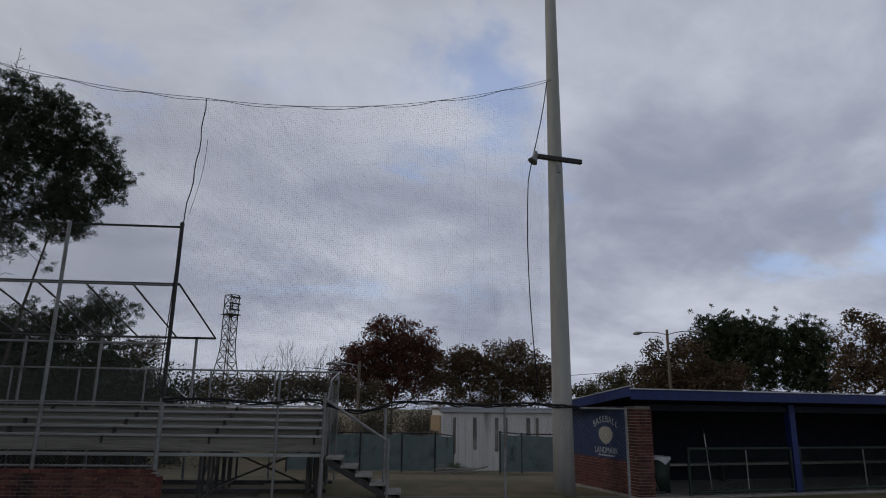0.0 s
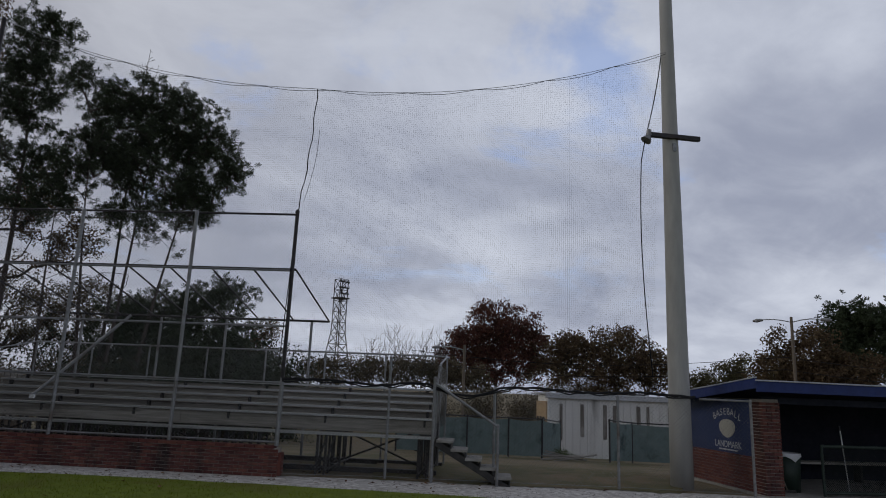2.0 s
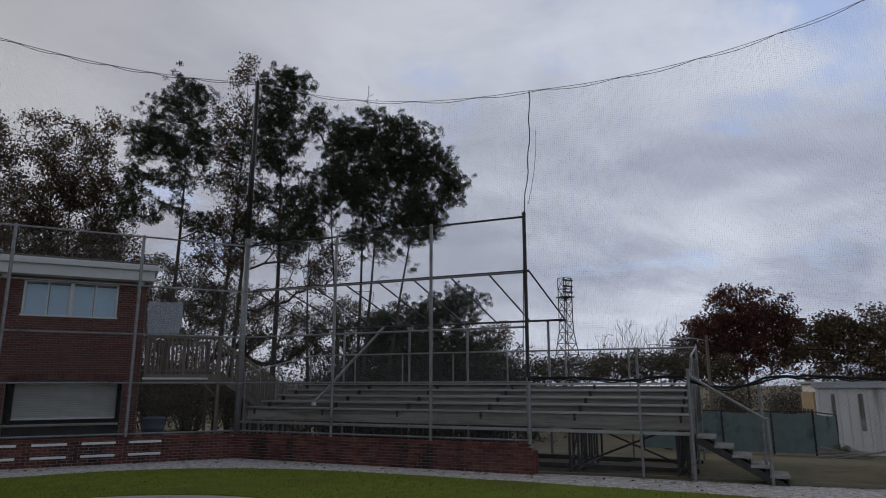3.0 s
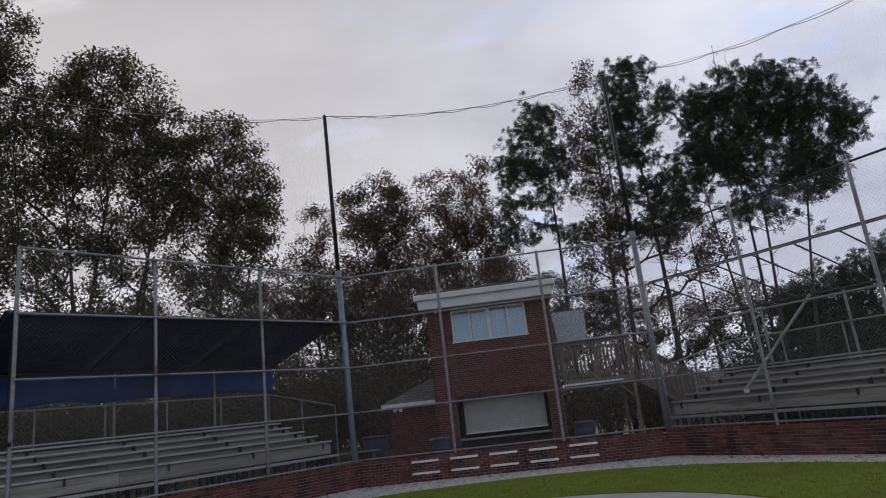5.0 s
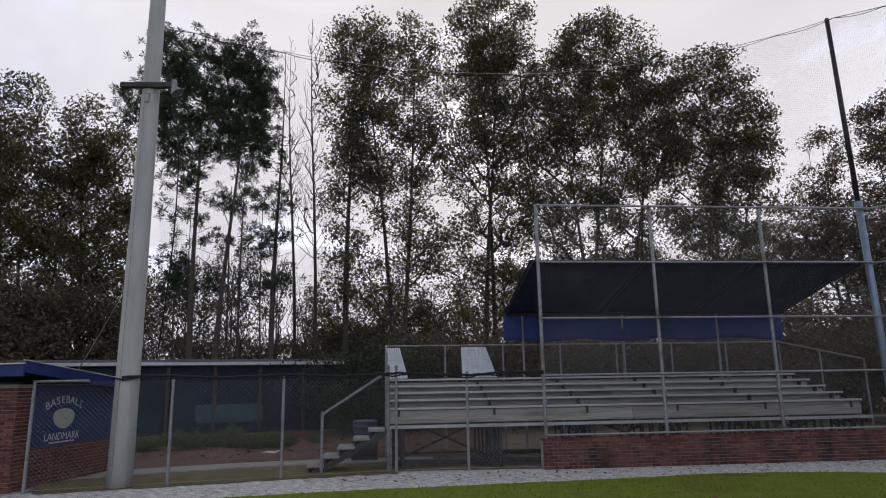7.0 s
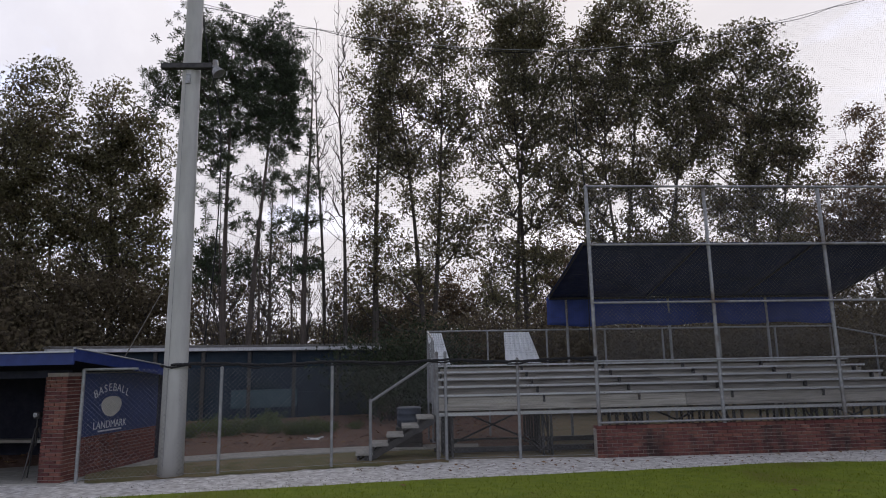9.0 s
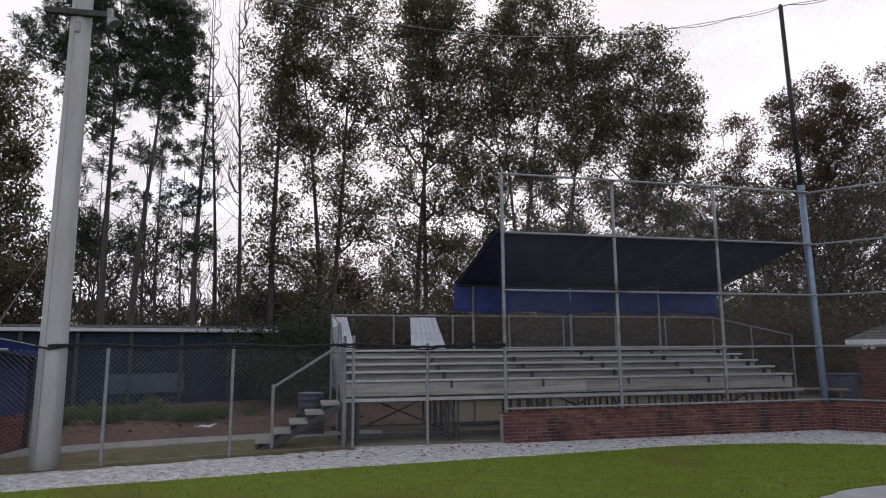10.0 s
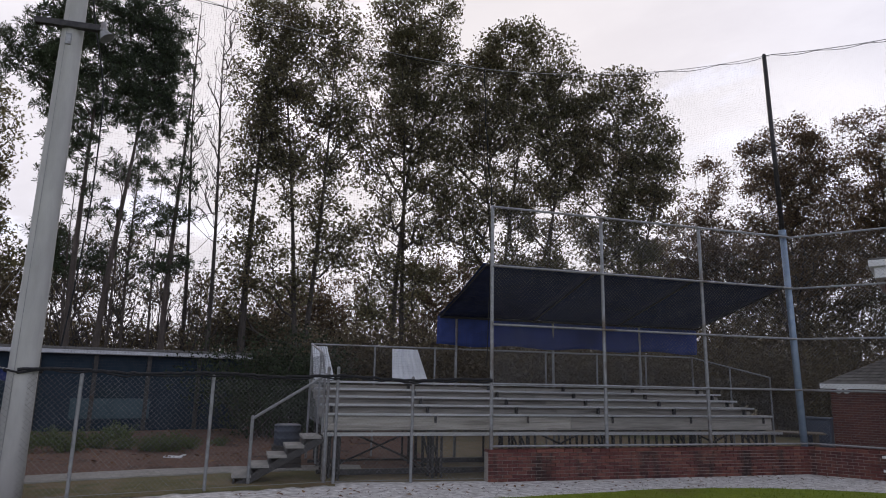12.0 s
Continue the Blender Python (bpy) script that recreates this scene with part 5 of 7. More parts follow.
part("rail", plank((5.98, 5.06, 1.5), (2.0, 0.05, 0.09), 0.004, Matrix.Rotation(radians(-10.6), 4, "Z")), M_PLANK, fence_b)


# ---- yard beyond the right-hand fence ----
def polar(az, d, z=None):
    x, y = 0.5 + d * math.sin(radians(az)), -17.4 + d * math.cos(radians(az))
    return (x, y, ground_z(x, y) if z is None else z)


def metal_building():
    p, q = polar(57.0, 40), polar(75.0, 47)
    d = Vector((q[0] - p[0], q[1] - p[1]))
    l = d.length
    u = d / l
    n = (-u.y, u.x)
    z0 = p[2] - 0.1
    b = thing("metal_building", frame_of((p[0], p[1], z0), u, n), "low white metal building with dark rust streaks", "building")
    h = 1.82 - z0
    part("wall", plank((l / 2, 1.0, h / 2), (l, 2.0, h), 0.01), M_SIDING, b)
    for i in range(int(l / 0.45)):
        part("rib", plank((0.2 + i * 0.45, -0.02, h / 2 - 0.1), (0.05, 0.04, h - 0.3), 0.004), M_SIDING, b)
    part("eave", plank((l / 2, -0.08, h - 0.10), (l + 0.3, 0.25, 0.22), 0.02), M_ROOFMETAL, b, "pale metal eave")
    part("roof", plank((l / 2, 1.0, h + 0.06), (l + 0.4, 2.4, 0.12), 0.02), M_ROOFMETAL, b)
    part("corner_trim", plank((0.06, -0.03, h / 2), (0.16, 0.08, h)), M_WHITE, b)
    # tan end wall with its narrow windows
    part("end_wall", plank((-0.05, 1.0, h / 2 - 0.2), (0.12, 1.96, h - 0.4)), M_TAN, b, "tan rendered end wall")
    for i in range(3):
        part("window", plank((-0.13, 0.40 + i * 0.6, h - 1.85), (0.06, 0.28, 1.1)), M_DARKROOM, b)
    for x, w, t in ((0.8, 0.26, 0.7), (2.1, 0.34, 0.62), (3.5, 0.34, 0.66), (4.1, 0.30, 0.85), (5.6, 0.36, 0.8), (6.2, 0.26, 0.5), (7.6, 0.30, 0.75), (8.4, 0.24, 0.6), (10.4, 0.2, 0.6), (13.0, 0.16, 0.7)):
        part("rust_streak", plank((x, -0.046, h - 0.5 - t * (h - 0.6) / 2), (w * 0.7, 0.008, t * (h - 0.6)), 0.003), M_STREAK, b)
    return b


M_STREAK = mat("rust_streak", (0.10, 0.085, 0.075), (0.22, 0.20, 0.175), 2.0, 0.9, stain=(0.40, 0.38, 0.35), stain_scale=1.6, stain_cut=0.5, stretch=(2, 1, 0.5))
metal_building()


def screen_fence(pts, h, label, material):
    f = thing("windscreen_fence", pose(0, 0, 0), label, "fence", "windscreen fences")
    for a, b in zip(pts, pts[1:]):
        A, B = Vector(a), Vector(b)
        s = Soup()
        k = 12
        for i in range(k + 1):
            c = A.lerp(B, i / k)
            s.v += [tuple(c + Vector((0, 0, 0.08))), tuple(c + Vector((0.04 * math.sin(i * 1.3), 0, h * 0.5))), tuple(c + Vector((0, 0, h - 0.05 - 0.06 * math.sin(math.pi * i / k))))]
        s.f = [(3 * i + j, 3 * i + j + 1, 3 * i + j + 4, 3 * i + j + 3) for i in range(k) for j in range(2)]
        o = part("screen", s, material, f)
        o.modifiers.new("thickness", "SOLIDIFY").thickness = 0.01
        part("top_rail", pipe(A + Vector((0, 0, h)), B + Vector((0, 0, h)), 0.03), M_DARKSTEEL, f)
    for p in pts:
        part("post", cap_post(p, h + 0.05, 0.04), M_DARKSTEEL, f)
    return f


screen_fence([polar(a, 31) for a in (44.5, 47.5, 50.5, 54.0, 56.8)], 1.72, "green windscreen on a low fence before the white building", M_SCREEN)
screen_fence([polar(56.8, 31), polar(58.2, 34)], 1.72, "green windscreen return panel", M_SCREEN)
screen_fence([polar(62.3, 30), polar(64.0, 32), polar(69.0, 33)], 1.75, "green windscreen panel beside the concrete pole", M_SCREEN)


def car(m):
    c = thing("parked_car", m, "pale blue saloon car parked beyond the fence", "car")
    bm = bmesh.new()
    prof = [(-2.1, 0.35), (-2.15, 0.75), (-1.9, 0.92), (-1.2, 0.98), (-0.6, 1.42), (0.7, 1.45), (1.35, 1.0), (2.0, 0.9), (2.15, 0.7), (2.1, 0.35)]
    sides = [[bm.verts.new((x, y * (0.86 if z > 1.1 else 1), z)) for x, z in prof] for y in (-0.85, 0.85)]
    k = len(prof)
    for i in range(k):
        bm.faces.new((sides[0][i], sides[0][(i + 1) % k], sides[1][(i + 1) % k], sides[1][i]))
    bm.faces.new(sides[0])
    bm.faces.new(list(reversed(sides[1])))
    rounded(bm, 0.05, 2)
    part("body", bm, M_CAR, c)
    for y in (-0.80, 0.80):
        part("side_window", plank((0.02, y * 0.99, 1.2), (1.5, 0.03, 0.30), 0.02), M_DARKROOM, c)
        for x in (-1.35, 1.35):
            w = part("wheel", pipe((x, y - 0.1, 0.32), (x, y + 0.1, 0.32), 0.32, None, 18), M_TYRE, c)
            part("rim", pipe((x, y - 0.12, 0.32), (x, y + 0.12, 0.32), 0.18, None, 12), M_ALU, w)
    part("windscreen", plank((1.02, 0, 1.24), (0.55, 1.35, 0.03), 0.01, Matrix.Rotation(radians(35), 4, "Y")), M_DARKROOM, c)
    return c


car(Matrix.Translation(polar(48.3, 36)) @ Matrix.Rotation(radians(20), 4, "Z"))
deb = polar(58.8, 29)
scrap = thing("pale_scrap", Matrix.Translation(polar(-61.2, 17.6, 0.12)) @ Matrix.Rotation(0.4, 4, "Z"), "crumpled pale scrap lying on the mulch", "scrap")
part("fold", plank((0, 0, 0.02), (0.42, 0.12, 0.03), 0.01, Matrix.Rotation(0.15, 4, "X")), M_BAG, scrap)
part("fold", plank((0.12, 0.1, 0.03), (0.22, 0.14, 0.03), 0.01, Matrix.Rotation(-0.3, 4, "Y")), M_BAG, scrap)
pile = thing("timber_pile", Matrix.Translation(deb) @ Matrix.Rotation(radians(-30), 4, "Z"), "pile of grey boards lying by the white building", "boards")
for i in range(6):
    part("board", plank((0, -0.3 + 0.12 * i, 0.10 + 0.05 * (i % 3)), (2.6 - 0.2 * i, 0.14, 0.05), 0.005, Matrix.Rotation(radians(4 * i - 8), 4, "Y")), M_PLANK, pile)


def lattice_tower(p, top, w0, w1):
    t = thing("lattice_tower", pose(*p), "steel lattice floodlight tower beyond the trees", "tower")
    corner = lambda z, i: Vector(((w0 + (w1 - w0) * min(1, z / (top * 0.6))) / 2 * (1 if i in (0, 1) else -1), (w0 + (w1 - w0) * min(1, z / (top * 0.6))) / 2 * (1 if i in (0, 3) else -1), z))
    k = 12
    for i in range(4):
        s = Soup()
        for j in range(k):
            s.tube(corner(top * j / k, i), corner(top * (j + 1) / k, i), 0.075, None, 5)
        part("leg", s, M_FRAME, t)
    s = Soup()
    for j in range(k):
        for i in range(4):
            a, b = top * j / k, top * (j + 1) / k
            s.tube(corner(a, i), corner(b, (i + 1) % 4), 0.04, None, 4)
            s.tube(corner(b, i), corner(a, (i + 1) % 4), 0.04, None, 4)
            s.tube(corner(b, i), corner(b, (i + 1) % 4), 0.05, None, 4)
    part("bracing", s, M_FRAME, t)
    for j in range(3):
        part("lamp_rack", plank((0, -w1 * 0.55, top - 0.4 - j * 0.9), (w1 * 1.25, 0.2, 0.22)), M_FRAME, t)
    part("platform", plank((0, 0, top - 2.9), (w1 * 1.4, w1 * 1.4, 0.15)), M_FRAME, t)
    return t


lattice_tower(polar(38.2, 100, -2), 19.7, 4.6, 1.45)


def street_lamp(az, d, top_el, arms, label):
    p = polar(az, d, -2)
    h = d * math.tan(radians(top_el)) + 1.8 + 2
    t = thing("street_lamp", Matrix.Translation(p) @ Matrix.Rotation(radians(-az), 4, "Z"), label, "street lamp", "street lamps")
    part("pole", pipe((0, 0, 0), (0, 0, h), 0.14, 0.10), M_CABLE, t)
    for sg in arms:
        s = Soup()
        s.path([Vector((sg * x, 0, h - 0.4 + 0.25 * math.sin(x * 1.1))) for x in (0, 0.6, 1.2, 1.9)], 0.035, 6)
        part("arm", s, M_GALV, t)
        hd = Soup()
        hd.tube((sg * 1.9, 0, h - 0.20), (sg * 2.3, 0, h - 0.24), 0.08, 0.15, 8)
        hd.tube((sg * 2.3, 0, h - 0.24), (sg * 2.6, 0, h - 0.28), 0.15, 0.07, 8)
        part("lamp_head", hd, M_GALV, t)
    return t


street_lamp(75.7, 55, 6.6, (-1, 1), "wooden street lamp pole with two lamp arms")
street_lamp(49.6, 52, 3.9, (-1,), "slim street lamp pole with one lamp arm")
wire = thing("overhead_wire", pose(0, 0, 0), "thin overhead wires beyond the street", "wire")
for dz in (0.0, -0.9):
    a, b = polar(45, 56, 5.0 + dz), polar(75.1, 55, 5.2 + dz)
    s = Soup()
    s.path([Vector(a).lerp(Vector(b), i / 16) - Vector((0, 0, 0.9 * math.sin(math.pi * i / 16))) for i in range(17)], 0.025, 4)
    part("strand", s, M_ROPE, wire)
    c = polar(96, 60, 5.0 + dz)
    s = Soup()
    s.path([Vector(b).lerp(Vector(c), i / 12) - Vector((0, 0, 0.9 * math.sin(math.pi * i / 12))) for i in range(13)], 0.025, 4)
    part("strand", s, M_ROPE, wire)


# ---- bank and low building beyond the left-hand fence ----
def bank():
    # poured path
    path = [polar(a, 15.3 + 0.02 * (a + 80)) for a in range(-84, -46, 3)]
    far = [polar(a, 16.2 + 0.02 * (a + 80)) for a in range(-84, -46, 3)]
    sheet("pavement", [(p[0], p[1]) for p in path] + [(p[0], p[1]) for p in reversed(far)], 0.03, M_SLAB, 0.08, None, "narrow poured concrete path by the mulched bank", "path")
    s = Soup()
    az, rr = list(range(-92, -42, 1)), [16.3 + 0.45 * i for i in range(24)]
    for a in az:
        for r in rr:
            x, y, _ = polar(a, r)
            edge = min(1.0, (r - 16.3) / 0.8)
            s.v.append((x, y, -0.01 + edge * (0.10 + 0.05 * noise.noise((x * 1.3, y * 1.3, 0)) + 0.02 * noise.noise((x * 6, y * 6, 1))) + 0.012 * (r - 16.3)))
    k = len(rr)
    s.f = [(i * k + j, i * k + j + 1, (i + 1) * k + j + 1, (i + 1) * k + j) for i in range(len(az) - 1) for j in range(k - 1)]
    tagged(part("mulch_bed", s, M_MULCH, smooth=True), "brown leaf mulch on the bank below the trees", "ground", kind="structure")


bank()


def fence_verge(fence, az, width, label):
    """A rough grass strip that begins under the fence."""
    s = Soup()
    line = [Vector((p[0], p[1])) for p in fence]
    eye = Vector((0.5, -17.4))
    for a in az:
        ray = Vector((math.sin(radians(a)), math.cos(radians(a))))
        near = 14.6
        for p, q in zip(line, line[1:]):
            e = q - p
            den = ray.x * e.y - ray.y * e.x
            w = p - eye
            f = (w.x * ray.y - w.y * ray.x) / den if abs(den) > 1e-6 else -1
            if 0 <= f <= 1:
                near = (p + e * f - eye).dot(ray)
        end = width(a)
        near = min(near - 0.12 + 0.22 * noise.noise((a * 0.9, 0, 5)), end - 0.1)
        for j in range(9):
            x, y, z = polar(a, near + (end - near) * j / 8)
            s.v.append((x, y, z + 0.012 + 0.035 * math.sin(math.pi * j / 8) + 0.012 * noise.noise((x * 4, y * 4, 2))))
    s.f = [(i * 9 + j, i * 9 + j + 1, i * 9 + j + 10, i * 9 + j + 9) for i in range(len(az) - 1) for j in range(8)]
    tagged(part("verge", s, M_VERGE, smooth=True), label, "ground", kind="structure")


fence_verge(FENCE_L, [-77 + 0.8 * i for i in range(34)], lambda a: 15.25 + 0.02 * (a + 80), "patchy brown grass strip beside the path")
fence_verge(FENCE_R, [44 + 0.8 * i for i in range(32)], lambda a: 18.5 + 0.8 * noise.noise((a * 0.3, 1, 1)), "patchy green and brown grass verge beyond the fence")


def long_shed():
    p, q = polar(-80, 25.5), polar(-55.5, 25.0)
    d = Vector((q[0] - p[0], q[1] - p[1]))
    l = d.length
    u = d / l
    n = (-u.y, u.x)
    b = thing("long_shed", frame_of((p[0], p[1], 0), u, n), "long low shed with dark blue sheeting and a pale gutter", "shed")
    h = 2.52
    part("wall", plank((l / 2, 2, h / 2), (l, 4, h)), M_DARKBLUESCREEN, b)
    k = 7
    for i in range(k + 1):
        part("post", plank((0.1 + (l - 0.2) * i / k, -0.06, h / 2), (0.12, 0.1, h)), M_FRAME, b)
    for i in range(k):
        x = (i + 0.5) * l / k
        part("sheet", plank((x, -0.03, 0.55), (l / k - 0.2, 0.03, 1.0)), M_DARKBLUESCREEN, b)
    part("panel", plank((l * 0.62, -0.06, 0.85), (2.2, 0.05, 0.6)), M_TEAL, b, "faded teal panel")
    part("gutter", plank((l / 2, -0.15, h + 0.02), (l + 0.3, 0.18, 0.14), 0.02), M_ROOFMETAL, b, "pale gutter")
    part("roof", plank((l / 2, 2, h + 0.12), (l + 0.4, 4.5, 0.08)), M_SHINGLE, b)
    return b


long_shed()
guy = thing("guy_wire", pose(0, 0, 0), "yellow-sleeved guy wire from the concrete pole", "wire")
part("wire", pipe((*POLE_L[:2], 3.9), (-14.0, -13.6, 1.95), 0.006, None, 5), M_GALV, guy)
part("sleeve", pipe((-13.35, -13.3, 2.90), (-14.0, -13.6, 1.95), 0.014, None, 6), M_DECK, guy, "yellowed plastic sleeve")


# ---- trees ----
def bend(rng, p, d, length, steps, wander, lift):
    pts = [p.copy()]
    d = d.normalized()
    for _ in range(steps):
        d = (d + Vector((rng.gauss(0, wander), rng.gauss(0, wander), rng.gauss(0, wander * 0.6) + lift))).normalized()
        p = p + d * (length / steps)
        pts.append(p.copy())
    return pts


def limb(soup, pts, r0, r1, seg):
    k = len(pts) - 1
    for i in range(k):
        a, b = r0 + (r1 - r0) * i / k, r0 + (r1 - r0) * (i + 1) / k
        soup.tube(pts[i], pts[i + 1], a, b, seg, False)


def at(pts, f):
    x = f * (len(pts) - 1)
    i = min(int(x), len(pts) - 2)
    return pts[i].lerp(pts[i + 1], x - i), (pts[i + 1] - pts[i]).normalized()


def leaves_mesh(name, centres, per, sigma, size, seed, slender=0.7):
    """Many small pointed leaves in loose clumps round the twig ends."""
    rng = np.random.default_rng(seed)
    c = np.repeat(np.array(centres), per, 0)
    n = len(c)
    v = rng.normal(0, 1, (n, 3))
    v *= (rng.random(n) ** 0.45 * 1.75 / np.linalg.norm(v, axis=1))[:, None]
    c = c + v * np.array(sigma)
    d = rng.normal(0, 1, (n, 3))
    d[:, 2] -= 0.3
    d /= np.linalg.norm(d, axis=1)[:, None]
    e = np.cross(d, rng.normal(0, 1, (n, 3)))
    e /= np.linalg.norm(e, axis=1)[:, None] + 1e-9
    s = (size * rng.uniform(0.6, 1.35, n))[:, None]
    v = np.stack([c - d * s * 0.4 + e * s * 0.5 * slender, c - d * s * 0.4 - e * s * 0.5 * slender, c + d * s * 0.6], 1).reshape(-1, 3)
    me = bpy.data.meshes.new(name)
    me.from_pydata(v.tolist(), [], np.arange(3 * n).reshape(-1, 3).tolist())
    return me


def grow(stems, tips, rng, rise, r_tip, r_foot):
    """Wood that reaches every tip: stems first, then limbs that leave the nearest wood below each tip, thickened by what they carry."""
    n_max = 60 * len(stems) + 14 * len(tips) + 10
    pos, up = np.zeros((n_max, 3)), [-1] * n_max
    load, own, root = [0] * n_max, [0.0] * n_max, [0] * n_max
    n = 0
    for k, (x0, x1, top) in enumerate(stems):
        y1 = rng.uniform(-0.6, 0.6) * (k > 0)
        steps = max(6, int(top / 0.55))
        sway, ph = 0.012 * top, rng.uniform(0, 6.28)
        for i in range(steps + 1):
            f = i / steps
            e = f * f * (3 - 2 * f)
            wob = sway * math.sin(f * 5.5 + ph) * f * (1.2 - f)
            pos[n] = (x0 + (x1 - x0) * (0.35 * f + 0.65 * e) + wob, y1 * e + sway * math.cos(f * 4.1 + ph) * f * (1.2 - f), -0.2 + (top + 0.2) * f)
            up[n], root[n] = (n - 1 if i else -1), k
            own[n] = r_foot * (0.75 if len(stems) > 1 else 1.0) * (1 - f) ** 1.25 + 0.012
            n += 1
    stem_n = n
    tips = sorted(tips, key=lambda c: min(abs(c[0] - (x0 + x1) / 2) for x0, x1, _ in stems) + abs(c[1]))
    for c in tips:
        c = np.array(c)
        d = c - pos[:n]
        flat = np.hypot(d[:, 0], d[:, 1])
        cost = np.sqrt((d * d).sum(1)) + 1.6 * np.maximum(0.0, rise * flat - d[:, 2]) + np.where(pos[:n, 2] < 1.2, 3.0, 0.0)
        j = int(cost.argmin())
        a = pos[j].copy()
        dist = float(np.linalg.norm(c - a))
        k = max(1, min(12, int(dist / 0.55)))
        prev = j
        for i in range(1, k + 1):
            f = i / k
            p = a + (c - a) * f
            p[2] -= 0.16 * dist * math.sin(math.pi * f) * (1 if rise > 0.3 else 0.5)
            if i < k:
                p += np.array([rng.gauss(0, 0.05), rng.gauss(0, 0.05), rng.gauss(0, 0.05)]) * min(1.5, dist * 0.6)
            pos[n], up[n], root[n] = p, prev, root[prev]
            prev = n
            n += 1
        load[prev] = 1
    for i in range(n - 1, -1, -1):
        if up[i] >= 0:
            load[up[i]] += load[i]
    wood = [Soup() for _ in stems]
    rad = [max(own[i], r_tip * max(1, load[i]) ** 0.46) if i >= stem_n else max(own[i], 0.014) for i in range(n)]
    for i in range(n):
        if up[i] >= 0:
            r = rad[up[i]] if (up[i] >= stem_n or i < stem_n) else min(rad[up[i]], rad[i] * 1.3)
            wood[root[i]].tube(pos[up[i]], pos[i], r, rad[i], 8 if r > 0.07 else (5 if r > 0.025 else 3), False)
    return wood


def crown_tips(lobes, per_area, rng, shift, gap=-0.16):
    """Twig ends scattered through the rounded masses of a crown, left out in pockets."""
    out = []
    for x, z, rx, rz, thick in lobes:
        for _ in range(max(2, int(math.pi * rx * rz * per_area * thick ** 0.7))):
            v = Vector((rng.gauss(0, 1), rng.gauss(0, 1), rng.gauss(0, 1))).normalized() * rng.random() ** 0.40
            p = (x + v.x * rx * 1.22, v.y * min(rx, 2.4) * 0.9, z + v.z * rz * 1.22)
            if p[2] > 0.4 and noise.noise((p[0] * 0.7 + shift, p[1] * 0.5, p[2] * 0.85)) > gap:
                out.append(p)
    return out


SEED = itertools.count(100)


def tree_at(az, d, name, label, category="tree"):
    x, y, z = polar(az, d)
    return thing(name, Matrix.Translation((x, y, z - 0.05)) @ Matrix.Rotation(radians(-az), 4, "Z"), label, category, "trees behind the field")


def leafy(az, d, leaf_mat, label, stems, lobes, per_area=14.0, per=58, sigma=0.32, size=0.13, r_tip=0.012):
    """A broadleaf tree: stems as (foot, top, height), crown masses as (across, height, half width, half height, thickness)."""
    seed = next(SEED)
    rng = random.Random(seed)
    bare = leaf_mat is None
    tips = crown_tips(lobes, per_area * (3.2 if bare else 1), rng, seed * 7.3, -0.5 if bare else -0.34)
    foot = (0.0055 if bare else 0.0092) * max(s[2] for s in stems)
    t = tree_at(az, d, "broadleaf_tree", label)
    for wood in grow(stems, tips, rng, 0.62 if not bare else 1.3, r_tip * (0.55 if bare else 1), foot):
        part("trunk", wood, M_BARK, t)
    if not bare:
        part("crown", leaves_mesh("crown", tips, per, (sigma, sigma, sigma * 0.8), size, seed), leaf_mat, t)
    return t


def leafy_far(az, d, leaf_mat, label, stems, lobes):
    return leafy(az, d, leaf_mat, label, stems, lobes, 4.6, 80, 0.52, 0.24, 0.016)


def pine_like(az, d, label, stems, lobes, per_area=14.0, tufts=6, k=32, spread=0.23, needle=0.19, wide=0.016):
    """A pine: bare trunk, near-level limbs, needles in round tufts at their ends."""
    seed = next(SEED)
    rng = random.Random(seed)
    tips = crown_tips(lobes, per_area, rng, seed * 3.1, -0.36)
    t = tree_at(az, d, "pine_tree", label)
    dead = []
    for x0, x1, top in stems:
        for _ in range(int(top * 0.9)):
            f = rng.uniform(0.25, 0.8)
            a = rng.uniform(0, 6.28)
            l = rng.uniform(0.5, 1.7)
            dead.append((x0 + (x1 - x0) * f + l * math.cos(a), l * math.sin(a), top * f + rng.uniform(-0.1, 0.5)))
    for wood in grow(stems, tips + dead, rng, 0.22, 0.010, 0.0085 * max(s[2] for s in stems)):
        part("trunk", wood, M_PINEBARK, t)
    g = np.random.default_rng(seed)
    c = np.repeat(np.array(tips), tufts, 0)
    c = c + g.normal(0, 1, c.shape) * spread
    c = np.repeat(c, k, 0)
    n = len(c)
    dr = g.normal(0, 1, (n, 3))
    dr[:, 2] += 0.45
    dr /= np.linalg.norm(dr, axis=1)[:, None]
    e = np.cross(dr, g.normal(0, 1, (n, 3)))
    e /= np.linalg.norm(e, axis=1)[:, None] + 1e-9
    l = (needle * g.uniform(0.65, 1.2, n))[:, None]
    v = np.stack([c, c + dr * l - e * wide, c + dr * l + e * wide], 1).reshape(-1, 3)
    me = bpy.data.meshes.new("crown")
    me.from_pydata(v.tolist(), [], np.arange(3 * n).reshape(-1, 3).tolist())
    part("crown", me, M_NEEDLE, t)
    return t


def pine_far_like(az, d, label, stems, lobes):
    return pine_like(az, d, label, stems, lobes, 4.6, 8, 24, 0.62, 0.34, 0.05)


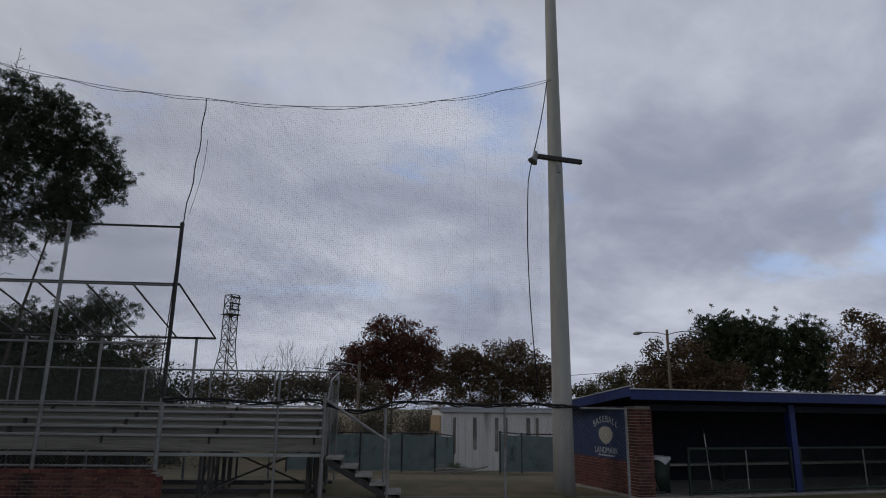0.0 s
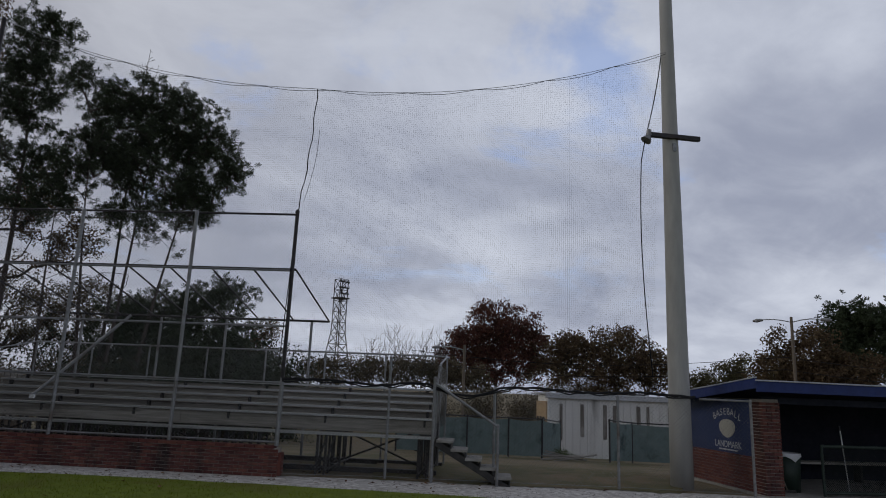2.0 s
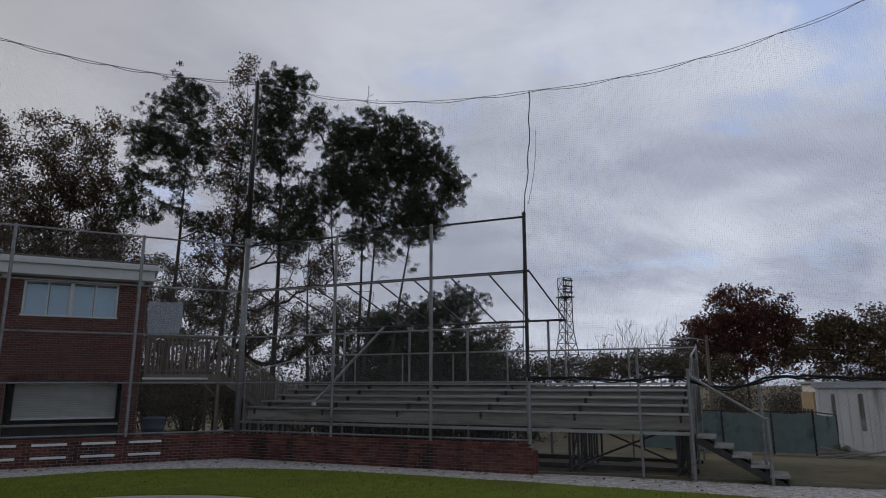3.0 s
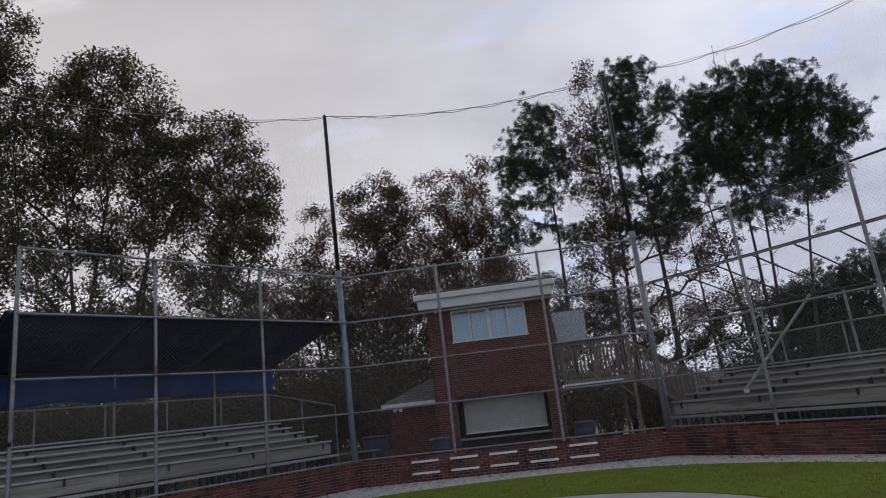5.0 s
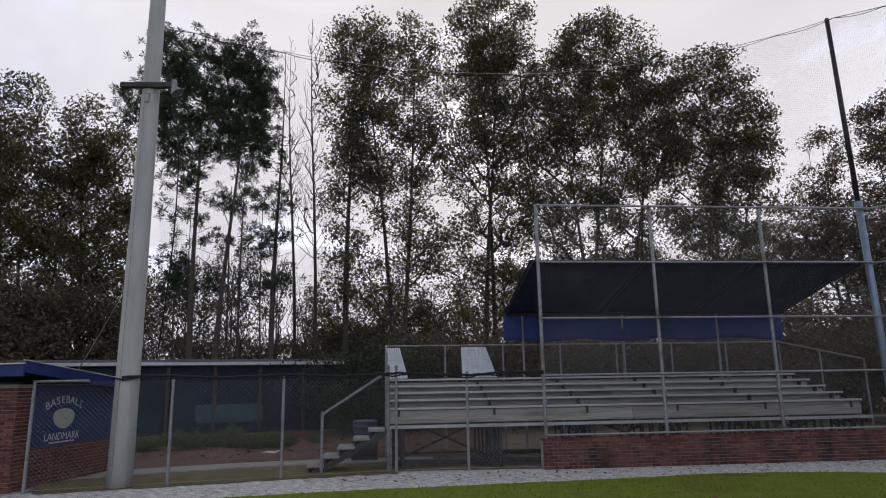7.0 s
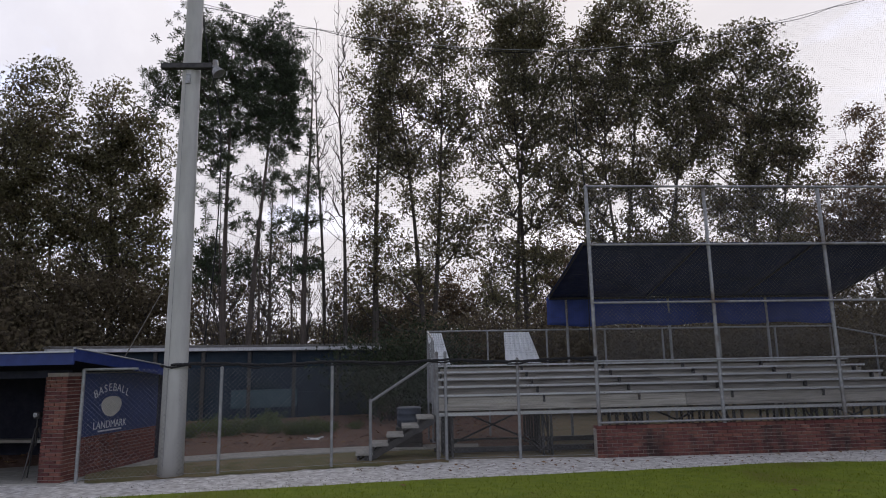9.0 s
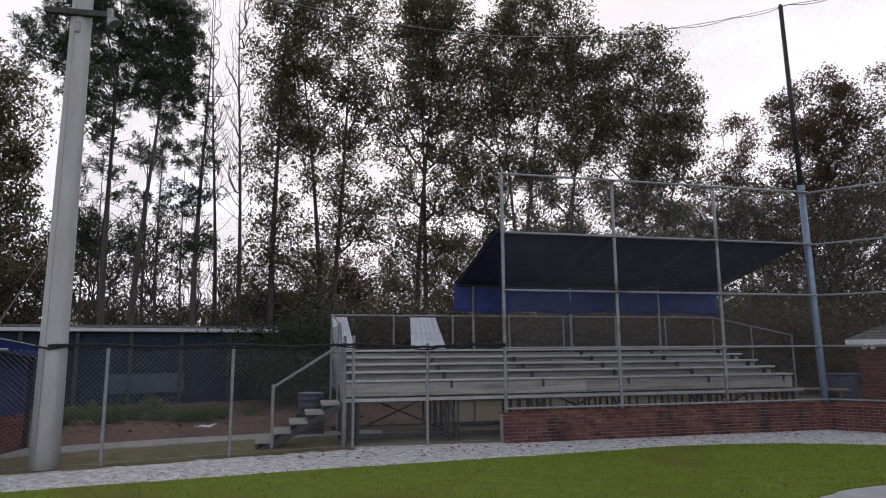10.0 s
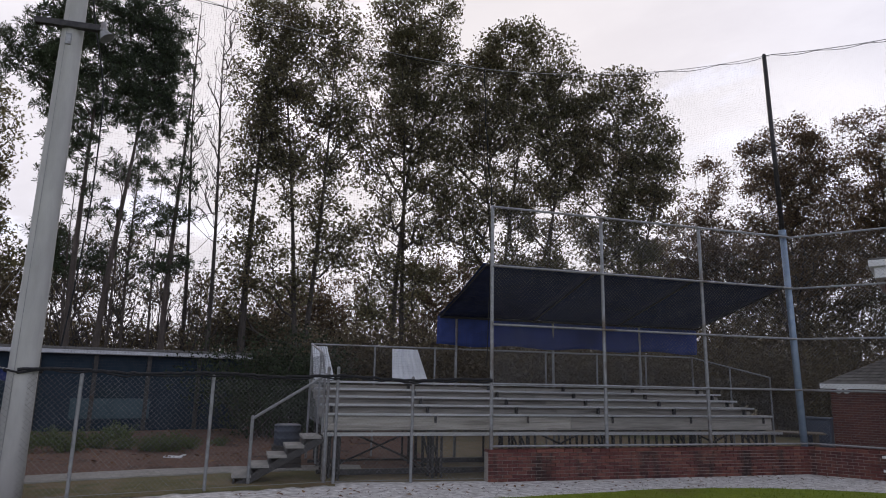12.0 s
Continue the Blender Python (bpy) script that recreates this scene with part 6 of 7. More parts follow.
def shrub(seed, size, height, leaf_mat, label, n=260, per=22, leaf=0.07, name="shrub"):
    rng = random.Random(seed)
    wood, centres = Soup(), []
    for i in range(n // 6):
        a, r = rng.uniform(0, 6.28), rng.random() ** 0.5
        b = bend(rng, Vector((0.2 * size * r * math.cos(a), 0.2 * size * r * math.sin(a), -0.05)), Vector((math.cos(a) * r, math.sin(a) * r, height / size * 1.6)), height * rng.uniform(0.7, 1.1), 4, 0.2, 0.02)
        limb(wood, b, 0.02, 0.005, 4)
        for j in range(6):
            q, e = at(b, rng.uniform(0.3, 1))
            centres.append(tuple(q + Vector((rng.gauss(0, 0.22 * size), rng.gauss(0, 0.22 * size), rng.gauss(0, 0.10 * height)))))
    centres = [c for c in centres if c[2] > 0.05]
    t = thing(name, pose(0, 0, 0), label, "shrub", "shrubs")
    part("stem_clump", wood, M_BARK, t)
    part("foliage", leaves_mesh("foliage", centres, per, (0.13 * size, 0.13 * size, 0.12 * height), leaf, seed), leaf_mat, t)
    return t


def place(proto, az, d, scale=1.0, turn=0.0, z=None, wide=1.0):
    """Stands a copy at a bearing and distance from the middle of the field."""
    x, y, g = polar(az, d, z)
    return copy_thing(proto, Matrix.Translation((x, y, g - 0.05)) @ Matrix.Rotation(radians(turn), 4, "Z") @ Matrix.Diagonal((scale * wide, scale * wide, scale, 1)))


def stand_at(proto, az, d, scale=1.0, turn=0.0, z=None, wide=1.0):
    x, y, g = polar(az, d, z)
    proto.matrix_basis = Matrix.Translation((x, y, g - 0.05)) @ Matrix.Rotation(radians(turn), 4, "Z") @ Matrix.Diagonal((scale * wide, scale * wide, scale, 1))
    return proto


M_CLOD = mat("sand_clod", (0.20, 0.185, 0.165), (0.52, 0.50, 0.475), 3.0, 0.95, island=0.5)
M_LEAF_UNDER = mat("dry_undergrowth_leaf", (0.085, 0.068, 0.042), (0.135, 0.108, 0.068), 0.6, 0.85, stain=(0.05, 0.055, 0.026), stain_scale=0.35, stain_cut=0.54, island=0.4, through_light=0.3)

# the wood, tree by tree
leafy(-82.1, 31.9, M_LEAF_OLIVE, "tall airy broadleaf tree with thinning olive and brown leaves", [(0, -0.56, 14.6), (1.13, 0.41, 12.8)],
    [(-0.1, 13, 1.2, 2, 0.7), (-0.9, 10.6, 1.8, 2.2, 0.8), (0.8, 9.6, 1.7, 2.2, 0.8), (-0.2, 6.9, 2.2, 2.3, 1), (-2.3, 9.2, 1.5, 2.5, 0.8)])
leafy(-76.3, 30.9, M_LEAF_OLIVE, "rounded broadleaf tree in brown-olive leaf by the pole", [(-0, -0.54, 14.2)],
    [(-0.4, 12.6, 1.1, 1.5, 0.7), (-1.3, 10.7, 1.3, 1.7, 0.8), (0.7, 10.7, 1.1, 2.1, 0.8), (-0, 8.2, 2, 2, 1), (-0.1, 6, 2.2, 1.9, 1)])
leafy(-81.2, 28.9, M_LEAF_UNDER, "dense low brown thicket below the broadleaf trees", [(-0, -0.18, 5.4), (2.97, 2.82, 5.5), (1.62, 1.47, 5.2)],
    [(-0.1, 4.3, 2.4, 1.6, 1), (2.9, 4.3, 1.9, 1.4, 1), (-2.4, 4.2, 1.6, 1.8, 1), (1.4, 3.1, 3.2, 1.1, 1)])
pine_like(-68.1, 24.9, "tall dark pine with a bare lower trunk", [(0, -0.2, 15.2)],
    [(-0.6, 13.7, 1.2, 1.3, 1), (-1.7, 12.1, 1, 1.1, 1), (0.2, 12, 0.8, 1.2, 1), (-0.9, 10.6, 0.9, 0.5, 1), (-0.6, 9.7, 0.6, 0.3, 1), (-0.5, 9, 0.6, 0.3, 1), (-0.6, 7.9, 0.5, 0.3, 0.8)])
pine_like(-66.4, 25.3, "leaning dark pine beside the first one", [(0, 0.67, 14.9)],
    [(0.5, 14.1, 1.1, 1.2, 1), (1.2, 12.7, 0.8, 1.1, 1), (0.4, 11.7, 0.9, 0.9, 1), (1.5, 11.2, 0.6, 0.5, 1), (0, 10.5, 0.5, 0.4, 1), (0.5, 9.7, 0.5, 0.2, 0.7)])
pine_like(-61.9, 25.7, "thin half-dead pine with scattered needle clumps", [(-0, 0.12, 15.2)],
    [(-0.1, 10.4, 0.5, 0.2, 1), (0, 8.8, 0.8, 0.3, 1), (-0.2, 7.4, 0.6, 0.3, 1), (0.4, 5.6, 0.5, 0.3, 1), (-0.4, 6.8, 0.4, 0.2, 1)])
pine_like(-64.5, 26.9, "slim young pine among the taller ones", [(0, -0.12, 11.3), (-2.27, -2.44, 6.9)],
    [(-0, 10.7, 0.4, 0.3, 0.7), (-2.4, 6, 0.5, 0.9, 1)])
leafy(-58.4, 28.4, None, "tall bare narrow tree with upright twigs", [(0, -0.42, 18.4)],
    [(-0.3, 16.7, 0.4, 1.7, 0.8), (-0.4, 13.7, 0.6, 2.2, 0.7), (-0.3, 9.6, 0.9, 2.3, 0.5)])
leafy(-60.1, 29.9, None, "bare forked sapling beside the half-dead pine", [(-0, -0.58, 18)],
    [(-0.7, 16, 0.4, 2, 0.8), (-0.2, 11.9, 0.6, 2.2, 0.5)])
leafy(-55.9, 28.9, M_LEAF_OLIVE, "slender broadleaf tree half bare with a few brown leaves", [(-0, 0.19, 18.5)],
    [(0.3, 16.5, 1.2, 2, 0.55), (-0.3, 13.5, 1, 1.9, 0.45), (0.6, 11.3, 0.9, 1.6, 0.45), (-0.6, 9.7, 0.6, 1.3, 0.4), (0.1, 7.4, 1, 1.5, 0.5)])
leafy(-51.4, 28.9, M_LEAF_OLIVE, "forked broadleaf tree with airy olive leaves", [(-0, -1.5, 18.7), (0.12, 0.89, 18.8)],
    [(-1.6, 17.3, 1.4, 1.6, 0.75), (0.7, 17.2, 1.3, 1.6, 0.75), (-0.4, 14.6, 1.8, 1.7, 0.8), (-1.4, 12.4, 1.3, 1.6, 0.6), (1.2, 12.7, 1.2, 1.9, 0.7), (0.1, 10, 1.5, 1.6, 0.6), (1.1, 7.7, 1.2, 1.3, 0.7), (-0.7, 6.2, 1.2, 1.3, 0.6), (-2.7, 5.5, 1, 1, 0.5)])
leafy(-44.0, 29.8, M_LEAF_OLIVE, "tallest broadleaf tree with two straight stems", [(0, 0.98, 20.1), (0.6, 0.21, 17.8)],
    [(0.8, 18.7, 1.8, 1.8, 1), (-0.4, 16.3, 1.3, 1.8, 1), (1.7, 16.2, 1.3, 1.7, 1), (0.5, 14, 1.8, 1.7, 1), (-0.8, 11.6, 1, 1.4, 0.7), (1.5, 11.7, 1.2, 1.4, 0.8), (0.7, 9.3, 1.5, 1.3, 0.6), (-0.7, 7.6, 1.1, 1.6, 0.6), (1.3, 7, 1.1, 1.6, 0.6), (-0.3, 5, 1.2, 1.5, 0.6)])
leafy(-35.2, 30.8, M_LEAF_OLIVE, "broad several-stemmed tree with a rounded olive crown", [(0, 1.48, 18.4), (0.29, -0.72, 17), (0.96, 3.52, 15.2), (2.09, 3.01, 14.4)],
    [(1.4, 17.5, 2.1, 1.6, 1), (-0.5, 16.1, 1.6, 1.7, 1), (3, 15.3, 1.5, 1.7, 1), (0.9, 13.9, 2.2, 2, 1), (-1.5, 13, 1.3, 1.7, 0.8), (3.3, 12.2, 1.4, 1.6, 1), (-0.6, 10.7, 1.8, 1.6, 0.8), (2.1, 9.9, 1.7, 1.6, 0.9), (-1.7, 8.9, 1.3, 1.4, 0.6), (0.7, 7.7, 1.9, 1, 0.6), (2.6, 7, 1.4, 1, 0.7)])
leafy(-25.1, 31.2, M_LEAF_OLIVE, "rounded broadleaf tree at the wood's edge", [(-0, 0.5, 16.1), (-0.22, 2.25, 13.3)],
    [(0.6, 15.3, 1.5, 1.3, 1), (-0.9, 14, 1.4, 1.6, 1), (1.8, 13.2, 1.1, 1.6, 1), (0.1, 11.7, 1.8, 1.6, 1), (2.3, 11.5, 0.7, 1.5, 1), (1.2, 9.4, 1.5, 1.5, 1), (-0.8, 9.2, 1.3, 1.5, 0.8), (2.2, 9.8, 0.6, 1, 1), (0.3, 7.3, 1.7, 1.2, 0.8)])
leafy(-15.7, 42.2, M_LEAF_BROWN, "low russet tree losing its leaves", [(0, -0.55, 15.6), (-0.47, -1.18, 14.4)],
    [(-0.4, 14.2, 1.1, 1.6, 0.35), (-0.7, 11.6, 1.6, 1.8, 0.5), (-0.1, 9.1, 2, 2.1, 0.8), (-2.9, 9.3, 1.9, 2.1, 0.6)])
leafy(-10.5, 38.2, M_LEAF_BROWN, "russet tree with an evergreen top behind the booth", [(-0, -0.42, 16.1), (-0.3, -1.8, 15.1)],
    [(-0, 15.1, 1.1, 1, 1), (-1.8, 14.6, 0.6, 0.6, 1), (-0.7, 12.9, 1.7, 1.7, 0.8), (0.9, 13.4, 1.5, 1.5, 0.8), (1.3, 11, 1.6, 1.7, 0.7), (-0.9, 10.2, 1.7, 1.7, 0.8), (0.5, 8.3, 2.4, 2, 1)])
leafy(-3.5, 40.2, M_LEAF_BROWN, "twiggy russet trees nearly bare at the top", [(-0, -0.86, 17.1), (1.37, 1.66, 17.4), (0.68, 0.23, 16.5)],
    [(-1, 15.7, 1.4, 1.6, 0.35), (1.5, 15.9, 1.5, 1.6, 0.4), (0.1, 13.5, 2.1, 1.9, 0.5), (1.9, 12.5, 1.8, 2.2, 0.6), (-1.2, 11.3, 1.7, 2.2, 0.6), (0.6, 9.5, 2.8, 2, 0.9)])
pine_like(4.8, 36.2, "tall pine with an open crown behind the booth", [(0, 0.27, 18.9)],
    [(0.1, 17.9, 1.2, 1.1, 1), (-1.1, 16.1, 1.1, 1, 1), (0.9, 16.1, 0.8, 1, 1), (-2.1, 15, 0.8, 0.8, 1), (0.1, 14.7, 1.3, 0.8, 1), (-1.6, 13.3, 1.2, 0.6, 0.6), (0.7, 13, 1.1, 0.5, 0.6), (-2.2, 11.6, 0.9, 0.7, 0.6), (-0.3, 11.3, 1.2, 0.5, 0.5), (1.4, 10.9, 0.9, 0.6, 0.5)])
leafy(8.9, 37.2, M_LEAF_BROWN, "thin broadleaf tree with russet leaves between the pines", [(-0, 0.58, 21.4), (0.64, 1.08, 19.9)],
    [(0.6, 20.5, 0.7, 1.1, 0.4), (0, 17.7, 1, 1.8, 0.45), (-0.4, 14.8, 1, 1.8, 0.6), (0.7, 12, 1.3, 2.1, 0.6), (-0.3, 10, 1.5, 1.7, 0.7), (3.7, 11.3, 1.3, 1.7, 0.5), (4.9, 9.3, 1.6, 1.7, 0.5)])
pine_like(13.3, 36.2, "tall pine with a tufted top behind the deck", [(0, -0.14, 20.6)],
    [(-0.1, 19.4, 1.2, 1.3, 1), (-1, 17.3, 1.1, 1, 1), (0.5, 17.2, 1, 1, 1), (-1.7, 15.6, 1, 0.8, 1), (-0, 15.2, 1.2, 0.9, 1), (-0.9, 13.2, 1.2, 0.7, 0.6), (0.5, 12.8, 1, 0.8, 0.6), (-0.3, 10.8, 1.4, 0.9, 0.5)])
pine_like(20.6, 33.2, "broad heavy pine with several stems and spreading limbs", [(-0, 1.06, 16.7), (1.19, 3.03, 14.9), (-0.94, -1.66, 14.3), (-2.46, -2.73, 11.3)],
    [(0.9, 15.9, 1.8, 1, 1), (-1, 15.2, 1.4, 1.2, 1), (-2.4, 16.5, 0.7, 0.6, 1), (2.4, 15.1, 1.6, 1.2, 1), (3.4, 13.8, 1.3, 1.2, 1), (4.6, 13, 0.9, 0.7, 1), (0.9, 13.4, 2.4, 1.5, 1), (3.2, 11.7, 1.3, 1, 1), (-0.9, 12.4, 1.4, 1.4, 1), (1.8, 11, 1.5, 1, 1), (3.4, 10.5, 0.7, 0.5, 1), (-2.3, 13.1, 0.9, 0.9, 0.8), (-0.2, 9.9, 1.2, 0.8, 0.7), (1.9, 9.2, 1, 0.6, 0.5), (-3, 11, 1, 1.2, 0.6)])
leafy(20.2, 37.2, None, "bare treetop rising behind the broad pine", [(0, 0.4, 20.8)],
    [(0.4, 19.5, 0.5, 1.2, 0.6), (1, 18.9, 0.4, 0.9, 0.5)])
pine_like(28.1, 38.2, "dense low evergreens behind the open stand", [(0, 0.99, 8.8), (-2.57, -2.34, 7.8), (-4.37, -4.51, 7.3)],
    [(0.9, 7.9, 1, 0.8, 1), (2.2, 8.2, 0.3, 0.3, 1), (-0.6, 7.1, 1.4, 1, 1), (-2.4, 6.5, 1.7, 1.2, 1), (-4.4, 6, 1.7, 1.1, 1), (-2, 4.7, 2.8, 1.1, 1), (1.2, 5.8, 1, 1.1, 1)])
leafy(31.4, 44.2, M_LEAF_BROWN, "thin brown sapling at the end of the wood", [(-0, 0.3, 7.7)],
    [(-0.1, 6.2, 1.3, 1.4, 0.5), (1, 6.6, 0.6, 1.2, 0.3), (-0.9, 5.4, 1.2, 0.8, 0.7)])
leafy(-9.0, 43.2, M_LEAF_UNDER, "dense dark thicket filling the wood behind the booth", [(0, -0.27, 9), (5.72, 5.6, 9.3), (11.85, 11.89, 9.1)],
    [(-3, 7.5, 2.8, 2.9, 1), (1.3, 6.9, 2.9, 2.6, 1), (5.6, 7.4, 3.1, 3.1, 1), (10.3, 7.1, 3.2, 2.7, 1), (14.7, 6.4, 2.5, 2.4, 0.7), (18.5, 5.7, 2.6, 2, 0.6), (22.9, 5.8, 2.8, 2.1, 0.7)])
leafy(-51.3, 36.9, M_LEAF_BROWN, "brown saplings below the tall broadleaf trees", [(0, 0.08, 8.4), (3.11, 3.25, 8), (7.48, 7.78, 8.9), (11.24, 11.61, 8.2)],
    [(-0.6, 5.2, 2.2, 1.9, 0.8), (2.2, 5.2, 1.9, 1.9, 0.6), (7.3, 6.3, 2.2, 2.3, 0.8), (10.9, 6.9, 2.6, 1.9, 0.9), (15, 6.9, 2.6, 1.9, 0.9), (18.5, 6.2, 2.6, 2.3, 0.9), (22.3, 7.7, 2.3, 2.6, 0.8)])
leafy_far(52.2, 72.0, M_LEAF_RED, "rounded tree with dark red autumn leaves", [(0, 0.15, 13)],
    [(0.2, 11.3, 3.6, 1.9, 1), (-2.8, 8.7, 2.6, 2.2, 1), (3, 8.8, 2.4, 2.4, 1), (-0.3, 7.2, 5.3, 2.2, 1)])
leafy_far(59.9, 70.1, M_LEAF_BROWN, "long brown and olive thicket in thinning leaf", [(0, 0.02, 10.2), (2.98, 3.34, 10.2), (-2.99, -3.01, 9.3), (5.65, 5.71, 8.7)],
    [(-3, 8, 2.1, 1.9, 0.8), (0, 8.8, 2.7, 1.9, 0.8), (3, 8.6, 2.4, 2.2, 0.8), (5.7, 7.7, 2.1, 1.9, 0.8), (1.2, 6, 6.5, 1.9, 1)])
leafy_far(43.7, 65.9, None, "bare grey-twigged trees beyond the yard", [(0, -0.51, 10), (-2.39, -2.7, 8.7), (2.44, 2.38, 9.1), (4.08, 4.04, 9.4)],
    [(-0.4, 8.2, 2, 1.9, 0.9), (-2.6, 7.6, 1.6, 1.4, 0.8), (2.3, 7.8, 2.2, 1.6, 0.9), (4.1, 8.2, 1.7, 1.9, 0.9)])
leafy_far(42.1, 63.9, M_LEAF_UNDER, "low brown and green hedge beyond the yard", [(0, -0.09, 6.4), (-5.02, -5.1, 5.8), (4.17, 4.1, 6.5)],
    [(4.1, 5.6, 3.8, 1.1, 1), (-0, 5.5, 3.6, 0.9, 1), (-5.1, 5.2, 3, 0.9, 1), (8.5, 5, 3.3, 1.1, 1)])
leafy_far(68.7, 76.2, M_LEAF_OLIVE, "small olive trees past the concrete pole", [(-0, 0.06, 7.2), (3.69, 4, 8.3)],
    [(0, 6.1, 1.6, 1, 1), (3.8, 7.1, 1.9, 1.3, 0.8), (2.2, 5.6, 2.4, 0.9, 1)])
leafy_far(76.2, 66.3, M_LEAF_BROWN, "broad brown tree behind the dugout roof", [(0, 0.05, 10.5)],
    [(0.2, 8.4, 2.9, 2, 1), (-1.9, 6.6, 2.3, 1.6, 1), (2.8, 6.6, 2.9, 1.8, 1), (0, 5.7, 4.4, 1.3, 1)])
pine_far_like(80.6, 74.3, "broad dense dark pine above the dugout roof", [(-0, 0.3, 13.1), (2.34, 3.13, 12.1)],
    [(0.2, 11.4, 2.7, 2, 1), (-2.3, 11.2, 1.9, 1.7, 1), (2.8, 11, 1.7, 2, 1), (-0.1, 8.2, 3.6, 2, 1)])
pine_far_like(85.3, 75.4, "smaller dark pine above the dugout roof", [(0, 0.38, 12.6)],
    [(0.2, 11, 1.8, 1.6, 1), (1.6, 9.2, 1.1, 1, 1), (-1.1, 8.7, 1.4, 1.5, 1), (0.4, 7.2, 1.9, 1.3, 1)])
leafy_far(88.6, 66.4, M_LEAF_BROWN, "half-bare brown tree at the street", [(0, 0.88, 12.1)],
    [(0.7, 10.6, 1.6, 1.6, 0.6), (1.5, 7.9, 2, 1.9, 0.6), (-0.8, 7.4, 1.6, 1.6, 0.6), (3.3, 8.8, 1.9, 2.8, 0.6)])

leafy(-68.0, 28.4, None, "tangle of bare brown twigs below the pines", [(0, -0.2, 5.3), (1.52, 1.66, 6.1), (3.11, 3.3, 5.4), (4.27, 4.01, 4.9)],
    [(-0.2, 4, 1.5, 1.4, 0.6), (1.5, 4.4, 1.6, 1.6, 0.6), (3.6, 4, 1.7, 1.4, 0.6), (0.5, 6, 1.8, 1.4, 0.3), (2.6, 6.1, 1.4, 1.5, 0.3)])
leafy(-66.7, 29.9, M_LEAF_UNDER, "brown brush by the low shed", [(0, -0.02, 3.9), (3.07, 3.06, 3.9), (5.32, 5.31, 4.4)],
    [(-1.1, 3.1, 1.4, 0.7, 0.6), (0.9, 3.1, 1.4, 0.7, 0.5), (3.1, 3.1, 1.5, 0.7, 0.6), (5.3, 3.6, 1.3, 1.1, 0.8), (7.1, 3.9, 1.3, 1.2, 1)])

pine_like(-65.6, 26.5, "young pines with low limbs between the tall trunks", [(-0, -0.03, 9.6), (-1.22, -1.48, 8.8), (1.36, 1.14, 9)],
    [(-0.7, 8.9, 0.5, 0.3, 0.7), (-1.9, 7.1, 0.6, 0.3, 0.7), (-0.4, 7.4, 0.5, 0.3, 0.7), (0.8, 9.4, 0.6, 0.3, 0.6), (-0.1, 8.6, 0.5, 0.3, 0.6), (0.7, 7.3, 0.5, 0.3, 0.7), (-0.4, 5.9, 0.6, 0.3, 0.8), (-1.4, 5.5, 0.6, 0.4, 0.8), (1.2, 5.6, 0.6, 0.3, 0.7)])
leafy(-68.8, 33.9, M_LEAF_UNDER, "thin brown saplings behind the pine trunks", [(-0, -0.13, 7.7), (2.08, 1.98, 8.4), (4.24, 4.1, 8.2), (6.51, 6.42, 7.7)],
    [(-0.3, 5.5, 1.6, 2.1, 0.25), (2, 5.9, 1.6, 2.4, 0.2), (4.3, 5.4, 1.7, 2.2, 0.2), (6.6, 5, 1.5, 1.9, 0.3), (-1.3, 4.4, 1.5, 1.6, 0.4)])

# undergrowth
bush_a = shrub(41, 2.4, 3.6, M_LEAF_UNDER, "tangled brown undergrowth below the trees", 330, 20, 0.11, "undergrowth")
bush_g = shrub(42, 0.9, 0.85, M_LEAF_GREEN, "low green shrub in the mulch bed", 150, 22, 0.06)
bush_d = shrub(43, 2.6, 3.4, M_LEAF_DARK, "dense dark evergreen shrub by the shed", 360, 34, 0.10)
stand_at(bush_a, -50, 24.5, 1.0, 0)
k = 0
for i in range(17):
    place(bush_a, -86 + 4.6 * i, 48 + 3 * (i % 2), 1.5, 61 * i)
for a, d, s in ((-47, 26, 1.0), (-44, 25, 1.05), (-40.5, 27, 1.05), (-37, 26, 1.1), (-33, 28, 1.1), (-29, 28, 1.0), (-25, 29, 1.1), (-21, 30, 1.0), (-17, 32, 1.1), (-13, 31, 1.0), (-72, 31, 0.8), (-66, 32, 0.7), (-60, 32, 0.75), (-76, 30, 1.1), (-80, 28, 1.2), (-84, 27, 1.3), (-88, 26, 1.4), (-56, 30, 0.9),
                (-9, 36, 1.1), (-5, 38, 1.2), (-1, 38, 1.1), (7, 36, 1.1), (11, 36, 1.0), (15, 38, 0.9), (19, 36, 1.0), (23, 35, 1.0), (27, 38, 1.1), (31, 42, 1.1), (35, 50, 1.1), (39, 56, 1.0), (43, 62, 1.0), (47, 60, 1.0), (51, 64, 1.2), (55, 62, 1.2), (58.5, 64, 1.2), (62, 66, 1.2), (66, 66, 1.0), (-90, 31, 2.0), (-84, 33, 1.9), (-52, 33, 1.3), (-44, 34, 1.3), (-34, 36, 1.5), (-24, 38, 1.7), (-16, 42, 2.0), (-9, 46, 2.1), (-2, 47, 2.1), (4, 46, 1.7), (11, 46, 1.4), (18, 46, 1.4), (25, 48, 1.5), (31, 52, 1.6), (-29, 38, 1.5), (-39, 36, 1.5), (-48, 35, 1.3), (-12, 38, 1.5), (-19, 36, 1.5)):
    k += 1
    place(bush_a, a, d, s, 47 * k)
stand_at(bush_d, -54.2, 22.5, 0.95, 0)
place(bush_d, -51.8, 23.5, 0.9, 120)
for a, d, s in ((24, 31, 1.0), (28.5, 36, 1.6), (20, 33, 0.9), (32, 42, 1.7), (25, 38, 2.0), (30, 44, 2.1), (22, 40, 1.8)):
    place(bush_d, a, d, s, 31 * a)
stand_at(bush_g, -67.6, 19.4, 0.70, 0, 0.08)
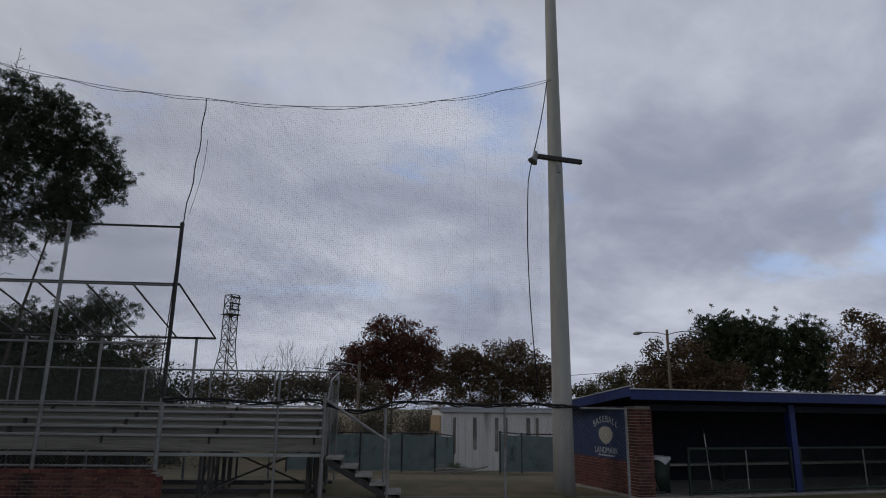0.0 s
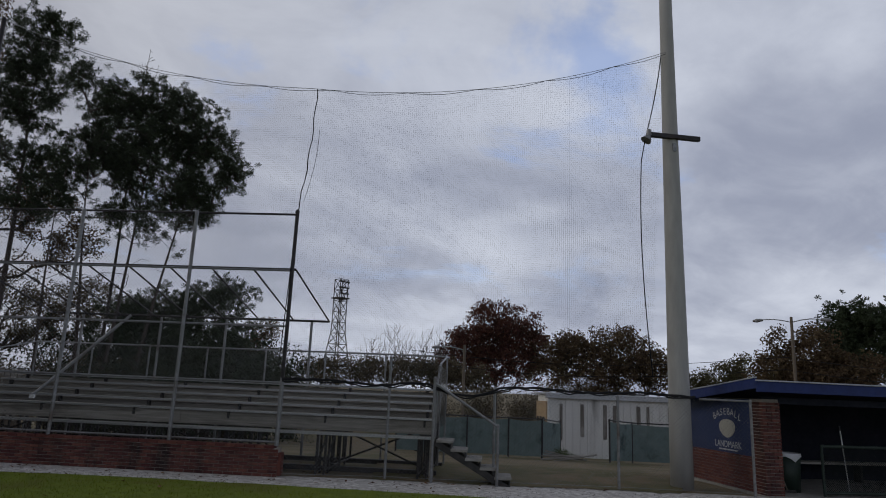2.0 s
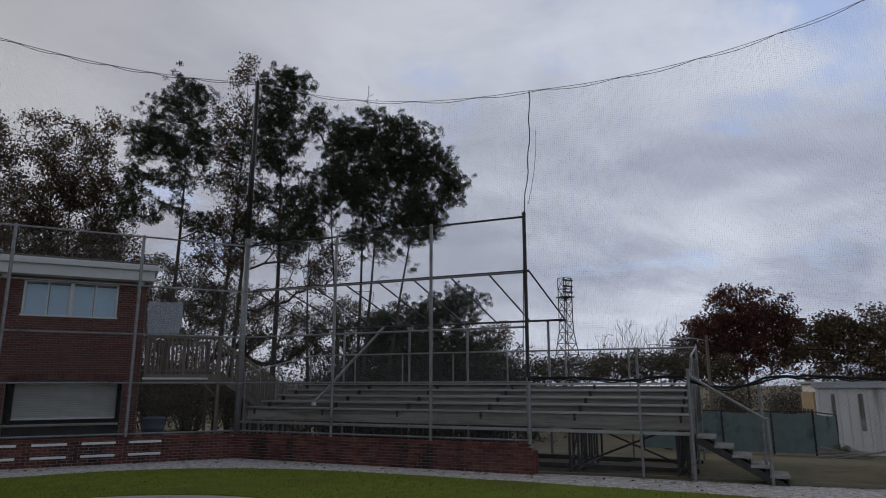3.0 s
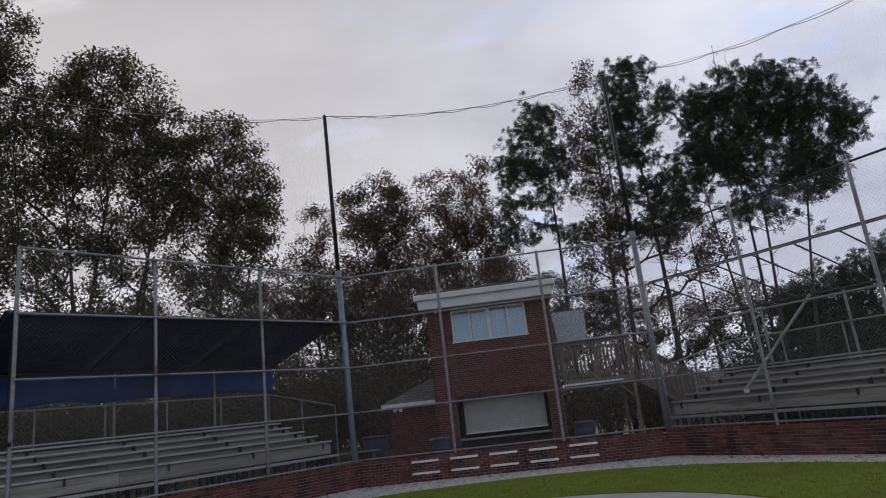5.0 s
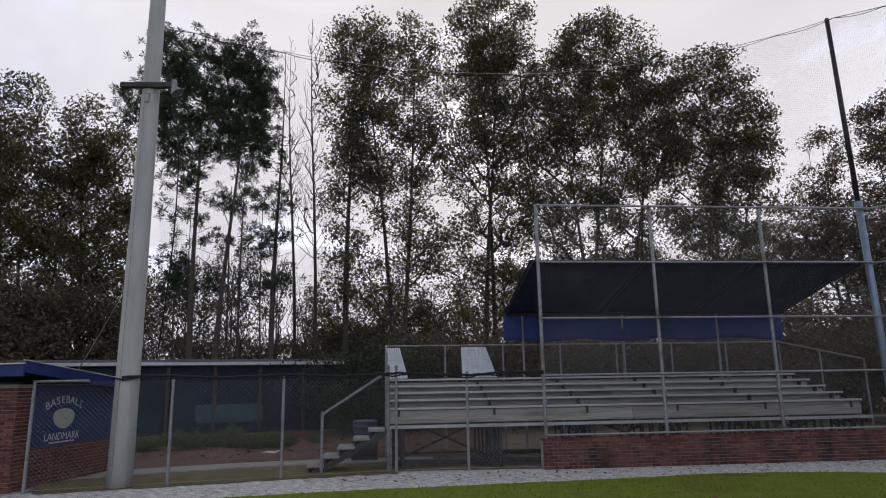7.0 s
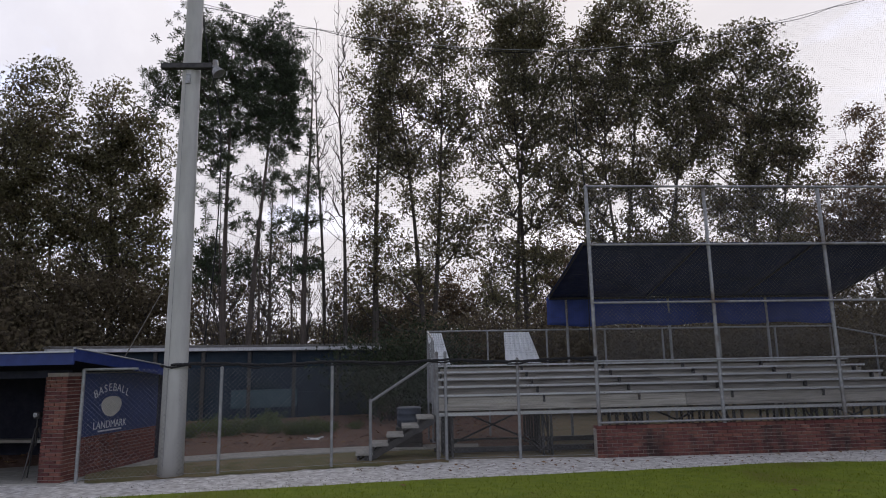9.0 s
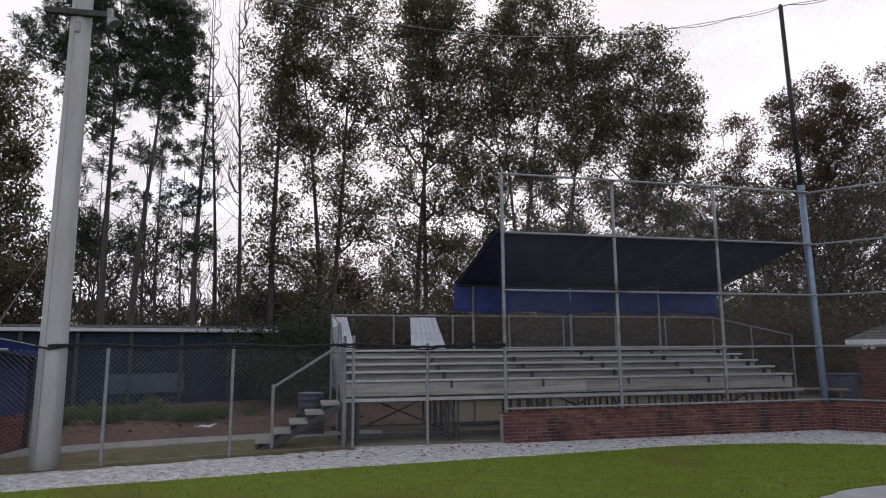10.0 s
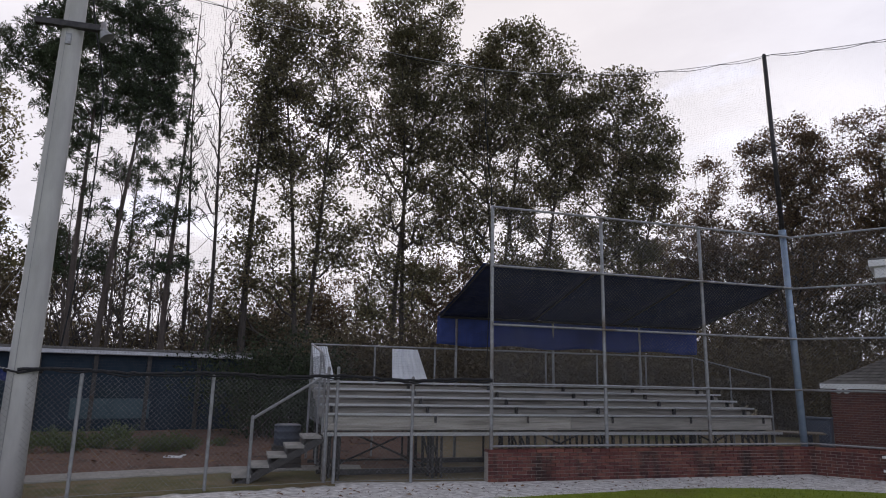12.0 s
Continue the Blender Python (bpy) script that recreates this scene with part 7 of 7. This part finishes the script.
for a, d, s in ((-65.9, 20.0, 0.72), (-64.2, 19.6, 0.58), (-62.6, 19.2, 0.66), (-61.3, 18.8, 0.78), (-60.0, 19.4, 0.55), (-70.5, 19.5, 0.7), (-64.4, 22, 0.8), (-73, 20, 0.7), (-68.8, 21, 0.75), (-57.8, 20, 0.45)):
    place(bush_g, a, d, s * 1.15, 53 * d, 0.11)
place(bush_g, 58.6, 30.5, 0.9, 10)

# clods and pebbles on the sand
rng = random.Random(78)
s = Soup()
runs = [(L_END, LT, 0.4), (LT, RT, 0.35), (RT, R_END, 0.4), (R_END, FENCE_R[-1], 0.3), (FENCE_L[-1], L_END, 0.3)]
for k in range(5200):
    A, B, o = rng.choice(runs)
    f = rng.random()
    x, y = A[0] + (B[0] - A[0]) * f, A[1] + (B[1] - A[1]) * f
    v = Vector((-x * 0.9, -10 - y)).normalized() * (o + 1.9 * rng.random())
    r = rng.uniform(0.008, 0.024)
    h = r * rng.uniform(0.4, 0.8)
    pts = [(x + v.x + r * rng.uniform(0.6, 1.6) * math.cos(6.283 * i / 4 + k), y + v.y + r * rng.uniform(0.6, 1.2) * math.sin(6.283 * i / 4 + k), 0.002) for i in range(4)]
    s.add(pts + [(x + v.x + rng.uniform(-r, r) * 0.3, y + v.y, 0.004 + h)], [(0, 1, 4), (1, 2, 4), (2, 3, 4), (3, 0, 4)])
tagged(part("sand_clods", s, M_CLOD), "small clods and pebbles on the sand track", "pebbles", kind="stuff")

# leaves on the ground
rng = random.Random(77)
spots = []
for k in range(900):
    a, d = rng.uniform(-84, -46), rng.uniform(16.4, 24)
    x, y, z = polar(a, d)
    spots.append((x, y, 0.10 + 0.012 * (d - 16.3)))
litter("mulch_leaves", spots, 0.07, M_LITTER, "brown fallen leaves on the mulched bank", 1, 0.03)
spots = []
for k in range(260):
    f, o = rng.random(), abs(rng.gauss(0, 0.5))
    A, B = rng.choice([(LT, L_END), (RT, R_END), (LT, RT), (L_END, FENCE_L[3]), (R_END, FENCE_R[3])])
    x, y = A[0] + (B[0] - A[0]) * f, A[1] + (B[1] - A[1]) * f
    v = Vector((-x, -9 - y)).normalized()
    spots.append((x + v.x * (0.2 + o), y + v.y * (0.2 + o), 0.004))
for k in range(150):
    spots.append((rng.uniform(-10, 12), rng.uniform(-13, -3), 0.06))
litter("track_leaves", spots, 0.045, M_LITTER, "dry leaves lying along the wall and on the turf", 2)
